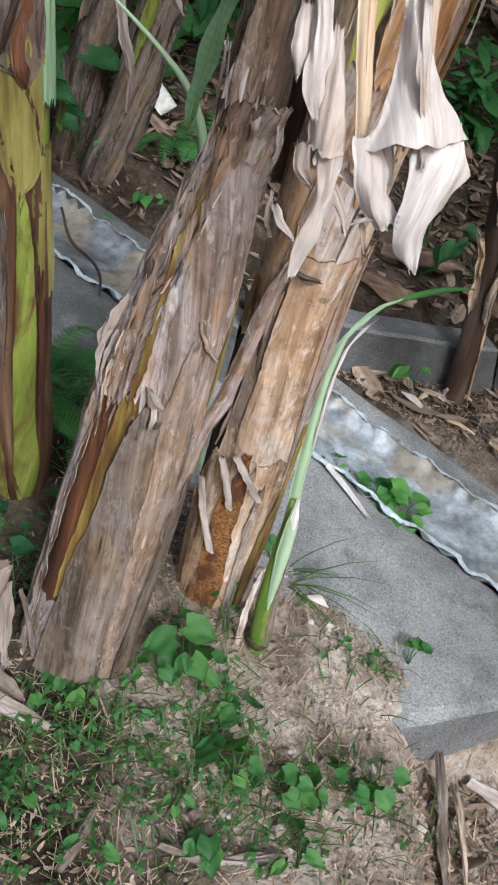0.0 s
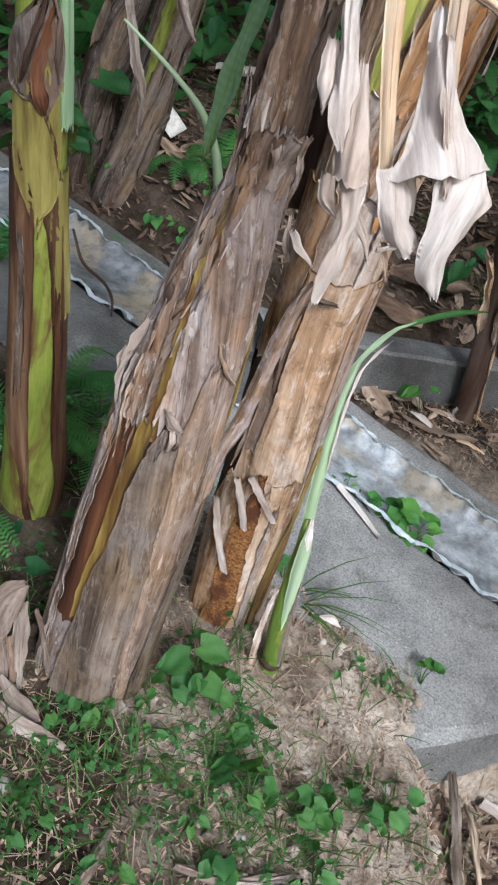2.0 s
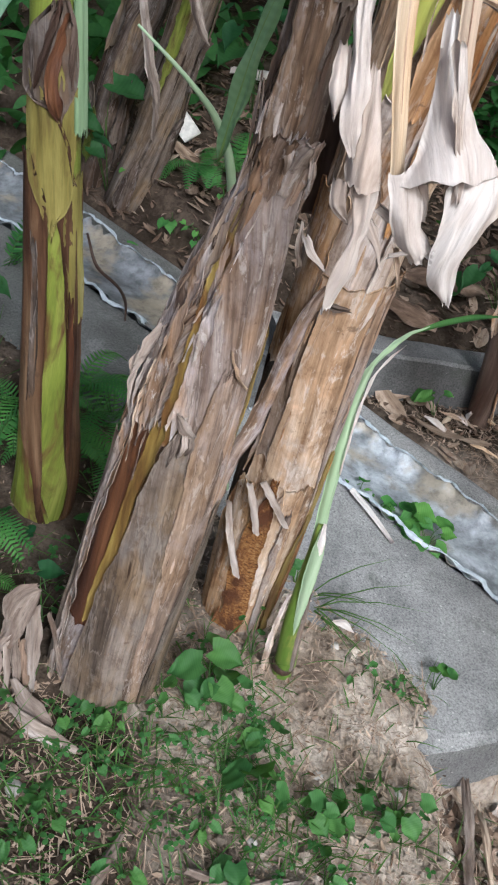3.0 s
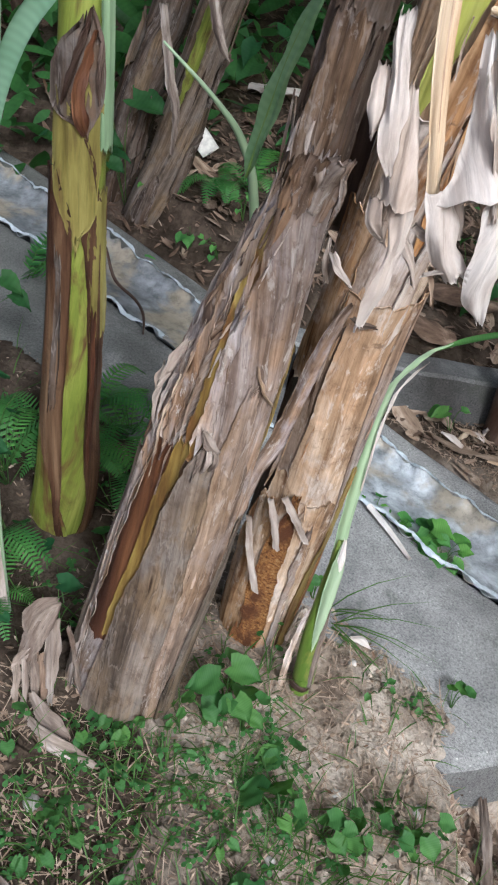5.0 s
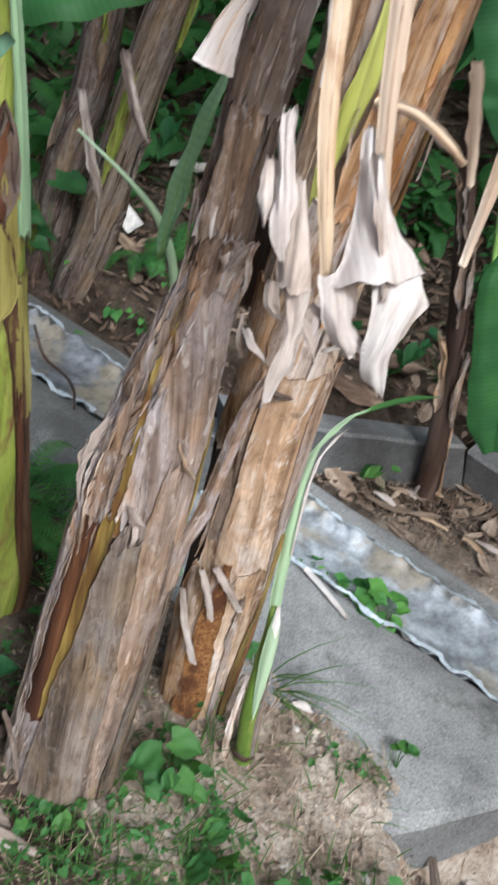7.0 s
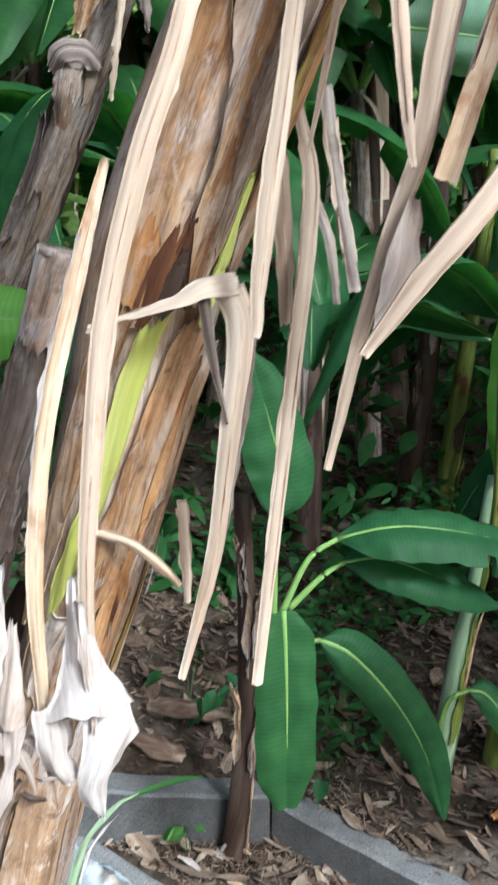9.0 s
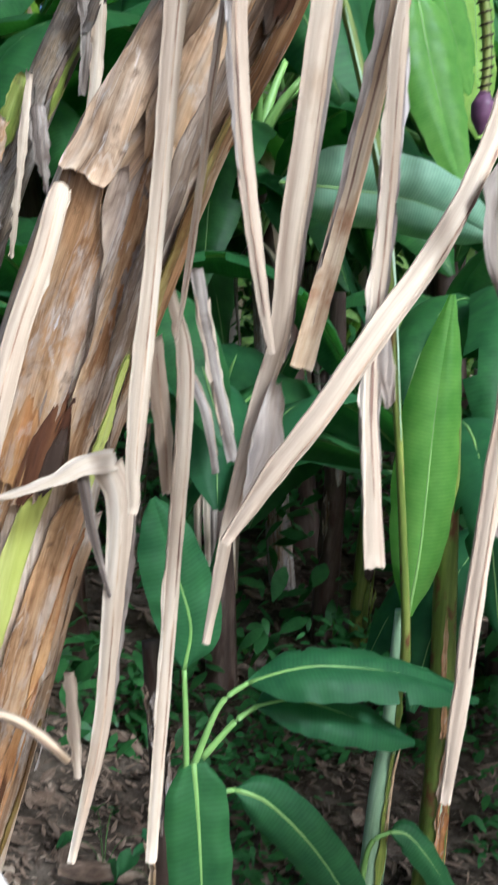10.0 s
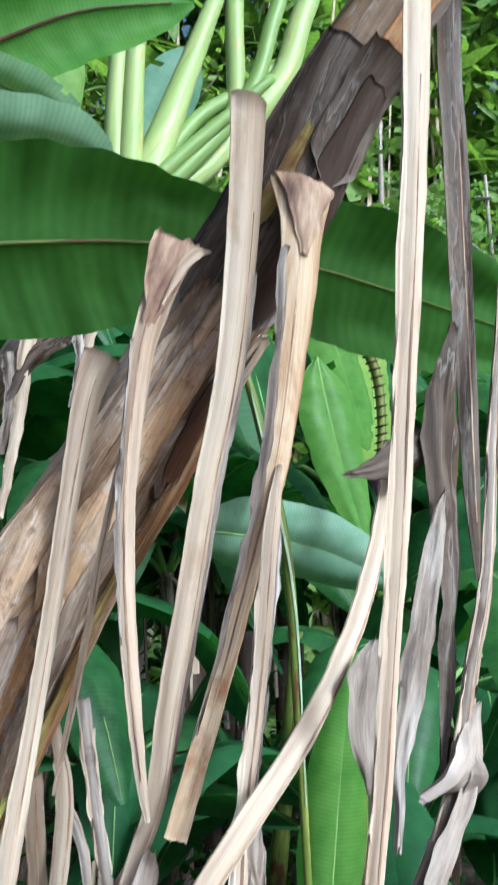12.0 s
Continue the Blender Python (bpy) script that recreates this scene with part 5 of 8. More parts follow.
petiole([(0.655, 0.785, 2.572), (0.649, 0.772, 2.514), (0.644, 0.77, 2.45), (0.638, 0.775, 2.382), (0.623, 0.78, 2.261), (0.612, 0.785, 2.197), (0.597, 0.79, 2.134), (0.578, 0.795, 2.061), (0.558, 0.80, 1.983), (0.523, 0.80, 1.871), (0.511, 0.80, 1.832)], [0.086, 0.057, 0.050, 0.044, 0.035, 0.031, 0.025, 0.025, 0.025, 0.025, 0.026], PETIOLE_BROWN, "snapped brown banana leaf stalk with a flared top", hollow=0.07, seed=4, n=54, ragged=0.003)
ribbon("cap", [(0.657, 0.776, 2.578), (0.653, 0.764, 2.552), (0.649, 0.760, 2.515), (0.646, 0.760, 2.475)], [0.084, 0.058, 0.036, 0.010], CAP, bpy.data.objects["dead_petiole.003"], hollow=0.075, thick=0.002, ragged=0.006, crumple=0.002, crease=0.003, n=24, seed=2)
petiole([(0.618, 0.775, 2.221), (0.604, 0.765, 2.15), (0.585, 0.745, 2.041), (0.567, 0.725, 1.957), (0.551, 0.71, 1.885), (0.537, 0.695, 1.799), (0.532, 0.68, 1.736), (0.528, 0.665, 1.654)], [0.008, 0.021, 0.021, 0.019, 0.017, 0.019, 0.020, 0.022], PETIOLE, HANG, seed=5, n=44, ragged=0.003)
petiole([(0.765, 0.78, 2.261), (0.740, 0.76, 2.169), (0.692, 0.725, 2.071), (0.634, 0.69, 1.989), (0.578, 0.665, 1.923), (0.528, 0.655, 1.868), (0.473, 0.655, 1.797), (0.430, 0.665, 1.743), (0.390, 0.675, 1.686)], [0.019, 0.022, 0.0235, 0.0235, 0.024, 0.024, 0.023, 0.021, 0.009], PETIOLE, "thick pale leaf stalk bent outward across the others", seed=6, thick=0.010, n=50, ragged=0.003, facing=(0.25, -1, 0.25), hollow=0.2, wings=False)
petiole([(0.70, 0.572, 2.86), (0.688, 0.575, 2.639), (0.679, 0.575, 2.51), (0.669, 0.575, 2.387), (0.660, 0.578, 2.273), (0.648, 0.578, 2.137), (0.639, 0.578, 2.059), (0.630, 0.578, 1.985), (0.620, 0.578, 1.891), (0.606, 0.58, 1.79), (0.585, 0.58, 1.672), (0.567, 0.58, 1.555), (0.552, 0.58, 1.467)], [0.036, 0.036, 0.032, 0.030, 0.027, 0.024, 0.021, 0.020, 0.020, 0.019, 0.019, 0.017, 0.010], PETIOLE, "long straight dry leaf stalk with torn edges", seed=7, thick=0.010, n=64, ragged=0.004)
petiole([(0.872, 0.75, 2.95), (0.859, 0.75, 2.804), (0.860, 0.75, 2.644), (0.859, 0.75, 2.491), (0.859, 0.75, 2.346), (0.858, 0.75, 2.208), (0.861, 0.75, 2.102)], [0.042, 0.041, 0.042, 0.038, 0.034, 0.026, 0.008], SHEATH_UMBER, "dark grey dried leaf stalk", seed=8, n=40, wings=False)
petiole([(0.90, 0.69, 2.62), (0.878, 0.70, 2.42), (0.853, 0.70, 2.264), (0.834, 0.70, 2.103), (0.813, 0.705, 2.012), (0.797, 0.71, 1.924), (0.775, 0.715, 1.84), (0.733, 0.72, 1.755), (0.69, 0.72, 1.66)], [0.012, 0.014, 0.014, 0.016, 0.017, 0.019, 0.023, 0.023, 0.014], PETIOLE_DARK, "grey dried leaf stalk with a curled dead leaf", seed=9, n=44)
petiole([(0.462, 0.846, 2.262), (0.447, 0.87, 2.15), (0.438, 0.90, 2.039), (0.431, 0.93, 1.952), (0.419, 0.95, 1.863)], [0.007, 0.009, 0.009, 0.009, 0.004], PETIOLE, "thin dry strand split off a hanging leaf stalk", seed=19, wings=False, thick=0.003)
petiole([(0.425, 1.09, 1.87), (0.432, 1.10, 1.80), (0.442, 1.12, 1.73), (0.449, 1.14, 1.662)], [0.020, 0.026, 0.024, 0.016], PETIOLE, "short pale strip of dry sheath", seed=20, wings=False, thick=0.003, ragged=0.005)
petiole([(0.300, 0.985, 2.035), (0.290, 0.96, 2.01), (0.272, 0.953, 1.95), (0.236, 0.95, 1.85), (0.196, 0.95, 1.685), (0.176, 0.95, 1.504), (0.168, 0.95, 1.38), (0.172, 0.96, 1.22)], [0.020, 0.024, 0.025, 0.026, 0.025, 0.022, 0.018, 0.014], PETIOLE, "long cream leaf stalk ending in a crumpled dead leaf", seed=10)
petiole([(0.206, 0.99, 1.858), (0.168, 0.975, 1.727), (0.130, 0.965, 1.568), (0.112, 0.965, 1.40), (0.116, 0.97, 1.235)], [0.010, 0.022, 0.021, 0.020, 0.014], PETIOLE_BROWN, "tan brown leaf stalk hanging against the stem", seed=11)
ob = petiole([(0.352, 1.045, 1.717), (0.368, 1.048, 1.66), (0.356, 1.06, 1.52), (0.338, 1.07, 1.37), (0.297, 1.08, 1.20)], [0.040, 0.036, 0.028, 0.022, 0.010], PETIOLE, "dry leaf stalk folded over round the stem", facing=(0, -1, 0.2), hollow=0.18, seed=12)
ribbon("collar", [(0.190, 1.085, 1.665), (0.235, 1.065, 1.680), (0.285, 1.048, 1.697), (0.325, 1.042, 1.716), (0.362, 1.045, 1.722)], [0.010, 0.014, 0.020, 0.034, 0.030], PETIOLE, ob, facing=(0, -0.8, 0.8), hollow=0.25, thick=0.003, crumple=0.004, ragged=0.005, crease=0.008, seed=3)
ribbon("fold", [(0.322, 1.045, 1.705), (0.333, 1.045, 1.63), (0.352, 1.05, 1.55)], [0.016, 0.012, 0.004], PETIOLE_DARK, ob, hollow=0.3, thick=0.002, crumple=0.003, seed=6)
petiole([(0.45, 1.10, 1.93), (0.465, 1.09, 1.818), (0.444, 1.1, 1.561), (0.405, 1.1, 1.17)], [0.014, 0.024, 0.022, 0.016], PETIOLE, HANG, seed=13)
petiole([(0.496, 1.14, 1.96), (0.51, 1.12, 1.832), (0.530, 1.1, 1.705)], [0.02, 0.018, 0.018], PETIOLE_DARK, "short grey stub of a dried leaf stalk", seed=14)
petiole([(0.47, 1.13, 1.84), (0.494, 1.11, 1.774), (0.506, 1.1, 1.69)], [0.012, 0.012, 0.010], PETIOLE_DARK, "short grey stub of a dried leaf stalk", seed=15)
petiole([(0.105, 1.22, 1.60), (0.06, 1.22, 1.51), (0.025, 1.22, 1.46), (0.0, 1.22, 1.41)], [0.014, 0.018, 0.035, 0.055], DEAD_LEAF, "short dead stalk with a pale torn end", seed=16)
petiole([(0.313, 1.17, 1.42), (0.318, 1.17, 1.34), (0.32, 1.17, 1.27)], [0.014, 0.014, 0.010], PETIOLE, "short torn strip of dry sheath", seed=17)
petiole([(0.20, 1.20, 1.37), (0.245, 1.17, 1.36), (0.285, 1.16, 1.325), (0.307, 1.16, 1.30)], [0.012, 0.013, 0.012, 0.010], PETIOLE_BROWN, "dry leaf stalk stub bent across the stem", seed=18)


# ---- banana leaves round about ----
def leaf_thing(points, widths, mat, label, stalk=None, facing=(0, -0.4, 1), **more):
    ob = thing("banana_leaf", label, "banana leaf", points[0], "banana leaves")
    b = blade("blade", points, widths, mat, ob, facing=facing, **more)
    if stalk:
        tube("stalk", stalk + [points[0]], [0.014, 0.011, 0.009], MIDRIB, ob, n=16, m=8)
    return ob


W = [0.04, 0.66, 0.92, 1.0, 1.0, 0.98, 0.94, 0.82, 0.55, 0.10]
leaf_thing([(0.815, 2.45, 0.68), (0.82, 2.43, 0.5), (0.823, 2.42, 0.30), (0.828, 2.43, 0.04)], [w * 0.19 for w in (0.4, 0.95, 1, 1, 1, 1, 1, 0.9, 0.35)], LEAF, "broad green leaf of a young banana hanging straight down", facing=(0, -1, 0.1), droop=0.06, seed=1)
leaf_thing([(0.905, 2.9, 0.80), (0.93, 2.9, 0.95), (0.88, 2.9, 1.15), (0.815, 2.9, 1.38)], [w * 0.24 for w in W], LEAF, "upright green banana leaf", [(0.90, 2.92, -0.1), (0.905, 2.9, 0.49)], facing=(0.1, -1, 0.2), droop=0.05, seed=2)
leaf_thing([(1.158, 3.0, 0.69), (1.30, 2.95, 0.735), (1.45, 2.92, 0.74), (1.73, 2.9, 0.68), (2.02, 2.9, 0.55)], [w * 0.26 for w in W], LEAF, "arching glossy green banana leaf", [(0.955, 3.0, 0.42), (1.054, 3.0, 0.622)], facing=(0, -0.55, 1), tears=2, seed=3)
leaf_thing([(1.20, 3.05, 0.58), (1.35, 3.05, 0.585), (1.52, 3.0, 0.53), (1.80, 2.98, 0.39)], [w * 0.24 for w in W], LEAF, "green banana leaf under another", [(1.0, 3.05, 0.42), (1.117, 3.05, 0.53)], facing=(0, -0.7, 1), seed=4)
leaf_thing([(1.10, 3.0, 0.31), (1.22, 2.98, 0.25), (1.385, 2.95, 0.06), (1.525, 2.95, -0.19), (1.61, 2.95, -0.47)], [w * 0.19 for w in W], LEAF, "narrow green banana leaf drooping over the bank", [(0.95, 3.02, 0.2), (1.03, 3.0, 0.3)], facing=(-0.5, -1, 0.6), seed=5)
leaf_thing([(1.805, 3.2, -0.07), (1.88, 3.18, -0.09), (1.97, 3.15, -0.21), (2.12, 3.15, -0.46)], [w * 0.13 for w in W], LEAF, "small green banana leaf", [(1.70, 3.25, -0.3), (1.73, 3.22, -0.12)], facing=(0, -1, 0.7), seed=6)
leaf_thing([(1.885, 3.2, 0.80), (1.93, 3.18, 1.08), (1.99, 3.18, 1.58), (2.08, 3.2, 2.05)], [w * 0.26 for w in (0.15, 0.6, 0.9, 1, 0.9, 0.6, 0.1)], LEAF_BRIGHT, "bright young banana leaf standing upright", facing=(-0.3, -1, 0), droop=0.25, seed=7)
leaf_thing([(1.85, 4.5, 2.68), (2.2, 4.5, 2.66), (2.6, 4.45, 2.6), (3.05, 4.4, 2.42)], [w * 0.42 for w in W], LEAF_PALE, "pale bluish underside of a banana leaf", facing=(0, -1, -0.5), seed=8)
leaf_thing([(2.66, 4.6, 3.75), (2.70, 4.58, 3.5), (2.76, 4.55, 3.2), (2.90, 4.5, 2.65)], [w * 0.36 for w in W], LEAF_BRIGHT, "sunlit hanging banana leaf", facing=(0, -1, 0), droop=0.08, seed=9)
leaf_thing([(0.0, 1.84, 2.72), (0.22, 1.82, 2.83), (0.5, 1.80, 2.90), (0.78, 1.8, 2.95), (1.04, 1.8, 2.965), (1.3, 1.8, 2.95), (1.9, 1.8, 2.86)], [w * 0.40 for w in (0.3, 0.66, 0.9, 1.02, 1.06, 0.97, 0.79, 0.66, 0.68, 0.82, 0.92, 0.86, 0.4)], LEAF_SHADED, "large dark green banana leaf passing behind the stem", rib=STEM_GREEN, rib_size=0.007, ripple=0.045, facing=(0, 1, 0.35), droop=0.07, seed=10, n=60, tears=2)
leaf_thing([(-0.45, 2.25, 1.36), (-0.33, 2.2, 1.395), (-0.147, 2.2, 1.43), (0.051, 2.2, 1.47)], [w * 0.17 for w in W], LEAF, "dark green banana leaf", facing=(0, -0.8, 1), seed=11)
leaf_thing([(-0.2, 1.95, 1.72), (-0.059, 1.92, 1.66), (0.06, 1.9, 1.60), (0.2, 1.88, 1.61)], [w * 0.17 for w in W], LEAF_BRIGHT, "bright green young leaf", facing=(0, -1, 0.5), seed=12)
leaf_thing([(0.35, 2.9, 3.98), (0.54, 2.85, 4.10), (0.814, 2.78, 4.25), (1.2, 2.72, 4.36)], [w * 0.36 for w in W], LEAF_BRIGHT, "banana leaf lit from above with a brown midrib", rib=BROWN_EDGE, rib_size=0.012, facing=(0, 1, 0.4), seed=13)
leaf_thing([(0.3, 2.8, 3.95), (0.544, 2.8, 3.9), (0.70, 2.78, 3.83), (0.92, 2.75, 3.66)], [w * 0.2 for w in W], LEAF_PALE, "pale torn banana leaf", facing=(0, -0.6, -1), seed=14, tears=3)
leaf_thing([(0.2, 2.6, 3.5), (0.45, 2.6, 3.57), (0.70, 2.6, 3.60), (0.9, 2.6, 3.55)], [w * 0.28 for w in W], LEAF_PALE, "pale banana leaf seen from below", [(1.2, 3.6, 4.0), (0.5, 3.0, 3.75)], facing=(0, -0.6, -1), seed=15)
leaf_thing([(0.1, 0.76, 2.85), (0.3, 0.74, 2.885), (0.6, 0.71, 2.93), (0.9, 0.66, 2.985), (1.5, 0.5, 3.05)], [w * 0.16 for w in (0.3, 0.9, 1, 1, 1, 0.9, 0.3)], LEAF_SHADED, "green banana leaf arching overhead", facing=(0, 0.25, 1), droop=0.1, seed=16)

for k, (c, ln, wd, mat) in enumerate(((Vector((3.05, 5.05, 3.95)), 1.3, 0.42, LEAF_BRIGHT), (Vector((3.45, 5.3, 3.75)), 1.2, 0.40, LEAF_SUNLIT), (Vector((1.15, 5.3, 5.45)), 1.2, 0.45, LEAF_SUNLIT), (Vector((1.75, 4.9, 5.3)), 1.1, 0.40, LEAF_PALE))):
    d = Vector((0.35 - 0.25 * k, 0.1, -0.8)).normalized()
    leaf_thing([c - d * ln * 0.5, c - d * ln * 0.15, c + d * ln * 0.2, c + d * ln * 0.5], [w * wd for w in W], mat, "sunlit banana leaf glowing through the grove", facing=(0.2, -1, 0.1), droop=0.1, seed=30 + k, tears=2)

# ---- crumpled dead leaves on the stalks ----
def dead_leaf(label, sheets, at, seed=0, group=""):
    """A withered leaf of several folds; each fold: points, widths, material, bow, twist."""
    ob = thing("dead_leaf", label, "dead leaf", at, group)
    for k, (pts, widths, mat, bow, twist) in enumerate(sheets):
        ribbon("fold", pts, widths, mat, ob, facing=(0.05, -1, 0.2), hollow=bow, thick=0.0014, n=30, m=13, crumple=0.004, ragged=0.005, twist=twist, seed=seed + k * 2.3, wave=0.003, waves=7, crease=0.010)
    return ob


dead_leaf("bleached crumpled dead banana leaf wound round its hanging stalk", [
    ([(0.157, 0.962, 1.40), (0.159, 0.955, 1.33), (0.162, 0.945, 1.285), (0.165, 0.935, 1.262), (0.166, 0.93, 1.247)], [0.018, 0.030, 0.060, 0.090, 0.106], DEAD_LEAF, 0.40, (0, 0)),
    ([(0.205, 0.935, 1.262), (0.190, 0.922, 1.232), (0.178, 0.92, 1.195), (0.169, 0.925, 1.155), (0.171, 0.935, 1.128), (0.177, 0.94, 1.102)], [0.020, 0.070, 0.050, 0.037, 0.027, 0.004], DEAD_LEAF, 0.22, (25, 0)),
    ([(0.117, 0.938, 1.256), (0.120, 0.93, 1.225), (0.128, 0.93, 1.190), (0.142, 0.94, 1.163)], [0.030, 0.036, 0.034, 0.034], DEAD_LEAF, 0.35, (20, -25)),
    ([(0.138, 0.948, 1.25), (0.137, 0.95, 1.225), (0.136, 0.952, 1.20)], [0.020, 0.022, 0.012], DEAD_LEAF_GREY, 0.5, (0, 40)),
    ([(0.110, 0.938, 1.161), (0.127, 0.932, 1.168), (0.148, 0.934, 1.167)], [0.003, 0.007, 0.004], DEAD_LEAF, 0.3, (0, 0)),
    ([(0.074, 0.955, 1.42), (0.070, 0.95, 1.377), (0.067, 0.942, 1.33), (0.062, 0.938, 1.296), (0.064, 0.938, 1.268)], [0.014, 0.020, 0.024, 0.020, 0.002], DEAD_LEAF, 0.45, (-30, 30)),
    ([(0.056, 0.96, 1.372), (0.051, 0.955, 1.335), (0.045, 0.952, 1.305)], [0.014, 0.022, 0.004], DEAD_LEAF_TAN, 0.3, (0, 30)),
    ([(0.086, 0.962, 1.352), (0.083, 0.955, 1.305), (0.078, 0.945, 1.268), (0.076, 0.94, 1.238)], [0.008, 0.022, 0.034, 0.042], DEAD_LEAF_TAN, 0.40, (0, -25)),
    ([(0.058, 0.952, 1.244), (0.054, 0.948, 1.218), (0.062, 0.95, 1.195)], [0.022, 0.022, 0.004], DEAD_LEAF_GREY, 0.5, (0, 30)),
    ([(0.082, 0.94, 1.244), (0.078, 0.938, 1.205), (0.072, 0.942, 1.18), (0.060, 0.945, 1.138), (0.043, 0.95, 1.092)], [0.032, 0.020, 0.013, 0.030, 0.014], DEAD_LEAF_TAN, 0.30, (0, 50)),
    ([(0.086, 0.95, 1.20), (0.096, 0.948, 1.17), (0.100, 0.95, 1.146)], [0.012, 0.014, 0.003], DEAD_LEAF_TAN, 0.4, (0, 30)),
    ([(0.094, 0.95, 1.212), (0.107, 0.948, 1.20), (0.122, 0.95, 1.193)], [0.012, 0.014, 0.006], DEAD_LEAF_GREY, 0.4, (0, 30)),
    ([(0.158, 0.93, 1.38), (0.163, 0.918, 1.31), (0.167, 0.908, 1.262), (0.168, 0.905, 1.235)], [0.012, 0.011, 0.009, 0.006], DEAD_LEAF_TAN, 0.35, (0, 0)),
    ([(0.118, 0.955, 1.165), (0.123, 0.955, 1.14), (0.126, 0.957, 1.115)], [0.006, 0.007, 0.003], PETIOLE, 0.3, (0, 10)),
], (0.165, 0.95, 1.3), 1.0)
dead_leaf("grey-brown dead leaf hanging beside the long stalk", [
    ([(0.822, 0.72, 2.40), (0.794, 0.72, 2.263), (0.80, 0.725, 2.167), (0.805, 0.73, 2.073), (0.785, 0.73, 1.894)], [0.012, 0.060, 0.050, 0.030, 0.012], SHEATH_UMBER, 0.15, (0, 20)),
    ([(0.784, 0.70, 2.194), (0.760, 0.698, 2.10), (0.732, 0.697, 1.983), (0.715, 0.697, 1.90), (0.709, 0.697, 1.825)], [0.008, 0.030, 0.026, 0.018, 0.006], HEAP_PALE, 0.2, (0, -20)),
    ([(0.672, 0.665, 2.03), (0.660, 0.66, 1.99), (0.653, 0.658, 1.947), (0.657, 0.658, 1.885)], [0.010, 0.056, 0.044, 0.006], HEAP_PALE, 0.12, (0, 0)),
    ([(0.79, 0.73, 2.255), (0.745, 0.725, 2.232), (0.705, 0.717, 2.214), (0.668, 0.712, 2.205)], [0.040, 0.044, 0.026, 0.004], SHEATH_UMBER, 0.25, (0, 40)),
], (0.79, 0.72, 2.3), 5.0)
dead_leaf("small curled brown dead leaf on a stalk", [
    ([(0.818, 0.705, 1.964), (0.797, 0.70, 1.912), (0.774, 0.70, 1.891), (0.742, 0.705, 1.872)], [0.008, 0.040, 0.044, 0.006], DEAD_LEAF_TAN, 0.3, (0, 50)),
    ([(0.810, 0.705, 1.90), (0.790, 0.70, 1.862), (0.764, 0.702, 1.813), (0.737, 0.71, 1.755)], [0.014, 0.030, 0.030, 0.020], DEAD_LEAF_TAN, 0.3, (0, 30)),
    ([(0.800, 0.70, 1.925), (0.806, 0.695, 1.893), (0.792, 0.698, 1.872)], [0.010, 0.026, 0.008], HEAP_PALE, 0.4, (0, 70)),
], (0.80, 0.71, 1.93), 9.0)
dead_leaf("pale rag of dead leaf on a broken stalk", [
    ([(0.497, 0.838, 1.82), (0.490, 0.835, 1.785), (0.484, 0.835, 1.74), (0.462, 0.84, 1.69)], [0.012, 0.034, 0.042, 0.008], DEAD_LEAF_TAN, 0.12, (0, 10)),
    ([(0.556, 0.70, 1.87), (0.556, 0.694, 1.835), (0.556, 0.694, 1.80)], [0.006, 0.014, 0.003], DEAD_LEAF_TAN, 0.2, (0, 20)),
], (0.488, 0.835, 1.76), 12.0)
dead_leaf("torn pale rag of sheath on the stem", [
    ([on(ONE, 1.20, -2.70, 0.016), on(ONE, 1.15, -2.78, 0.022), on(ONE, 1.10, -2.84, 0.026)], [0.008, 0.024, 0.016], DEAD_LEAF_TAN, 0.1, (0, 30)),
    ([on(ONE, 1.12, -2.88, 0.024), on(ONE, 1.08, -2.92, 0.030), on(ONE, 1.03, -2.86, 0.022)], [0.010, 0.011, 0.003], DEAD_LEAF_TAN, 0.2, (0, 50)),
    ([on(ONE, 1.12, -2.78, 0.022), on(ONE, 1.06, -2.80, 0.028), on(ONE, 1.00, -2.72, 0.018)], [0.008, 0.008, 0.002], DEAD_LEAF_TAN, 0.2, (0, -40)),
    ([on(ONE, 1.13, -2.68, 0.020), on(ONE, 1.05, -2.66, 0.024), on(ONE, 0.97, -2.62, 0.018)], [0.006, 0.006, 0.002], DEAD_LEAF_GREY, 0.3, (0, 20)),
    ([on(ONE, 1.14, -2.52, 0.018), on(ONE, 1.04, -2.54, 0.022), on(ONE, 0.90, -2.44, 0.014)], [0.003, 0.005, 0.002], PETIOLE, 0.3, (0, 20)),
    ([on(ONE, 1.22, -2.55, 0.016), on(ONE, 1.10, -2.45, 0.020), on(ONE, 0.98, -2.40, 0.014)], [0.002, 0.004, 0.002], PETIOLE, 0.3, (0, 20)),
], on(ONE, 1.1, -2.8, 0.02), 14.0)
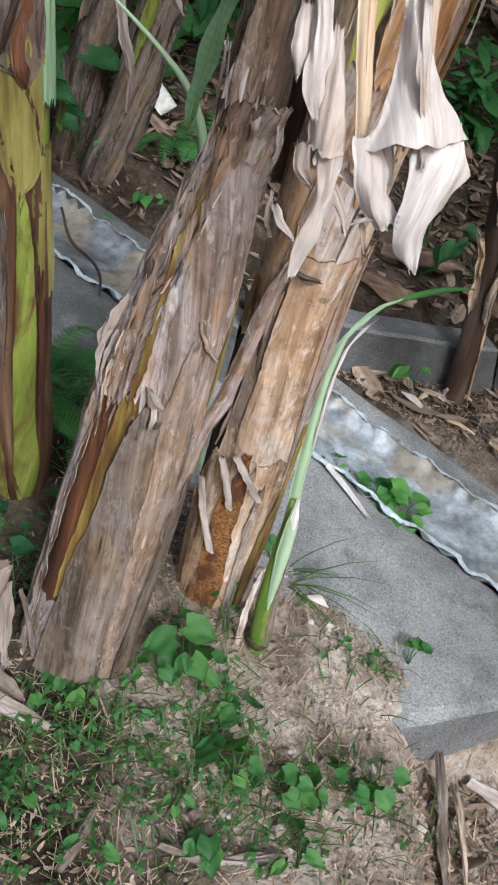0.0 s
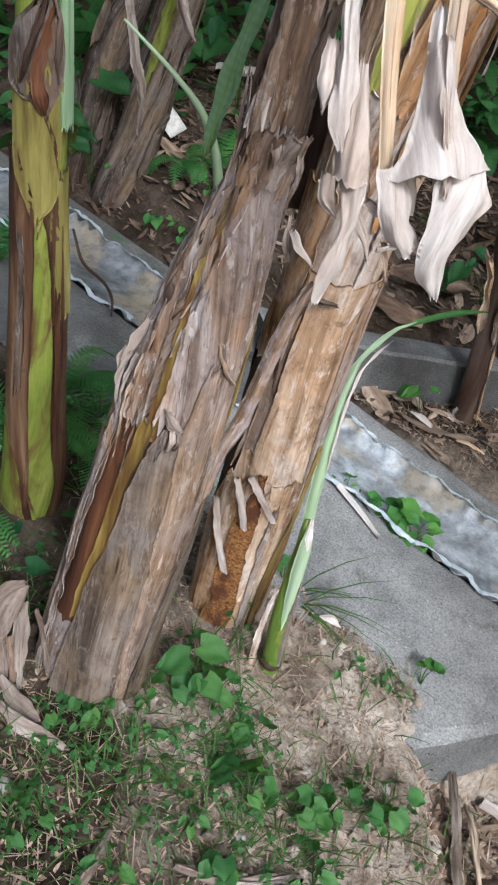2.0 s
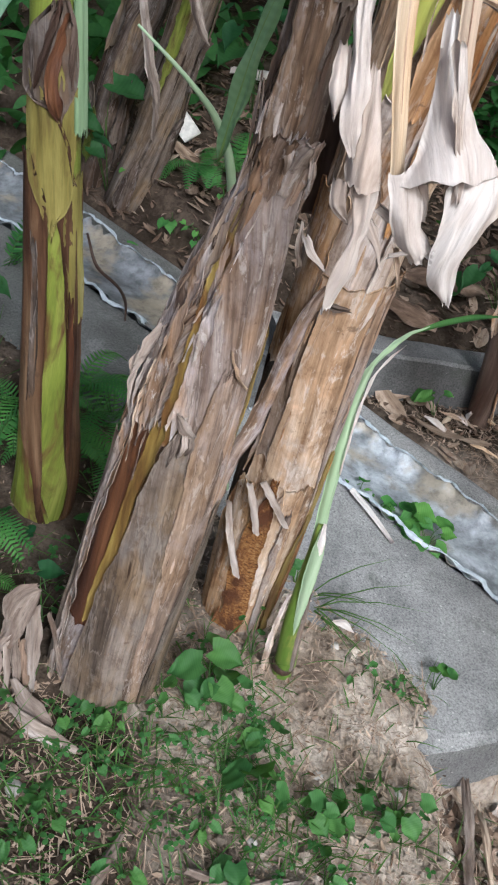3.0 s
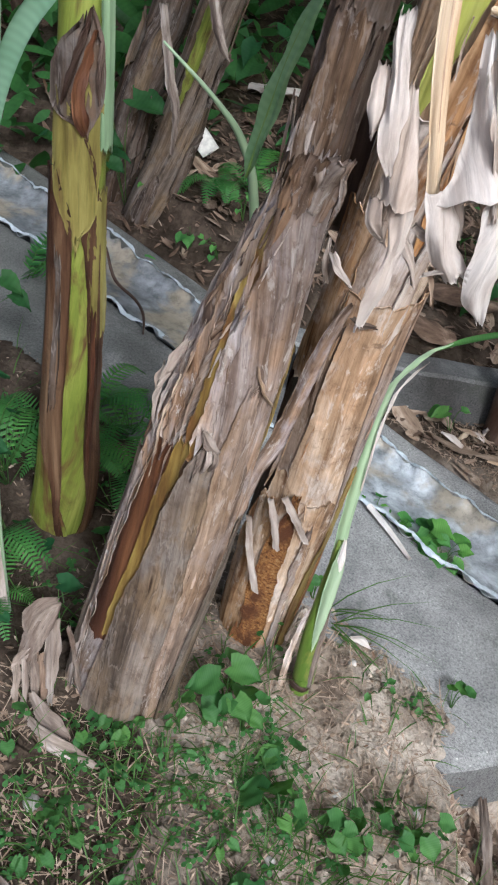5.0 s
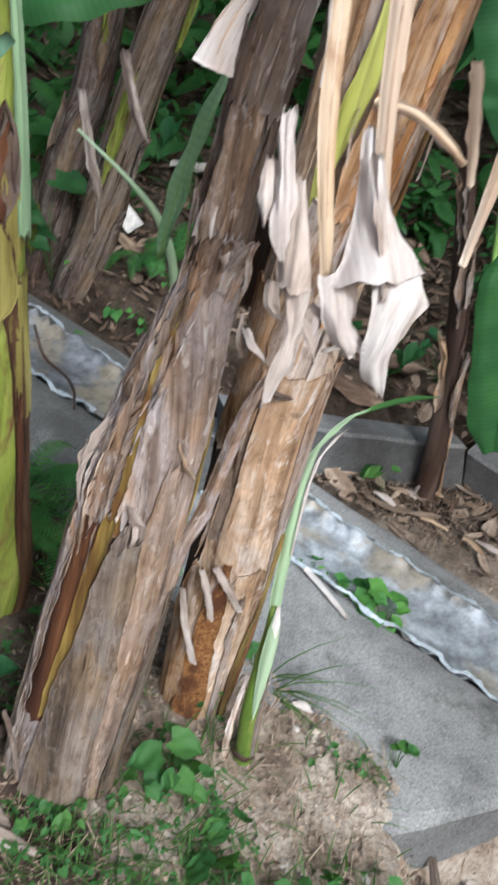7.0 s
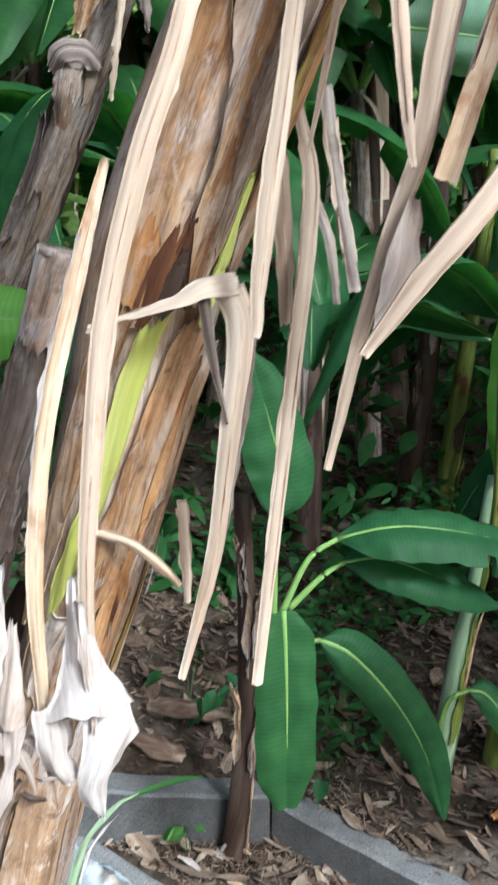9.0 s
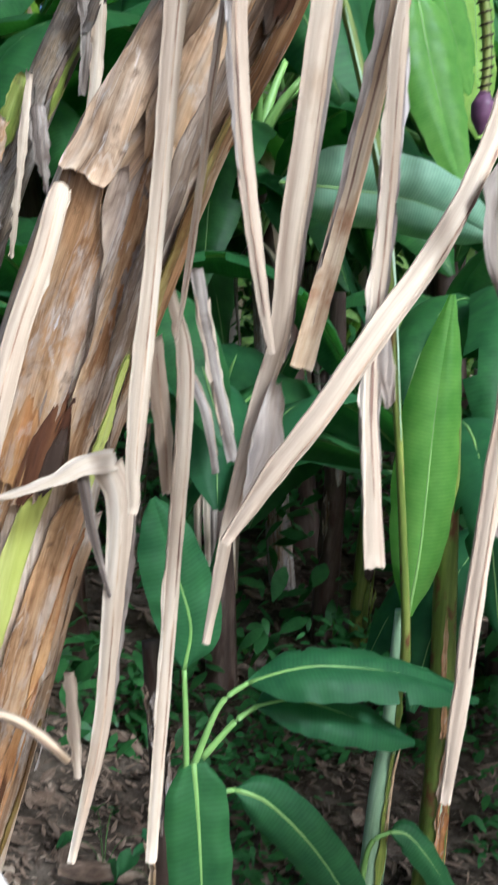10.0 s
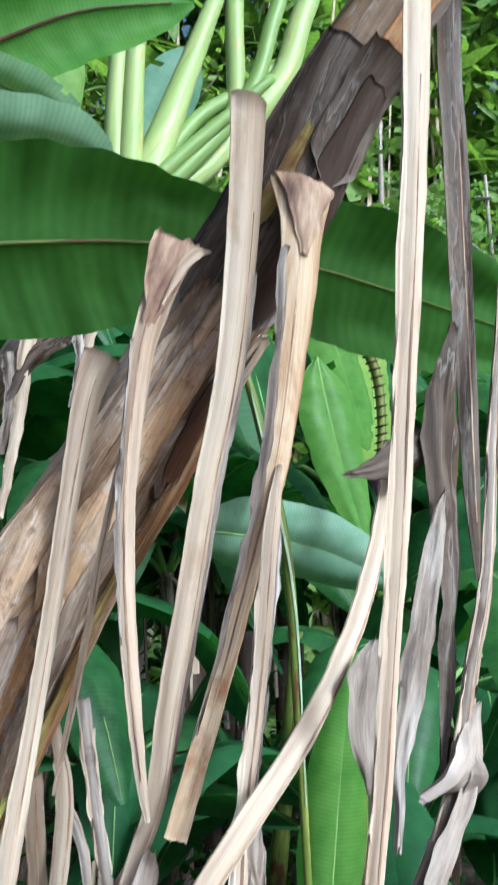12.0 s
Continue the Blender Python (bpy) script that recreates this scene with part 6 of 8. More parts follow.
dead_leaf("pale torn knot of curled sheath on the stem", [
    ([on(ONE, 1.065, -1.80, 0.016), on(ONE, 1.05, -1.66, 0.026), on(ONE, 1.03, -1.50, 0.018)], [0.010, 0.020, 0.010], HEAP, 0.10, (0, 30)),
    ([on(ONE, 1.04, -1.62, 0.020), on(ONE, 1.01, -1.60, 0.028), on(ONE, 0.975, -1.62, 0.018)], [0.010, 0.020, 0.004], DEAD_LEAF_GREY, 0.12, (0, 60)),
    ([on(ONE, 1.03, -1.74, 0.018), on(ONE, 1.00, -1.72, 0.022), on(ONE, 0.95, -1.73, 0.018)], [0.006, 0.012, 0.003], HEAP, 0.1, (0, -40)),
    ([on(ONE, 1.035, -1.54, 0.018), on(ONE, 1.01, -1.50, 0.024), on(ONE, 0.985, -1.53, 0.018)], [0.008, 0.014, 0.003], HEAP, 0.1, (0, -40)),
    ([on(ONE, 1.22, -1.35, 0.014), on(ONE, 1.17, -1.10, 0.018), on(ONE, 1.13, -0.80, 0.016)], [0.003, 0.007, 0.003], PETIOLE, 0.3, (0, 20)),
], on(ONE, 1.02, -1.65, 0.02), 15.0)
dead_leaf("dry tuft of sheath fibre caught between the stems", [
    ([on(TWO, 1.455, -2.75, 0.030), on(TWO, 1.445, -2.5, 0.034), on(TWO, 1.43, -2.25, 0.030)], [0.010, 0.014, 0.006], DEAD_LEAF_GREY, 0.4, (0, 60)),
    ([on(TWO, 1.47, -2.95, 0.030), on(TWO, 1.43, -2.8, 0.034), on(TWO, 1.39, -2.75, 0.026)], [0.006, 0.012, 0.004], DEAD_LEAF_GREY, 0.4, (0, 50)),
    ([on(TWO, 1.36, -2.05, 0.016), on(TWO, 1.365, -1.85, 0.024), on(TWO, 1.36, -1.62, 0.018)], [0.006, 0.016, 0.004], SHEATH_UMBER, 0.4, (0, 20)),
], on(TWO, 1.45, -2.6, 0.03), 17.0)
dead_leaf("dark withered leaf tip on the green stem", [
    ([on(GREEN, 1.18, -1.3, 0.014), on(GREEN, 1.22, -1.45, 0.022), on(GREEN, 1.27, -1.5, 0.020), on(GREEN, 1.32, -1.3, 0.016), on(GREEN, 1.38, -1.05, 0.022)], [0.008, 0.034, 0.028, 0.018, 0.005], BROWN_EDGE, 0.2, (0, 20)),
    ([on(GREEN, 1.24, -2.0, 0.014), on(GREEN, 1.29, -1.8, 0.018), on(GREEN, 1.36, -1.4, 0.020), on(GREEN, 1.42, -1.15, 0.022)], [0.006, 0.018, 0.012, 0.004], SHEATH_DARK, 0.3, (0, 30)),
    ([on(GREEN, 1.24, -0.9, 0.014), on(GREEN, 1.30, -0.95, 0.020), on(GREEN, 1.36, -0.9, 0.024), on(GREEN, 1.42, -1.15, 0.024)], [0.006, 0.014, 0.010, 0.004], SHEATH_DARK, 0.3, (0, -30)),
], on(GREEN, 1.25, -1.4, 0.02), 16.0)

# ---- loose strips caught on the slim stem ----
for keys in (((0.69, -2.66), (0.56, -2.30), (0.44, -1.97)), ((0.82, -2.28), (0.74, -2.06), (0.65, -1.85)), ((0.85, -2.04), (0.78, -1.68), (0.69, -1.34))):
    pts = [on(TWO, v, a, 0.026) for v, a in keys]
    ob = thing("dry_strip", "pale dry strip of sheath lying on the stem", "dry strip", pts[0], "loose strips on the stem")
    ribbon("strip", pts, [0.013, 0.018, 0.015], DEAD_LEAF_GREY, ob, hollow=0.04, thick=0.002, n=18, m=6, ragged=0.004, crumple=0.003, seed=keys[0][1] * 5, twist=(10, -15))

# ---- green sucker beside the slim stem ----
ob = thing("banana_sucker", "pale green banana sucker growing beside the old stem", "banana sucker", (0.01, 1.6, -0.28))
tube("stem", [(0.012, 1.60, -0.36), (0.022, 1.60, -0.27), (0.028, 1.60, -0.26), (0.045, 1.60, -0.12), (0.078, 1.60, 0.06), (0.10, 1.59, 0.20)], [0.025, 0.026, 0.028, 0.025, 0.018, 0.007], SUCKER, ob, n=24, m=16, ridges=0.001)
tube("base_ring", [(0.017, 1.60, -0.285), (0.021, 1.60, -0.276), (0.024, 1.60, -0.268)], [0.028, 0.030, 0.028], SHEATH_DARK, ob, n=6, m=16, ridges=0.002)
ribbon("sheath", [(0.044, 1.577, -0.14), (0.058, 1.575, -0.06), (0.078, 1.574, 0.05), (0.095, 1.572, 0.14), (0.106, 1.58, 0.205)], [0.004, 0.020, 0.032, 0.028, 0.008], STEM_PALE, ob, hollow=0.3, thick=0.003, n=34, ragged=0.002, crumple=0.001)
ribbon("dry_tip", [(0.092, 1.566, 0.10), (0.101, 1.568, 0.165), (0.108, 1.578, 0.215)], [0.003, 0.018, 0.005], DEAD_LEAF, ob, hollow=0.35, thick=0.002, ragged=0.002)
ribbon("brown_sheath", [(0.040, 1.578, -0.27), (0.055, 1.580, -0.17), (0.074, 1.584, -0.06), (0.090, 1.59, 0.02)], [0.014, 0.018, 0.012, 0.003], SHEATH_UMBER, ob, facing=(0.6, -1, 0.1), hollow=0.25, thick=0.003, ragged=0.004, n=24)
ribbon("leaf_stalk", [(0.085, 1.60, 0.10), (0.125, 1.61, 0.34), (0.155, 1.62, 0.49), (0.19, 1.62, 0.596), (0.25, 1.62, 0.662), (0.31, 1.62, 0.69)], [0.024, 0.027, 0.022, 0.013, 0.008, 0.006], STEM_PALE, ob, hollow=0.35, thick=0.003, n=48, wave=0.004, waves=9, ragged=0.002)
ribbon("margin", [(0.135, 1.595, 0.34), (0.166, 1.605, 0.49), (0.198, 1.605, 0.59), (0.25, 1.605, 0.652)], [0.003, 0.006, 0.006, 0.002], DEAD_LEAF, ob, hollow=0.2, thick=0.0012, n=30, m=5, wave=0.004, waves=14)
ribbon("leaf_tip", [(0.26, 1.62, 0.668), (0.31, 1.61, 0.695), (0.37, 1.60, 0.715), (0.42, 1.59, 0.722)], [0.004, 0.013, 0.012, 0.002], WEED, ob, facing=(0, -0.7, 1), hollow=-0.35, thick=0.0015, twist=(20, -30))
ribbon("old_sheath", [(-0.03, 1.60, -0.30), (-0.005, 1.59, -0.15), (0.035, 1.58, 0.0)], [0.018, 0.016, 0.004], SHEATH_PALE, ob, hollow=0.3, thick=0.002, ragged=0.006, crumple=0.004)

# ---- dead leaves heaped at the foot of the thick stem ----
dead_leaf("twisted dry dead leaf heaped at the stem foot", [
    ([(-0.500, 1.43, 0.165), (-0.530, 1.42, 0.160), (-0.556, 1.415, 0.130), (-0.572, 1.41, 0.090)], [0.020, 0.040, 0.046, 0.020], HEAP, 0.10, (0, 25)),
    ([(-0.510, 1.44, 0.150), (-0.540, 1.42, 0.110), (-0.566, 1.41, 0.062), (-0.588, 1.40, 0.020)], [0.030, 0.052, 0.050, 0.034], HEAP, 0.14, (0, -15)),
    ([(-0.535, 1.425, 0.085), (-0.565, 1.41, 0.050), (-0.595, 1.395, 0.022), (-0.612, 1.385, 0.008)], [0.020, 0.034, 0.032, 0.010], HEAP_PALE, 0.16, (0, 40)),
    ([(-0.515, 1.43, 0.110), (-0.524, 1.41, 0.040), (-0.536, 1.39, -0.030), (-0.540, 1.37, -0.110)], [0.020, 0.036, 0.030, 0.012], HEAP, 0.18, (10, -35)),
    ([(-0.600, 1.39, 0.020), (-0.606, 1.375, -0.030), (-0.612, 1.35, -0.080), (-0.606, 1.33, -0.105)], [0.014, 0.016, 0.014, 0.016], HEAP_PALE, 0.20, (0, 30)),
    ([(-0.585, 1.40, 0.025), (-0.588, 1.38, -0.030), (-0.592, 1.35, -0.085)], [0.016, 0.020, 0.012], PETIOLE_DARK, 0.22, (0, -30)),
    ([(-0.568, 1.41, 0.030), (-0.570, 1.39, -0.030), (-0.572, 1.35, -0.095)], [0.018, 0.022, 0.014], HEAP, 0.22, (0, 50)),
    ([(-0.552, 1.41, 0.030), (-0.552, 1.39, -0.030), (-0.556, 1.36, -0.100)], [0.016, 0.024, 0.014], LITTER_BROWN, 0.2, (0, -50)),
    ([(-0.600, 1.345, -0.090), (-0.566, 1.30, -0.092), (-0.510, 1.265, -0.100), (-0.455, 1.245, -0.122), (-0.425, 1.24, -0.140)], [0.026, 0.058, 0.052, 0.040, 0.024], HEAP_PALE, 0.10, (0, 12)),
    ([(-0.572, 1.36, -0.045), (-0.546, 1.33, -0.070), (-0.510, 1.30, -0.085), (-0.480, 1.285, -0.105)], [0.016, 0.042, 0.036, 0.008], HEAP, 0.12, (0, 25)),
    ([(-0.485, 1.43, 0.090), (-0.480, 1.415, 0.010), (-0.480, 1.40, -0.080)], [0.008, 0.016, 0.006], HEAP, 0.2, (0, 20)),
], (-0.56, 1.36, -0.08), 20.0)


# ---- background stems ----
def leaning_stem(name, points, radii, mat, label, seed, group, sheaths=10, mats=(U_, U_, D_, STEM_OLIVE, SHEATH_FOOT), category="banana plant"):
    st = Stem(points, radii, 24)
    ob = thing(name, label, category, points[0], group)
    tube("stem", st.path[::2] + [st.path[-1]], st.rs[::2] + [st.rs[-1]], mat, ob, n=30, m=18, ridges=0.004, seed=seed)
    rng = random.Random(seed)
    total = st.lengths[-1]
    for k in range(sheaths):
        v0 = rng.uniform(0, 0.8) * total
        sheath("sheath", st.path, st.rs, st.lengths, v0, min(total * 0.98, v0 + rng.uniform(0.2, 0.6)), rng.uniform(-3, -0.1), rng.uniform(0.2, 0.9), 0.006, rng.choice(mats), ob, seed=k + seed, peel=rng.choice((0, 0.01, 0.03)), taper=0.8, n=16, m=7)
    return ob


BG = "dead-sheathed banana plants behind the drain"
# Dark sheath materials stand in for the shade on the first two stems.
leaning_stem("banana_plant", [(-0.66, 3.99, -0.10), (-0.507, 3.98, 0.215), (-0.41, 3.97, 0.475), (-0.322, 3.94, 0.70), (-0.25, 3.90, 0.88), (-0.07, 3.80, 1.27), (0.13, 3.73, 1.70), (0.29, 3.7, 2.08), (0.43, 3.7, 2.42), (0.60, 3.68, 2.85), (0.90, 3.64, 3.45), (1.21, 3.6, 4.05)], [0.10, 0.092, 0.086, 0.084, 0.083, 0.08, 0.08, 0.078, 0.076, 0.074, 0.07, 0.07], SHEATH_FOOT, "leaning banana plant in grey dead sheaths", 31, BG, 22)
leaning_stem("banana_plant", [(-0.80, 4.13, -0.05), (-0.66, 4.12, 0.38), (-0.545, 4.10, 0.645), (-0.46, 4.08, 0.84), (-0.30, 4.0, 1.45), (-0.20, 4.0, 2.1)], [0.095, 0.09, 0.085, 0.08, 0.075, 0.06], SHEATH_UMBER, "leaning banana plant in grey dead sheaths", 37, BG, 14)
leaning_stem("banana_plant", [(0.80, 3.1, -0.62), (0.826, 3.1, -0.40), (0.85, 3.1, -0.1), (0.86, 3.1, 0.25), (0.835, 3.1, 0.85)], [0.05, 0.042, 0.038, 0.034, 0.028], SHEATH_DARK, "slender brown withered banana plant", 41, BG, 8, (G_, D_, T_))
leaning_stem("banana_plant", [(1.70, 3.32, -0.80), (1.76, 3.3, -0.35), (1.812, 3.3, 0.067), (1.856, 3.3, 0.308), (1.906, 3.3, 0.80)], [0.052, 0.048, 0.042, 0.036, 0.024], STEM_PALE, "pale green young banana plant", 43, BG, 5, (STEM_PALE, STEM_GREEN, T_))
leaning_stem("banana_plant", [(1.97, 3.33, -0.82), (2.02, 3.3, -0.4), (2.081, 3.3, 0.158), (2.11, 3.3, 0.885), (2.13, 3.3, 1.6)], [0.065, 0.062, 0.055, 0.05, 0.04], STEM_GREEN, "young banana plant with brown sheath edges", 47, BG, 6, (STEM_PALE, O_, T_))
leaning_stem("banana_plant", [(2.46, 5.5, -0.2), (2.50, 5.5, 0.3), (2.56, 5.5, 0.9), (2.6, 5.5, 2.2)], [0.085, 0.08, 0.07, 0.05], SHEATH_DARK, "brown banana plant in the shade", 53, BG, 8, (D_, O_, G_))
leaning_stem("banana_plant", [(2.66, 5.4, -0.2), (2.70, 5.4, 0.3), (2.77, 5.4, 0.9), (2.9, 5.4, 2.2)], [0.06, 0.06, 0.055, 0.04], STEM_GREEN, "green banana plant in the shade", 59, BG, 5, (D_, STEM_GREEN))
ob = thing("leaf_stalk", "tall bent green leaf stalk of a young banana", "leaf stalk", (1.85, 3.2, 0.75))
tube("stalk", [(1.88, 3.22, 0.55), (1.85, 3.15, 0.80), (1.83, 3.15, 1.313), (1.80, 3.15, 1.85), (1.775, 3.15, 2.28), (1.725, 3.15, 2.60), (1.60, 3.15, 3.08), (1.45, 3.15, 3.4)], [0.024, 0.018, 0.015, 0.018, 0.022, 0.022, 0.018, 0.015], STEM_GREEN, ob, n=40, m=10)
ribbon("margin", [(1.82, 3.128, 1.5), (1.785, 3.125, 2.2), (1.70, 3.125, 2.65), (1.60, 3.128, 3.05)], [0.004, 0.010, 0.010, 0.006], STEM_PALE, ob, n=20, m=4)

ob = bpy.data.objects["banana_plant.002"]
for pts, radii in (([(1.16, 3.6, 3.95), (1.148, 3.6, 4.45), (1.168, 3.6, 4.98)], [0.055, 0.045, 0.038]), ([(1.214, 3.58, 3.95), (1.22, 3.57, 4.45), (1.234, 3.57, 4.98)], [0.065, 0.05, 0.038]), ([(1.27, 3.6, 3.98), (1.40, 3.6, 4.42), (1.60, 3.6, 5.05)], [0.10, 0.068, 0.044]), ([(1.30, 3.64, 3.95), (1.70, 3.62, 4.40), (1.73, 3.62, 5.13)], [0.05, 0.048, 0.046]),
                   ([(1.32, 3.56, 3.98), (1.76, 3.55, 4.58), (1.909, 3.55, 5.07)], [0.04, 0.04, 0.04]), ([(1.34, 3.66, 4.0), (1.92, 3.62, 4.68), (2.099, 3.62, 5.18)], [0.06, 0.066, 0.06]), ([(1.25, 3.55, 4.0), (1.462, 3.53, 4.243), (1.66, 3.5, 4.46)], [0.04, 0.035, 0.03]), ([(1.28, 3.6, 4.02), (1.519, 3.62, 4.44), (1.75, 3.64, 4.67)], [0.04, 0.039, 0.034])):
    pts = pts + [tuple(2 * q - p for p, q in zip(pts[1], pts[2]))]
    radii = radii + [radii[-1] * 0.8]
    tube("leaf_stalk", pts, radii, STALK_GREEN if radii[0] < 0.045 else STALK_PALE, ob, n=18, m=12)

for pts, wd, mat in (([(0.82, 3.44, 3.42), (0.79, 3.45, 3.19), (0.785, 3.50, 2.98), (0.77, 3.55, 2.78), (0.74, 3.58, 2.55)], [0.07, 0.06, 0.05, 0.045, 0.03], PETIOLE), ([(0.93, 3.55, 3.34), (0.97, 3.40, 3.29), (0.90, 3.40, 3.24), (0.80, 3.45, 3.14), (0.74, 3.50, 3.0)], [0.06, 0.09, 0.08, 0.06, 0.04], SHEATH_UMBER),
                     ([(0.965, 3.37, 3.28), (0.985, 3.37, 3.15), (0.965, 3.42, 2.98)], [0.05, 0.04, 0.02], PETIOLE_DARK), ([(1.02, 3.40, 3.45), (1.03, 3.40, 3.3), (1.0, 3.42, 3.15)], [0.05, 0.05, 0.03], PETIOLE), ([(0.72, 3.48, 3.19), (0.75, 3.5, 3.02), (0.73, 3.56, 2.8)], [0.05, 0.06, 0.03], PETIOLE_DARK)):
    ribbon("dead_leaf", pts, wd, mat, ob, hollow=0.3, thick=0.003, n=24, m=7, crumple=0.01, ragged=0.008, crease=0.02, seed=wd[0] * 90 + pts[0][0])

for pts, wd, mat in (([(-0.470, 3.72, 0.87), (-0.457, 3.71, 0.604), (-0.446, 3.73, 0.483), (-0.479, 3.78, 0.293)], [0.030, 0.040, 0.034, 0.012], PETIOLE_DARK), ([(-0.290, 3.62, 1.02), (-0.265, 3.62, 0.787), (-0.235, 3.64, 0.690)], [0.040, 0.036, 0.008], PETIOLE_DARK), ([(-0.27, 3.70, 0.93), (-0.359, 3.74, 0.685), (-0.449, 3.80, 0.471)], [0.03, 0.05, 0.01], STEM_OLIVE),
                     ([(0.253, 3.61, 2.300), (0.293, 3.57, 2.349), (0.363, 3.57, 2.351), (0.412, 3.60, 2.310)], [0.05, 0.11, 0.10, 0.03], PETIOLE_DARK), ([(0.315, 3.59, 2.335), (0.296, 3.59, 2.226), (0.275, 3.64, 2.10)], [0.09, 0.10, 0.04], SHEATH_GREY), ([(0.535, 3.50, 2.85), (0.500, 3.50, 2.583), (0.475, 3.52, 2.395), (0.450, 3.55, 2.203)], [0.028, 0.034, 0.026, 0.018], PETIOLE),
                     ([(0.560, 3.52, 2.74), (0.566, 3.50, 2.60), (0.584, 3.52, 2.430)], [0.06, 0.07, 0.012], PETIOLE_DARK), ([(0.52, 3.57, 2.86), (0.455, 3.585, 2.673), (0.42, 3.60, 2.58)], [0.05, 0.08, 0.02], STEM_OLIVE), ([(0.440, 3.56, 2.70), (0.392, 3.585, 2.574), (0.345, 3.63, 2.430)], [0.05, 0.10, 0.03], SHEATH_TAN)):
    ribbon("dead_sheath", pts, wd, mat, ob, hollow=0.3, thick=0.003, n=24, m=7, crumple=0.008, ragged=0.010, crease=0.008, seed=wd[0] * 90 + pts[0][0])

# ---- other pieces near the stems ----
leaf_thing([(-0.10, 1.52, 1.05), (-0.068, 1.50, 1.15), (-0.02, 1.48, 1.28), (0.05, 1.46, 1.40)], [w * 0.032 for w in W], LEAF_PALE, "narrow green leaf standing behind the thick stem", facing=(-0.6, -1, 0.2), seed=21, rib_size=0.003)
ob = thing("leaf_stalk", "thin pale green arching leaf stalk", "leaf stalk", (-0.11, 2.2, 0.7))
tube("stalk", [(-0.30, 2.2, 1.10), (-0.192, 2.2, 0.977), (-0.129, 2.2, 0.874), (-0.105, 2.2, 0.72), (-0.12, 2.2, 0.3), (-0.15, 2.25, -0.3)], [0.003, 0.006, 0.010, 0.012, 0.012, 0.012], STEM_PALE, ob, n=30, m=8)
ob = thing("banana_sucker", "slender pale green banana sucker with an arching leaf", "banana sucker", (-0.68, 1.6, 0.0))
tube("stem", [(-0.70, 1.61, -0.12), (-0.66, 1.6, 0.295), (-0.575, 1.6, 0.835), (-0.49, 1.6, 1.316), (-0.45, 1.6, 1.6)], [0.020, 0.017, 0.014, 0.012, 0.01], STEM_PALE, ob, n=24, m=10)
ribbon("leaf", [(-0.575, 1.6, 0.9), (-0.53, 1.59, 1.10), (-0.47, 1.58, 1.235), (-0.40, 1.57, 1.32), (-0.30, 1.55, 1.40)], [0.014, 0.03, 0.036, 0.036, 0.02], LEAF_PALE, ob, facing=(0.3, -1, 0.3), hollow=-0.2, thick=0.0015)
ribbon("dry_sheath", [(-0.685, 1.58, 0.0), (-0.675, 1.578, 0.10), (-0.66, 1.578, 0.19)], [0.035, 0.03, 0.008], DEAD_LEAF_GREY, ob, hollow=0.4, thick=0.002)
ob = thing("board", "small weathered white board lying on the bank", "board", (-0.40, 4.22, 0.16))
ribbon("panel", [(-0.436, 4.26, 0.265), (-0.392, 4.22, 0.215), (-0.348, 4.18, 0.165)], [0.085, 0.09, 0.085], PAPER, ob, facing=(0.3, -1, 0.6), hollow=0.02, thick=0.012, n=8, m=5)

ob = thing("dried_strand", "thin dark red-brown dried strand over the drain edge", "dried strand", (-0.68, 3.3, 0.02))
tube("strand", [(-0.71, 3.42, 0.06), (-0.66, 3.27, 0.0), (-0.57, 3.16, -0.03), (-0.53, 3.06, -0.04), (-0.52, 2.96, -0.06)], [0.005, 0.007, 0.006, 0.006, 0.003], SHEATH_DARK, ob, n=24, m=7)

# ---- fruit stalk and flower bud far behind ----
ob = thing("banana_bunch", "hanging banana bunch stalk with green fruit and a purple bud", "banana bunch", (2.66, 4.0, 3.5))
RACH = [(2.40, 4.05, 3.95), (2.50, 4.02, 3.80), (2.62, 4.0, 3.64), (2.70, 4.0, 3.46), (2.72, 4.0, 3.2), (2.70, 4.0, 3.0)]
tube("fruit_stalk", RACH, [0.030, 0.030, 0.028, 0.026, 0.024, 0.022], STEM_GREEN, ob, n=30, m=8)
for k, q in enumerate(spline(RACH[2:], 16)):
    tube("scar", [q + Vector((-0.002, 0, 0.005)), q + Vector((0, 0, -0.002))], [0.038, 0.028], SHEATH_DARK, ob, n=2, m=10)
tube("flower_bud", [(2.705, 4.0, 3.05), (2.70, 4.0, 2.99), (2.69, 4.0, 2.92), (2.68, 4.0, 2.85)], [0.024, 0.058, 0.050, 0.008], BUD, ob, n=14, m=12)
rng = random.Random(77)
for k in range(14):
    c = Vector((2.47 + rng.uniform(-0.06, 0.06), 4.0 + rng.uniform(-0.05, 0.05), 3.82 + rng.uniform(-0.12, 0.1)))
    d = Vector((rng.uniform(-0.10, 0.10), rng.uniform(-0.08, 0.02), 0.0))
    tube("banana", [c, c + d * 0.5 + Vector((0, 0, -0.03)), c + d + Vector((0, 0, 0.02)), c + d * 1.15 + Vector((0, 0, 0.06))], [0.010, 0.018, 0.018, 0.006], FRUIT, ob, n=10, m=7)


# ---- loose ground cover ----
def free_ground(x, y):
    a = across(x, y)
    edge = 1.56 if along(x, y) < -0.66 else max(1.37, 1.37 + (along(x, y) + 0.61) * 2.1)
    return not (edge < a < 2.56 and y < 6)


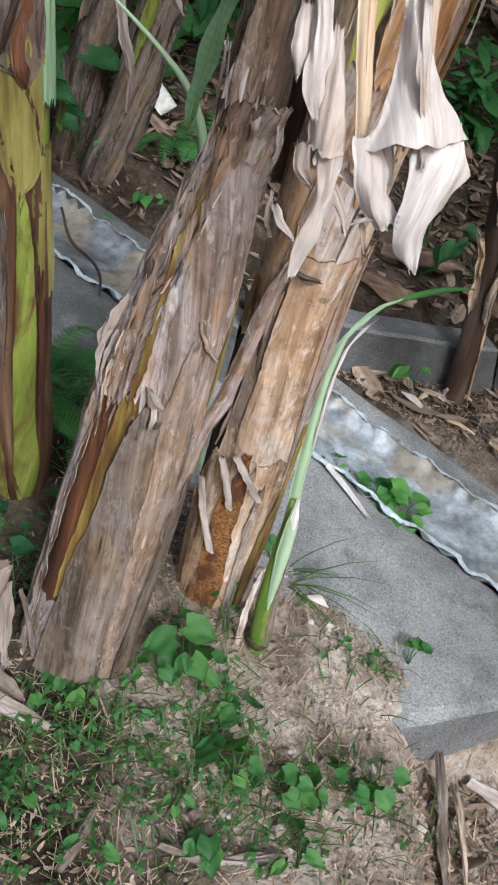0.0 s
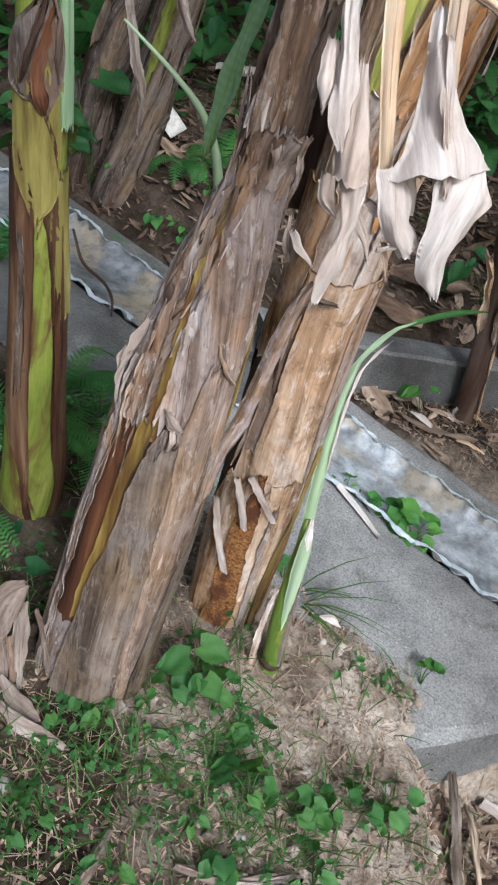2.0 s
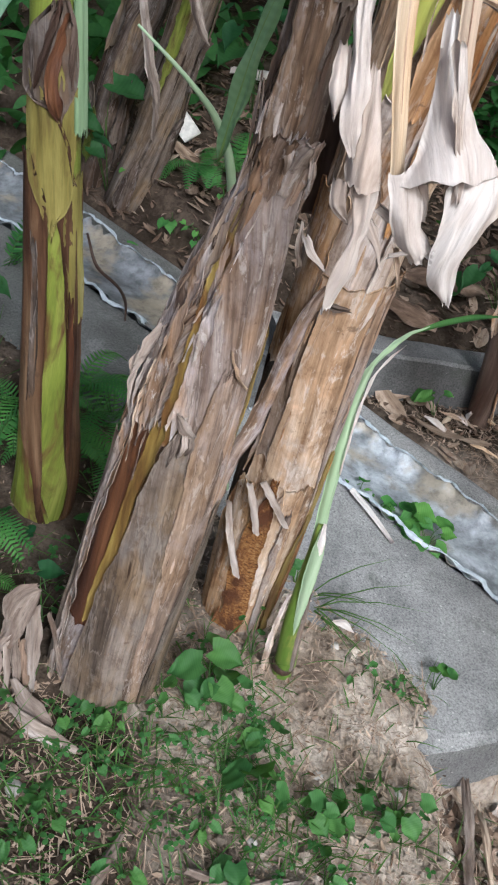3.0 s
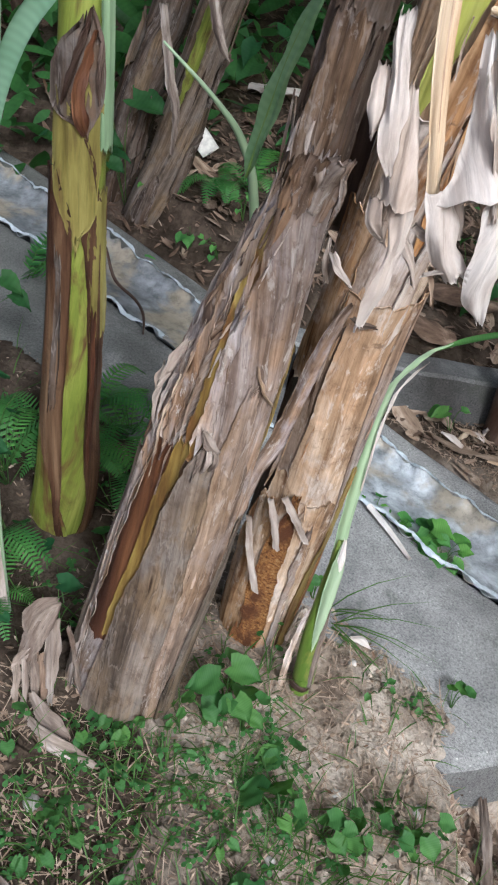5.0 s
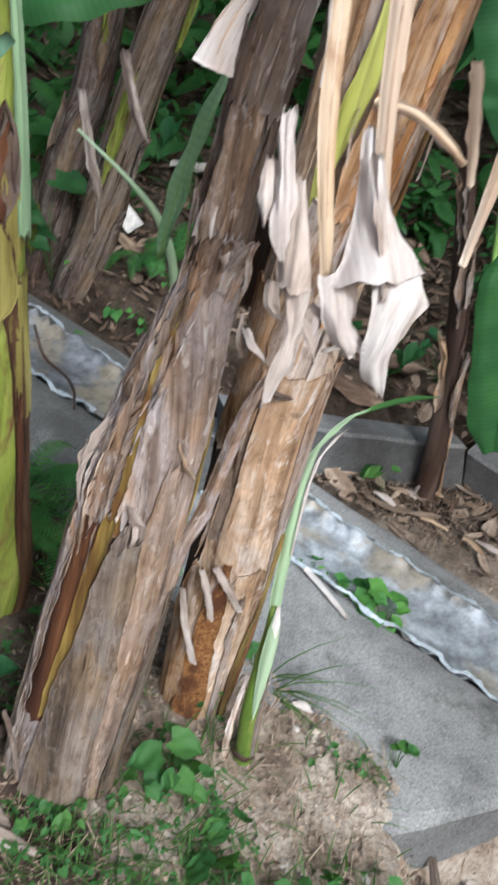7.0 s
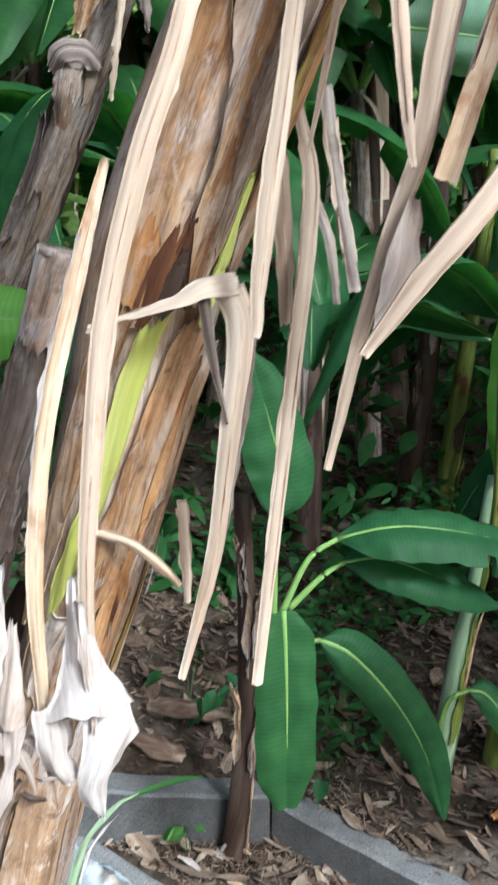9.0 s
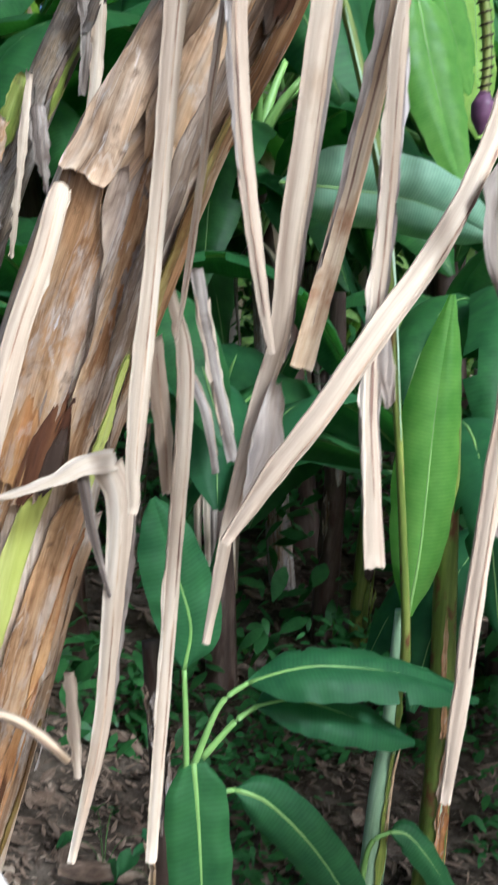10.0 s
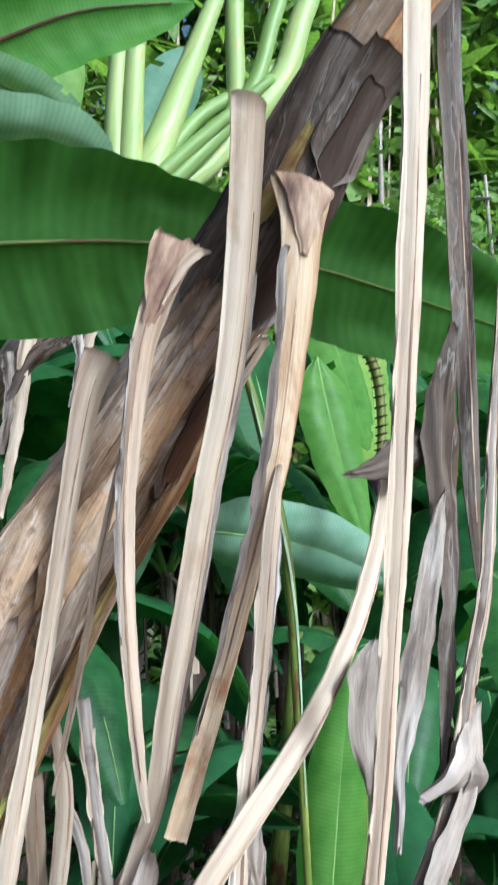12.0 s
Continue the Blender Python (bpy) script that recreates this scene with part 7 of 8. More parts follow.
def lying(rng, x, y, size, wide, bend=0.3, tilt=0.35, lift=0.004):
    yaw = rng.uniform(0, 6.283)
    d = Vector((math.cos(yaw), math.sin(yaw), rng.uniform(-tilt, tilt) - 0.38 * math.cos(yaw))).normalized()
    nor = Vector((rng.uniform(-tilt, tilt) + 0.3, rng.uniform(-tilt, tilt), 1)).normalized()
    nor = (nor - d * nor.dot(d)).normalized()
    return (Vector((x, y, ground_z(x, y) + lift)) - d * size / 2, d, nor, size, wide, rng.uniform(-bend, bend))


def litter():
    rng = random.Random(11)
    fine, broad, straw, drift = [], [], [], []
    while len(fine) < 12000:
        x, y = rng.uniform(-1.0, 1.5), rng.uniform(0.75, 3.3)
        if free_ground(x, y) and y < kerb_line(x) + 0.3:
            low = x > 0.42 and y < 1.55
            if x < -0.5 and y > 1.45 and rng.random() < 0.75:
                continue
            if not low and rng.random() < smooth(0.0, 0.35, noise.noise((x * 4, y * 4, 7))) * 0.8:
                continue
            sz = rng.uniform(0.006, 0.026)
            fine.append(lying(rng, x, y, sz, sz * rng.uniform(0.12, 0.45), 0.4, 0.5))
    while len(straw) < 6500:
        x, y = rng.uniform(-1.0, 1.5), rng.uniform(0.75, 3.3)
        if free_ground(x, y) and not (x < -0.5 and y > 1.45):
            straw.append(lying(rng, x, y, rng.uniform(0.02, 0.10), rng.uniform(0.0010, 0.0038), 0.35, 0.25, 0.006))
    while len(broad) + len(drift) < 7500:
        x, y = rng.uniform(-2.6, 4.5), rng.uniform(1.2, 7.5)
        d = y - kerb_line(x)
        gutter = 2.56 < across(x, y) and d < 0 and x > 0.2
        if not free_ground(x, y) or (d < 0 and not gutter and not (x > 0.45 and y < 1.5)):
            continue
        sz = rng.uniform(0.02, 0.11) if rng.random() < 0.7 else rng.uniform(0.08, 0.2)
        (drift if gutter or d < 0.5 and rng.random() < 0.6 else broad).append(lying(rng, x, y, sz, sz * rng.uniform(0.18, 0.5), 0.35, 0.4, 0.012))
    for k in range(1500):
        x, y = rng.uniform(0.40, 1.2), rng.uniform(0.85, 1.5)
        sz = rng.uniform(0.015, 0.06)
        broad.append(lying(rng, x, y, sz, sz * rng.uniform(0.15, 0.5), 0.4, 0.5, 0.010))
    for k in range(9000):
        x, y = rng.uniform(-1.1, 2.6), rng.uniform(2.7, 5.2)
        if free_ground(x, y) and y > kerb_line(x) - 0.35:
            sz = rng.uniform(0.015, 0.075)
            broad.append(lying(rng, x, y, sz, sz * rng.uniform(0.08, 0.35), 0.4, 0.5, 0.014))
    bulk("leaf_litter", (0.3, 0.9, 1.0, 0.7, 0.1), fine, LITTER, "crumbled dry leaf fragments strewn on the earth", "leaf litter")
    bulk("dead_leaves", (0.2, 0.8, 1.0, 0.9, 0.6, 0.1), drift, LITTER, "drift of tan dry leaves beside the drain", "dead leaves")
    bulk("straw", (0.8, 1.0, 0.6), straw, LITTER, "thin dry straw and twigs on the earth", "straw")
    bulk("dead_leaves", (0.2, 0.8, 1.0, 0.9, 0.6, 0.1), broad, LITTER_BROWN, "drift of dry dead leaves along the drain and bank", "dead leaves")


litter()


def clods():
    rng = random.Random(23)
    verts, faces = [], []
    made = 0
    while made < 2800:
        x, y = rng.uniform(-0.8, 0.75), rng.uniform(0.8, 2.2)
        if not free_ground(x, y):
            continue
        r = rng.uniform(0.003, 0.010) if rng.random() < 0.88 else rng.uniform(0.010, 0.024)
        c = Vector((x, y, ground_z(x, y) + r * 0.2))
        off = len(verts)
        for d in ((1, 0, 0), (-1, 0, 0), (0, 1, 0), (0, -1, 0), (0, 0, 1), (0, 0, -1)):
            verts.append(c + Vector(d) * r * rng.uniform(0.6, 1.3) + Vector((rng.uniform(-1, 1), rng.uniform(-1, 1), 0)) * r * 0.25)
        faces += [tuple(off + v for v in f) for f in ((0, 2, 4), (2, 1, 4), (1, 3, 4), (3, 0, 4), (2, 0, 5), (1, 2, 5), (3, 1, 5), (0, 3, 5))]
        made += 1
    tagged(mesh_part("clods", verts, faces, None, SOIL, smooth=False), "crumbs and clods of pale dry earth", "clods", kind="stuff")


clods()

# where the low green cover grows: x, y, radius, weight
PATCHES = [(-0.42, 1.28, 0.10, 1.0), (-0.30, 1.27, 0.10, 1.0), (-0.18, 1.30, 0.10, 1.0), (-0.07, 1.30, 0.09, 1.0), (-0.36, 1.17, 0.10, 0.8), (-0.52, 1.10, 0.10, 1.0), (-0.47, 0.98, 0.10, 1.0), (-0.10, 1.18, 0.09, 0.9), (-0.03, 1.10, 0.10, 1.0),
           (0.05, 1.18, 0.08, 0.8), (-0.06, 1.42, 0.08, 0.9), (-0.12, 1.55, 0.07, 0.8), (0.10, 1.10, 0.09, 0.6), (-0.25, 1.03, 0.10, 0.6), (-0.55, 1.70, 0.12, 0.5), (-0.75, 2.3, 0.25, 0.9), (-0.45, 2.4, 0.12, 0.9), (0.22, 1.22, 0.08, 0.5), (0.33, 1.62, 0.06, 0.4)]


def in_patch(rng):
    x0, y0, r, w = rng.choices(PATCHES, [p[3] * p[2] for p in PATCHES])[0]
    return rng.gauss(x0, r * 0.7), rng.gauss(y0, r * 0.7)


def low_green():
    rng = random.Random(31)
    clover, grass = [], []
    while len(clover) < 1000:
        x, y = in_patch(rng)
        if not free_ground(x, y):
            continue
        h = rng.uniform(0.006, 0.045)
        c = Vector((x, y, ground_z(x, y) + h))
        turn = rng.uniform(0, 6.28)
        sz = rng.uniform(0.006, 0.016)
        for k in range(3):
            a = turn + k * 2.1
            d = Vector((math.cos(a), math.sin(a), rng.uniform(-0.3, 0.3))).normalized()
            nor = Vector((rng.uniform(-0.3, 0.3), rng.uniform(-0.4, 0.2), 1)).normalized()
            clover.append((c, d, (nor - d * nor.dot(d)).normalized(), sz, sz * 0.85, -0.25))
    while len(grass) < 1300:
        x, y = in_patch(rng) if rng.random() < 0.7 else (rng.uniform(-0.9, 0.6), rng.uniform(0.8, 1.8))
        if not free_ground(x, y):
            continue
        a = rng.uniform(0, 6.28)
        d = Vector((math.cos(a) * 0.7, math.sin(a) * 0.7, rng.uniform(0.3, 1.2))).normalized()
        nor = Vector((-math.cos(a) * d.z, -math.sin(a) * d.z, 0.7)).normalized()
        grass.append((Vector((x, y, ground_z(x, y) - 0.003)), d, -nor, rng.uniform(0.03, 0.12), rng.uniform(0.002, 0.005), rng.uniform(0.1, 0.6)))
    for k in range(13):  # the tuft beside the slab
        a = rng.uniform(-1.2, 0.6)
        d = Vector((math.cos(a), math.sin(a), rng.uniform(0.4, 1.0))).normalized()
        nor = Vector((-math.cos(a) * d.z, -math.sin(a) * d.z, 0.8)).normalized()
        grass.append((Vector((0.10 + rng.uniform(-0.02, 0.02), 1.87 + rng.uniform(-0.03, 0.03), ground_z(0.10, 1.87) - 0.01)), d, -nor, rng.uniform(0.10, 0.30), 0.005, rng.uniform(0.5, 0.9)))
    bulk("clover", (0.15, 0.8, 1.0, 0.5), clover, WEED, "low clover-like green weeds round the stem foot", "weeds")
    bulk("grass", (0.8, 1.0, 0.7, 0.1), grass, GRASS, "sparse green grass blades on the earth", "grass")


low_green()


# ---- single weeds ----
def heart(name, base, d, nor, size, mat, parent, bend=-0.3, wide=0.45):
    """A heart-shaped leaf with a folded middle."""
    side = d.cross(nor).normalized()
    rows, cols = 12, 9
    verts, uvs, faces = [], [], []
    for i in range(rows):
        s = i / (rows - 1)
        w = (math.sin(math.pi * min(1.0, s * 0.88 + 0.10) ** 0.72) ** 0.8) * (1 - s ** 5) + 0.015
        c = base + d * size * (s - 0.08) + nor * bend * size * s * s
        for j in range(cols):
            e = 2 * j / (cols - 1) - 1
            back = 0.16 * size * abs(e) * max(0.0, 1 - s * 6)
            rim = 1 + 0.05 * abs(e) ** 4 * math.sin(i * 2.6 + e * 4 + size * 900)
            verts.append(c + side * e * w * size * wide * rim + nor * size * (0.13 * abs(e) ** 1.3 + 0.03 * math.sin(9 * s + 5 * e + size * 700)) - d * back)
            uvs.append((e * w * size * 0.45, s * size))
    for i in range(rows - 1):
        for j in range(cols - 1):
            q = i * cols + j
            faces.append((q, q + 1, q + cols + 1, q + cols))
    return mesh_part(name, verts, faces, uvs, mat, parent)


def weed(x, y, leaves, size, height, seed, label, droop=0.2, spread=0.06, mat=None, narrow=False):
    rng = random.Random(seed)
    z = ground_z(x, y)
    ob = thing("weed", label, "weed", (x, y, z), "weeds on the earth")
    for k in range(leaves):
        a = rng.uniform(0, 6.28)
        out = rng.uniform(0.25, 1.0) * spread
        h = height * rng.uniform(0.45, 1.0)
        tip = Vector((x + math.cos(a) * out, y + math.sin(a) * out, z + h))
        tube("stalk", [(x, y, z - 0.01), (x + math.cos(a) * out * 0.4, y + math.sin(a) * out * 0.4, z + h * 0.75), tip], [0.0018, 0.0015, 0.001], GRASS, ob, n=6, m=5)
        d = Vector((math.cos(a), math.sin(a), -droop * rng.uniform(0.5, 2.0))).normalized()
        nor = Vector((-0.15 * math.cos(a), -0.15 * math.sin(a) - 0.25, 1))
        nor = (nor - d * nor.dot(d)).normalized()
        heart("leaf", tip, d, nor, size * rng.uniform(0.4, 1.15), mat or WEED, ob, rng.uniform(-0.7, -0.1), rng.uniform(0.24, 0.38) if narrow else rng.uniform(0.42, 0.54))
    return ob


BROAD = "broad-leaved green weed rooted in the earth"
for k, (x, y, n, size, h) in enumerate([(-0.16, 1.48, 6, 0.075, 0.17), (-0.12, 1.44, 5, 0.065, 0.12), (-0.02, 1.36, 4, 0.06, 0.07), (-0.03, 1.20, 6, 0.075, 0.10), (0.06, 1.20, 4, 0.055, 0.07), (-0.36, 1.32, 5, 0.05, 0.06), (-0.46, 1.30, 4, 0.05, 0.06), (-0.28, 1.30, 4, 0.045, 0.06),
                                       (0.42, 1.66, 4, 0.055, 0.06), (0.34, 1.60, 4, 0.04, 0.05), (0.22, 1.62, 3, 0.03, 0.03), (0.25, 1.57, 3, 0.03, 0.03), (0.20, 1.24, 5, 0.055, 0.08), (0.14, 1.20, 5, 0.06, 0.09), (0.28, 1.27, 5, 0.05, 0.08), (-0.50, 1.02, 7, 0.05, 0.07), (-0.44, 1.08, 6, 0.045, 0.06), (-0.30, 0.99, 7, 0.05, 0.07), (-0.08, 1.04, 6, 0.06, 0.08), (0.10, 1.04, 6, 0.06, 0.08),
                                       (-0.60, 1.25, 4, 0.045, 0.06), (-0.56, 1.55, 4, 0.04, 0.05), (0.02, 1.93, 5, 0.05, 0.09), (0.06, 1.92, 4, 0.04, 0.08), (-0.06, 1.62, 4, 0.03, 0.14), (-0.15, 1.12, 5, 0.045, 0.06), (0.31, 1.22, 4, 0.05, 0.06), (-0.2, 1.2, 5, 0.035, 0.05), (-0.38, 1.22, 5, 0.035, 0.05), (-0.34, 1.385, 5, 0.05, 0.05), (-0.40, 1.375, 5, 0.045, 0.05), (-0.26, 1.40, 5, 0.045, 0.06), (-0.20, 1.42, 4, 0.05, 0.08)]):
    weed(x, y, n, size * (1.0 if k < 5 or k in (8, 12, 13, 14) else 0.75), h, 100 + k, BROAD, 0.9 if k in (12, 13, 14) else 0.3, narrow=k > 4 and k % 2 == 1)
VINE = "round-leaved green creeper rooted in the drain edge"
for k, (x, y, n, size, h) in enumerate([(0.34, 2.41, 9, 0.055, 0.09), (0.28, 2.46, 9, 0.05, 0.08), (0.43, 2.35, 13, 0.07, 0.12), (0.49, 2.30, 13, 0.072, 0.11), (0.40, 2.37, 9, 0.06, 0.10), (0.62, 3.04, 4, 0.06, 0.12), (-0.62, 3.62, 6, 0.05, 0.06), (-0.30, 3.70, 7, 0.055, 0.08), (-0.42, 3.78, 7, 0.05, 0.08), (-0.2, 3.85, 6, 0.06, 0.12), (-0.60, 3.95, 5, 0.07, 0.14), (-0.52, 2.95, 5, 0.05, 0.06)]):
    weed(x, y, n, size, h, 200 + k, VINE, 0.2, 0.07, CREEPER)
TALL = "broad dark green leafy herb in the shade"
for k, (x, y, n, size, h) in enumerate([(-0.72, 4.0, 5, 0.16, 0.75), (-0.90, 3.9, 6, 0.15, 0.5), (-0.95, 2.55, 6, 0.12, 0.35), (-0.85, 2.15, 5, 0.12, 0.42), (-0.80, 1.85, 5, 0.10, 0.45), (0.95, 3.6, 6, 0.10, 0.3), (0.1, 4.3, 7, 0.12, 0.35), (-0.1, 4.6, 7, 0.15, 0.5), (0.75, 3.75, 6, 0.09, 0.25), (1.25, 3.3, 6, 0.09, 0.2), (0.25, 3.9, 5, 0.1, 0.4), (-0.86, 1.70, 8, 0.09, 0.22), (-0.78, 2.05, 8, 0.09, 0.20), (-0.50, 2.06, 7, 0.07, 0.12), (-0.70, 1.78, 7, 0.07, 0.10), (-0.98, 1.95, 8, 0.10, 0.25), (-0.74, 1.60, 7, 0.06, 0.10), (-0.48, 1.82, 6, 0.06, 0.10)]):
    weed(x, y, n, size, h, 300 + k, TALL, 0.3, 0.2, LEAF)


def fern(x, y, fronds, length, seed):
    rng = random.Random(seed)
    z = ground_z(x, y)
    ob = thing("fern", "small green fern with feathered fronds", "fern", (x, y, z), "ferns by the drain")
    for k in range(fronds):
        a = rng.uniform(0, 6.28)
        d = Vector((math.cos(a), math.sin(a), 0))
        ln = length * rng.uniform(0.7, 1.1)
        path = spline([(x, y, z), Vector((x, y, z)) + d * ln * 0.35 + Vector((0, 0, ln * 0.45)), Vector((x, y, z)) + d * ln * 0.75 + Vector((0, 0, ln * 0.5)), Vector((x, y, z)) + d * ln + Vector((0, 0, ln * 0.25))], 22)
        verts, uvs, faces = [], [], []
        for i in range(2, 22):
            tan = (path[min(i + 1, 21)] - path[i - 1]).normalized()
            side = tan.cross(Vector((0, 0, 1))).normalized()
            up = side.cross(tan)
            w = ln * 0.20 * math.sin(3.0 * (i / 21) ** 0.7) + 0.004
            for hand in (-1, 1):
                o = len(verts)
                tip = path[i] + side * hand * w + tan * w * 0.35 - up * w * 0.15
                verts += [path[i] - tan * ln * 0.018, path[i] + tan * ln * 0.018, path[i].lerp(tip, 0.6) + tan * ln * 0.014, tip, path[i].lerp(tip, 0.6) - tan * ln * 0.014]
                uvs += [(0, 0), (0, 0.01), (0.02, 0.01), (0.04, 0.01), (0.02, 0)]
                faces.append((o, o + 1, o + 2, o + 3, o + 4))
        mesh_part("frond", verts, faces, uvs, FERN, ob)
        tube("stalk", path[::3], [0.0022, 0.001], GRASS, ob, n=8, m=4)
    return ob


for k, (x, y, n, ln) in enumerate([(-0.78, 1.78, 8, 0.20), (-0.72, 1.62, 7, 0.16), (-0.88, 1.95, 9, 0.24), (-0.45, 2.15, 8, 0.2), (-0.72, 2.30, 9, 0.26), (-0.50, 2.42, 9, 0.24), (-0.62, 2.42, 8, 0.22), (-0.40, 2.52, 7, 0.18), (-0.28, 4.0, 8, 0.22), (-0.18, 4.05, 8, 0.25), (-1.0, 3.2, 8, 0.3), (-0.62, 2.2, 8, 0.22), (-0.8, 2.1, 8, 0.24)]):
    fern(x, y, n, ln, 400 + k)

# ---- larger dead leaves and stalks lying about ----
def fallen(points, widths, mat, label, seed, crease=0.03):
    pts = [(x, y, ground_z(x, y) + h) for x, y, h in points]
    ob = thing("fallen_leaf", label, "dead leaf", pts[0], "fallen dead leaves")
    ribbon("fold", pts, widths, mat, ob, facing=(0, -0.3, 1), hollow=0.25, thick=0.002, n=22, m=9, crumple=0.005, ragged=0.003, seed=seed, crease=crease, wave=0.001, twist=(0, 40 * math.sin(seed * 2.1)))
    return ob


FALL = "pale dry curled leaf lying on the earth"
fallen([(0.50, 1.50, 0.07), (0.49, 1.36, 0.05), (0.47, 1.22, 0.03), (0.46, 1.08, 0.03)], [0.02, 0.03, 0.03, 0.01], HEAP, "long twisted dead leaf lying by the slab end", 1)
fallen([(0.54, 1.46, 0.06), (0.53, 1.34, 0.05), (0.52, 1.15, 0.03)], [0.012, 0.02, 0.01], PETIOLE, "long twisted dead leaf lying by the slab end", 2, 0.01)
fallen([(0.60, 1.50, 0.03), (0.68, 1.44, 0.04), (0.76, 1.38, 0.03)], [0.03, 0.05, 0.02], DEAD_LEAF_GREY, FALL, 3)
fallen([(-0.18, 1.02, 0.015), (-0.08, 1.01, 0.02), (0.02, 1.03, 0.02), (0.08, 1.05, 0.012)], [0.012, 0.03, 0.026, 0.008], HEAP, FALL, 4)
fallen([(-0.36, 0.93, 0.015), (-0.33, 1.0, 0.02), (-0.31, 1.06, 0.02)], [0.02, 0.03, 0.01], HEAP, FALL, 5)
fallen([(-0.66, 1.20, 0.02), (-0.62, 1.12, 0.03), (-0.58, 1.04, 0.02)], [0.03, 0.06, 0.03], HEAP, FALL, 6)
fallen([(-0.60, 0.98, 0.02), (-0.55, 0.92, 0.03), (-0.50, 0.86, 0.03)], [0.02, 0.06, 0.06], HEAP, FALL, 7)
fallen([(0.16, 1.80, 0.012), (0.19, 1.79, 0.018), (0.215, 1.775, 0.01)], [0.012, 0.024, 0.004], DEAD_LEAF, FALL, 8, 0.01)
fallen([(0.55, 3.62, 0.06), (0.68, 3.58, 0.10), (0.80, 3.60, 0.08), (0.92, 3.66, 0.05)], [0.06, 0.14, 0.14, 0.05], LITTER_BROWN, "large brown dead leaf on the bank", 13, 0.03)
fallen([(0.45, 3.40, 0.05), (0.56, 3.36, 0.07), (0.66, 3.38, 0.05)], [0.06, 0.10, 0.06], LITTER_BROWN, "large brown dead leaf on the bank", 14, 0.03)
fallen([(0.9, 3.55, 0.05), (1.0, 3.45, 0.06), (1.08, 3.36, 0.05)], [0.05, 0.09, 0.04], LITTER_BROWN, "large brown dead leaf on the bank", 15, 0.03)
fallen([(-0.20, 4.9, 0.04), (-0.05, 4.85, 0.06), (0.1, 4.9, 0.05)], [0.05, 0.10, 0.05], DEAD_LEAF, FALL, 16)
fallen([(1.80, 2.92, 0.10), (1.87, 2.88, 0.16), (1.95, 2.86, 0.17), (2.05, 2.86, 0.12)], [0.03, 0.10, 0.12, 0.04], ORANGE_LEAF, "sunlit orange withered leaf leaning on the young plants", 18, 0.02)
rng = random.Random(44)
for k in range(16):
    x = rng.uniform(0.36, 1.25)
    y = (2.66 + rng.uniform(0.0, 0.26) - 0.628 * x) / 0.778
    a, ln, wd = rng.uniform(0, 6.28), rng.uniform(0.05, 0.13), rng.uniform(0.014, 0.036)
    fallen([(x + math.cos(a) * ln * q, y + math.sin(a) * ln * q, 0.02 + 0.025 * (1 - q * q)) for q in (-0.5, 0, 0.5)], [wd * 0.4, wd, wd * 0.2], rng.choice((DEAD_LEAF_GREY, DEAD_LEAF_GREY, PETIOLE_BROWN, LITTER, DEAD_LEAF)), "curled dry leaf lying beside the drain", 60 + k, 0.02)
pts = [(0.30, 2.44, -0.34), (0.36, 2.30, -0.385), (0.42, 2.16, -0.425)]
ob = thing("fallen_stalk", "short dry stalk lying across the drain edge", "dead stalk", pts[0])
ribbon("stalk", [(0.255, 2.40, plane(0.255, 2.4) + 0.03), (0.315, 2.30, plane(0.315, 2.3) + 0.03), (0.37, 2.20, plane(0.37, 2.2) + 0.024)], [0.02, 0.018, 0.012], DEAD_LEAF, ob, facing=(0, -0.4, 1), hollow=0.3, thick=0.006, n=10, m=7)
for k, (x, y, r) in enumerate([(-0.53, 1.13, 0.022), (0.16, 1.70, 0.012), (0.10, 1.32, 0.014), (0.30, 1.33, 0.02), (-0.05, 1.12, 0.012)]):
    ob = thing("stone", "small pale stone half sunk in the earth", "stone", (x, y, ground_z(x, y)), "stones")
    tube("pebble", [(x, y, ground_z(x, y) - r * 0.4), (x, y, ground_z(x, y) + r * 0.1), (x + r * 0.2, y, ground_z(x, y) + r * 0.5), (x + r * 0.2, y, ground_z(x, y) + r * 0.75)], [r * 0.9, r, r * 0.7, r * 0.1], STONE, ob, n=8, m=10, ridges=r * 0.2, seed=k)


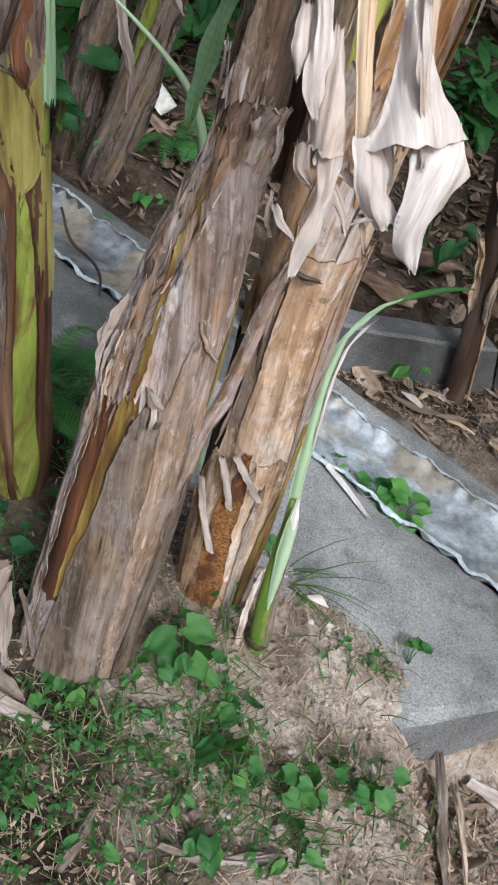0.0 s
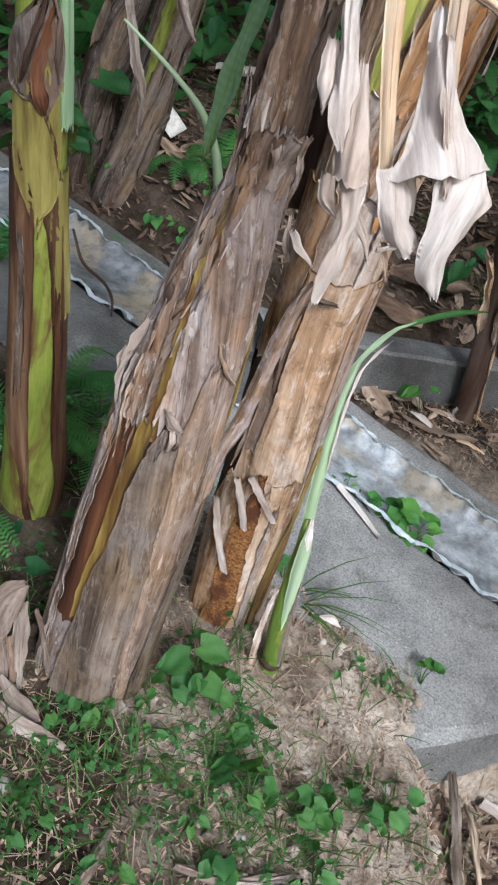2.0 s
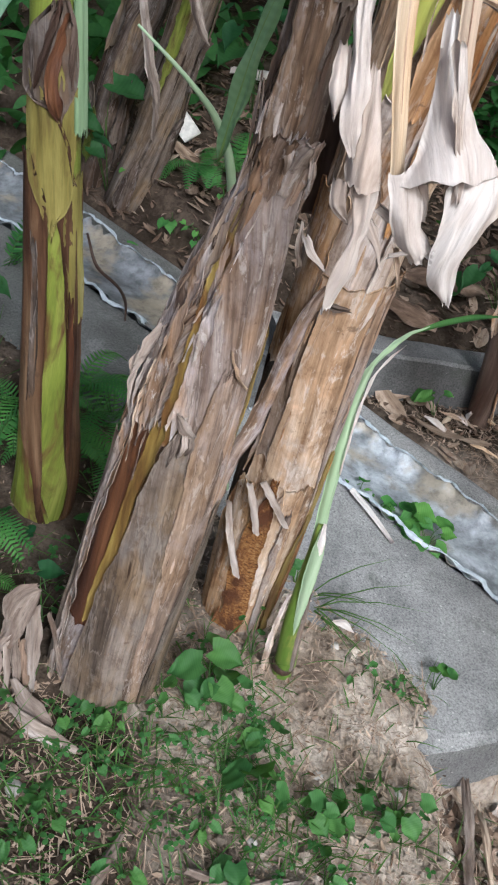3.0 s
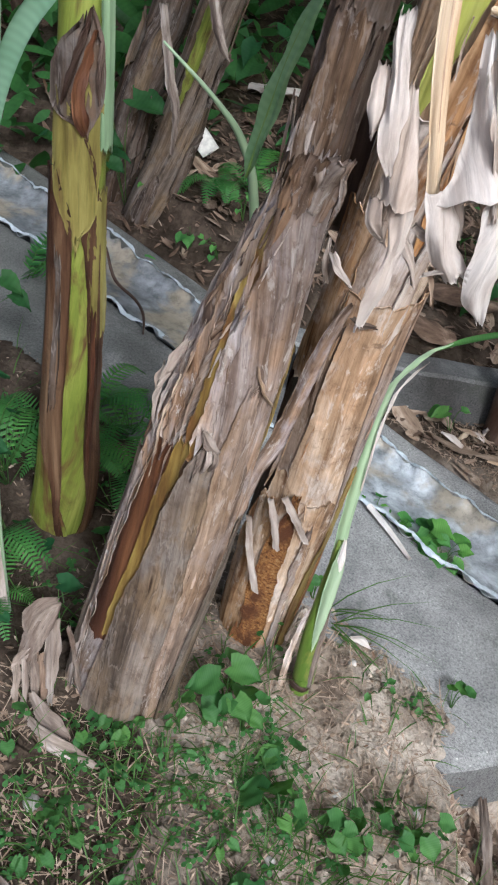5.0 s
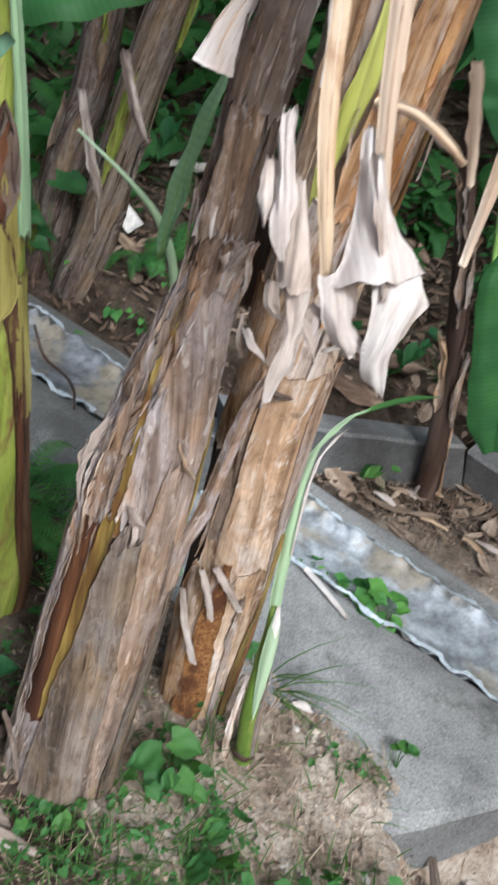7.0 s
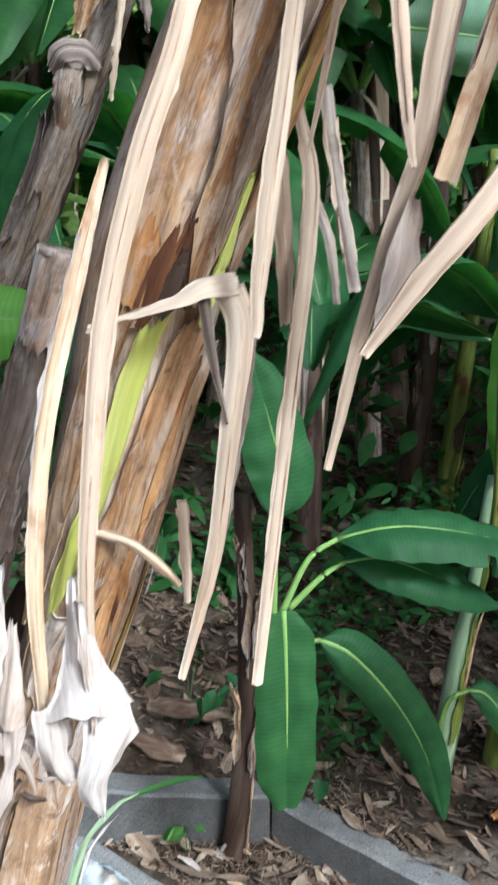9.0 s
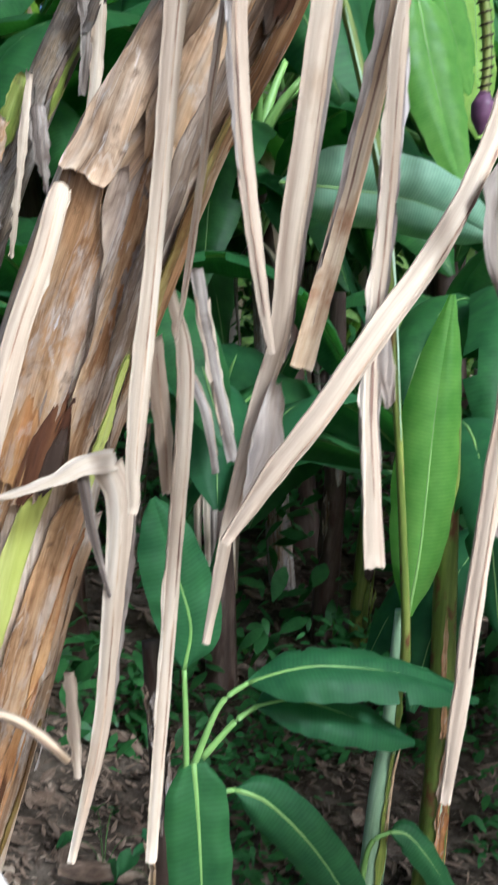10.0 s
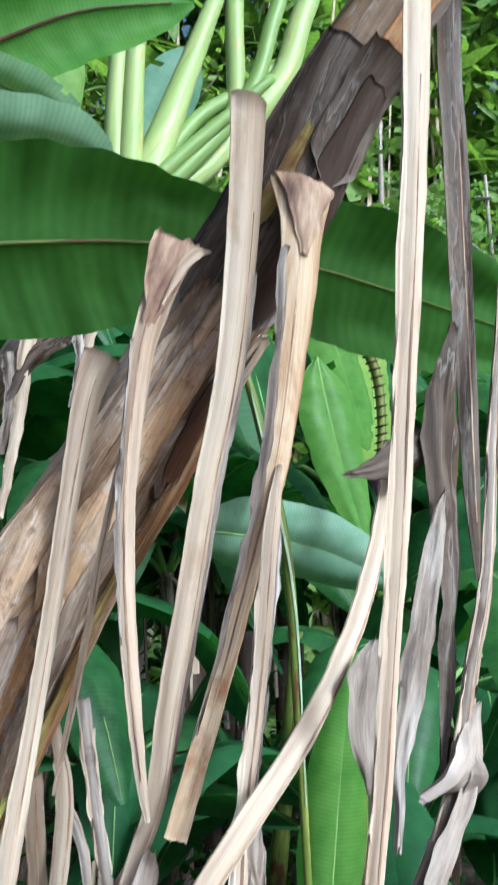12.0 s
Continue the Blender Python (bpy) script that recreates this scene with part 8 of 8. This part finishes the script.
# ---- the banana grove ----
def grove_plant(seed, height, leaves, mat):
    rng = random.Random(seed)
    ob = thing("banana_plant", "leafy green banana plant in the grove", "banana plant", (0, 0, 0), "banana grove")
    tube("stem", [(0, 0, -0.3), (0.02, 0, height * 0.5), (0.04, 0.02, height)], [0.10, 0.085, 0.05], rng.choice((SHEATH_GREY, STEM_GREEN, SHEATH_DARK)), ob, n=14, m=12, ridges=0.006, seed=seed)
    for k in range(leaves):
        a = k * 2.4 + rng.uniform(-0.4, 0.4)
        d = Vector((math.cos(a), math.sin(a), 0))
        ln = rng.uniform(1.1, 1.7)
        up = rng.uniform(0.25, 0.9)
        p0 = Vector((0.04, 0.02, height - 0.05))
        p1 = p0 + d * 0.22 + Vector((0, 0, 0.35 * up + 0.1))
        p2 = p1 + d * ln * 0.4 + Vector((0, 0, ln * 0.30 * up))
        p3 = p1 + d * ln * 0.75 + Vector((0, 0, ln * (0.28 * up - 0.12)))
        p4 = p1 + d * ln * 0.98 + Vector((0, 0, ln * (0.1 * up - 0.42)))
        tube("leaf_stalk", [p0, p0.lerp(p1, 0.5) + Vector((0, 0, 0.03)), p1], [0.03, 0.022, 0.015], MIDRIB, ob, n=6, m=6)
        blade("leaf", [p1, p2, p3, p4], [w * rng.uniform(0.36, 0.48) for w in W], mat, ob, n=16, m=4, tears=rng.choice((0, 2, 4)), seed=seed + k, droop=0.2, ripple=0.02)
    for k in range(4):
        a = rng.uniform(0, 6.28)
        d = Vector((math.cos(a), math.sin(a), 0))
        ribbon("dead_leaf", [(0.04, 0.02, height), Vector((0.04, 0.02, height - 0.25)) + d * 0.16, Vector((0.04, 0.02, height - 0.9)) + d * 0.16], [0.05, 0.07, 0.03], rng.choice((PETIOLE, PETIOLE_DARK)), ob, facing=d, n=10, m=5, seed=k)
    return ob


kinds = [grove_plant(501, 1.9, 8, LEAF_FAR), grove_plant(502, 1.4, 7, LEAF), grove_plant(503, 2.5, 9, LEAF_FAR)]
# (3.4, 0.6) and (3.9, 1.9) are unseen plants, added to shade the bank.
SPOTS = [(3.4, 4.9, 0, 0.9), (1.7, 5.2, 1, 1.0), (2.5, 6.3, 2, 1.0), (0.9, 5.6, 0, 1.0), (4.2, 5.9, 1, 1.1), (3.3, 7.3, 0, 1.2), (1.5, 7.0, 2, 1.0), (-0.3, 6.0, 1, 1.1), (-1.4, 5.4, 0, 1.0), (5.2, 7.2, 2, 1.0), (0.3, 7.6, 0, 1.2), (-1.2, 7.3, 2, 1.1), (4.4, 8.6, 0, 1.3), (2.3, 8.7, 1, 1.4), (6.3, 6.0, 0, 1.2), (-2.6, 6.3, 0, 1.1), (6.4, 9.0, 2, 1.2), (3.2, 3.9, 1, 0.75), (2.9, 6.9, 0, 1.7), (4.6, 7.4, 0, 1.7), (1.2, 8.2, 0, 1.8), (3.8, 9.6, 2, 1.7), (6.0, 10.2, 2, 1.7), (2.0, 10.0, 0, 2.0), (7.6, 8.0, 0, 1.8), (0.2, 9.4, 2, 1.6), (5.4, 5.0, 0, 1.3), (8.5, 10.5, 0, 2.1), (3.4, 0.6, 0, 1.25), (3.9, 1.9, 1, 1.2), (2.6, 4.4, 1, 0.9), (4.4, 3.4, 0, 1.0)]
for k, (x, y, kind, size) in enumerate(SPOTS):
    m = pose(x, y, ground_z(x, y), random.Random(k).uniform(-6, 6), random.Random(k + 50).uniform(-6, 6), k * 67) @ Matrix.Scale(size, 4)
    if k in (0, 1, 2):
        kinds[(0, 1, 2)[k]].matrix_basis = pose(*[(3.4, 4.9), (1.7, 5.2), (2.5, 6.3)][k], ground_z(*[(3.4, 4.9), (1.7, 5.2), (2.5, 6.3)][k]), 0, 3, k * 67)
    else:
        copy_thing(kinds[kind], m)


def undergrowth():
    rng = random.Random(61)
    items = []
    while len(items) < 9000:
        x, y = rng.uniform(-3.5, 7.5), rng.uniform(4.0, 9.5)
        h = rng.uniform(0.0, 1.0) ** 1.5 * (0.5 + 0.45 * (y - 3.8))
        if noise.noise((x * 0.9, y * 0.9, h * 0.9 + 3)) < -0.05 or (y < 5.2 and 1.2 < x < 3.0 and h > 0.3):
            continue
        a = rng.uniform(0, 6.28)
        d = Vector((math.cos(a), math.sin(a), rng.uniform(-0.9, 0.3))).normalized()
        nor = Vector((rng.uniform(-0.5, 0.5), rng.uniform(-0.8, 0.2), 1))
        ln = rng.uniform(0.06, 0.22)
        items.append((Vector((x, y, ground_z(x, y) + h)), d, (nor - d * nor.dot(d)).normalized(), ln, ln * rng.uniform(0.3, 0.55), rng.uniform(-0.5, 0.0)))
    while len(items) < 11500:
        x, y = rng.uniform(0.9, 4.5), rng.uniform(3.4, 5.2)
        h = rng.uniform(0, 1) ** 2 * 0.35
        if noise.noise((x * 1.7, y * 1.7, 9)) < 0.05 or y < kerb_line(x) + 0.1:
            continue
        a = rng.uniform(0, 6.28)
        d = Vector((math.cos(a), math.sin(a), rng.uniform(-0.6, 0.4))).normalized()
        nor = Vector((rng.uniform(-0.5, 0.5), rng.uniform(-0.8, 0.2), 1))
        ln = rng.uniform(0.03, 0.10)
        items.append((Vector((x, y, ground_z(x, y) + h)), d, (nor - d * nor.dot(d)).normalized(), ln, ln * rng.uniform(0.3, 0.55), rng.uniform(-0.5, 0.0)))
    bulk("undergrowth", (0.2, 0.9, 1.0, 0.7, 0.05), items, LEAF_FAR, "dense dark green undergrowth below the banana plants", "undergrowth")


undergrowth()


def far_tree(seed):
    rng = random.Random(seed)
    ob = thing("tree", "slender pale tree far behind the grove", "tree", (0, 0, 0), "far trees")
    h = rng.uniform(9, 12)
    tube("trunk", [(0, 0, -0.5), (0.1, 0, h * 0.5), (0.25, 0.1, h)], [0.14, 0.10, 0.03], BARK, ob, n=12, m=10)
    verts, uvs, faces = [], [], []
    for limb in range(9):
        a, z = rng.uniform(0, 6.28), rng.uniform(0.25, 1.0) * h
        d = Vector((math.cos(a), math.sin(a), rng.uniform(0.1, 0.6)))
        ln = rng.uniform(0.8, 2.2)
        tube("limb", [(0.1, 0, z), Vector((0.1, 0, z)) + d * ln * 0.5, Vector((0.1, 0, z)) + d * ln], [0.04, 0.025, 0.01], BARK, ob, n=6, m=6)
        for k in range(130):
            c = Vector((0.1, 0, z)) + d * ln * rng.uniform(0.3, 1.15) + Vector((rng.gauss(0, 0.4), rng.gauss(0, 0.4), rng.gauss(0, 0.3)))
            o, s = len(verts), rng.uniform(0.07, 0.16)
            u = Vector((rng.uniform(-1, 1), rng.uniform(-1, 1), rng.uniform(-0.6, 0.4))).normalized()
            v = u.orthogonal().normalized()
            verts += [c - u * s, c + v * s * 0.45, c + u * s, c - v * s * 0.45]
            uvs += [(0, 0), (0.05, 0.05), (0, 0.1), (-0.05, 0.05)]
            faces.append((o, o + 1, o + 2, o + 3))
    mesh_part("crown", verts, faces, uvs, FAR_GREEN, ob)
    return ob


trees = [far_tree(701), far_tree(702)]
for k, (x, y) in enumerate([(2.0, 14), (6.5, 15), (4.2, 13.0), (8.6, 13.5), (0.2, 16), (9.8, 17), (5.6, 18), (3.2, 19), (7.6, 20), (-2.2, 15), (11.5, 14), (1.2, 21), (12.5, 19)]):
    m = pose(x, y, ground_z(x, y), 0, 0, k * 77)
    if k < 2:
        trees[k].matrix_basis = m
    else:
        copy_thing(trees[k % 2], m)


def far_woods():
    rng = random.Random(83)
    items = []
    for k in range(46000):
        x, y = rng.uniform(-10, 26), rng.uniform(17, 25)
        z = 0.5 + rng.uniform(0, 1) ** 0.85 * 27 * (0.8 + 0.5 * noise.noise((x * 0.3, y * 0.2, 1)))
        if noise.noise((x * 0.5, z * 0.5, y * 0.3)) < -0.26:
            continue
        d = Vector((rng.uniform(-1, 1), rng.uniform(-1, 1), rng.uniform(-0.8, 0.4))).normalized()
        nor = Vector((rng.uniform(-0.5, 0.5), -0.6, 1))
        s = rng.uniform(0.4, 1.3)
        items.append((Vector((x, y, z)), d, (nor - d * nor.dot(d)).normalized(), s, s * 0.5, -0.2))
    bulk("far_woods", (0.2, 1.0, 0.8, 0.1), items, FAR_GREEN, "sunlit green woods far behind the grove", "woods")


far_woods()


def bamboo():
    rng = random.Random(91)
    items = []
    for k in range(260):
        x, y = rng.uniform(-3, 18), rng.uniform(18, 24)
        d = Vector((rng.gauss(0, 0.06), rng.gauss(0, 0.06), 1)).normalized()
        items.append((Vector((x, y, ground_z(x, y) - 0.3)), d, Vector((0, -1, 0)), rng.uniform(14, 22), rng.uniform(0.06, 0.13), rng.uniform(-0.06, 0.06)))
    bulk("bamboo", (1.0, 1.0, 0.9, 0.7, 0.3), items, PETIOLE, "tan bamboo canes far behind the grove", "bamboo")


bamboo()
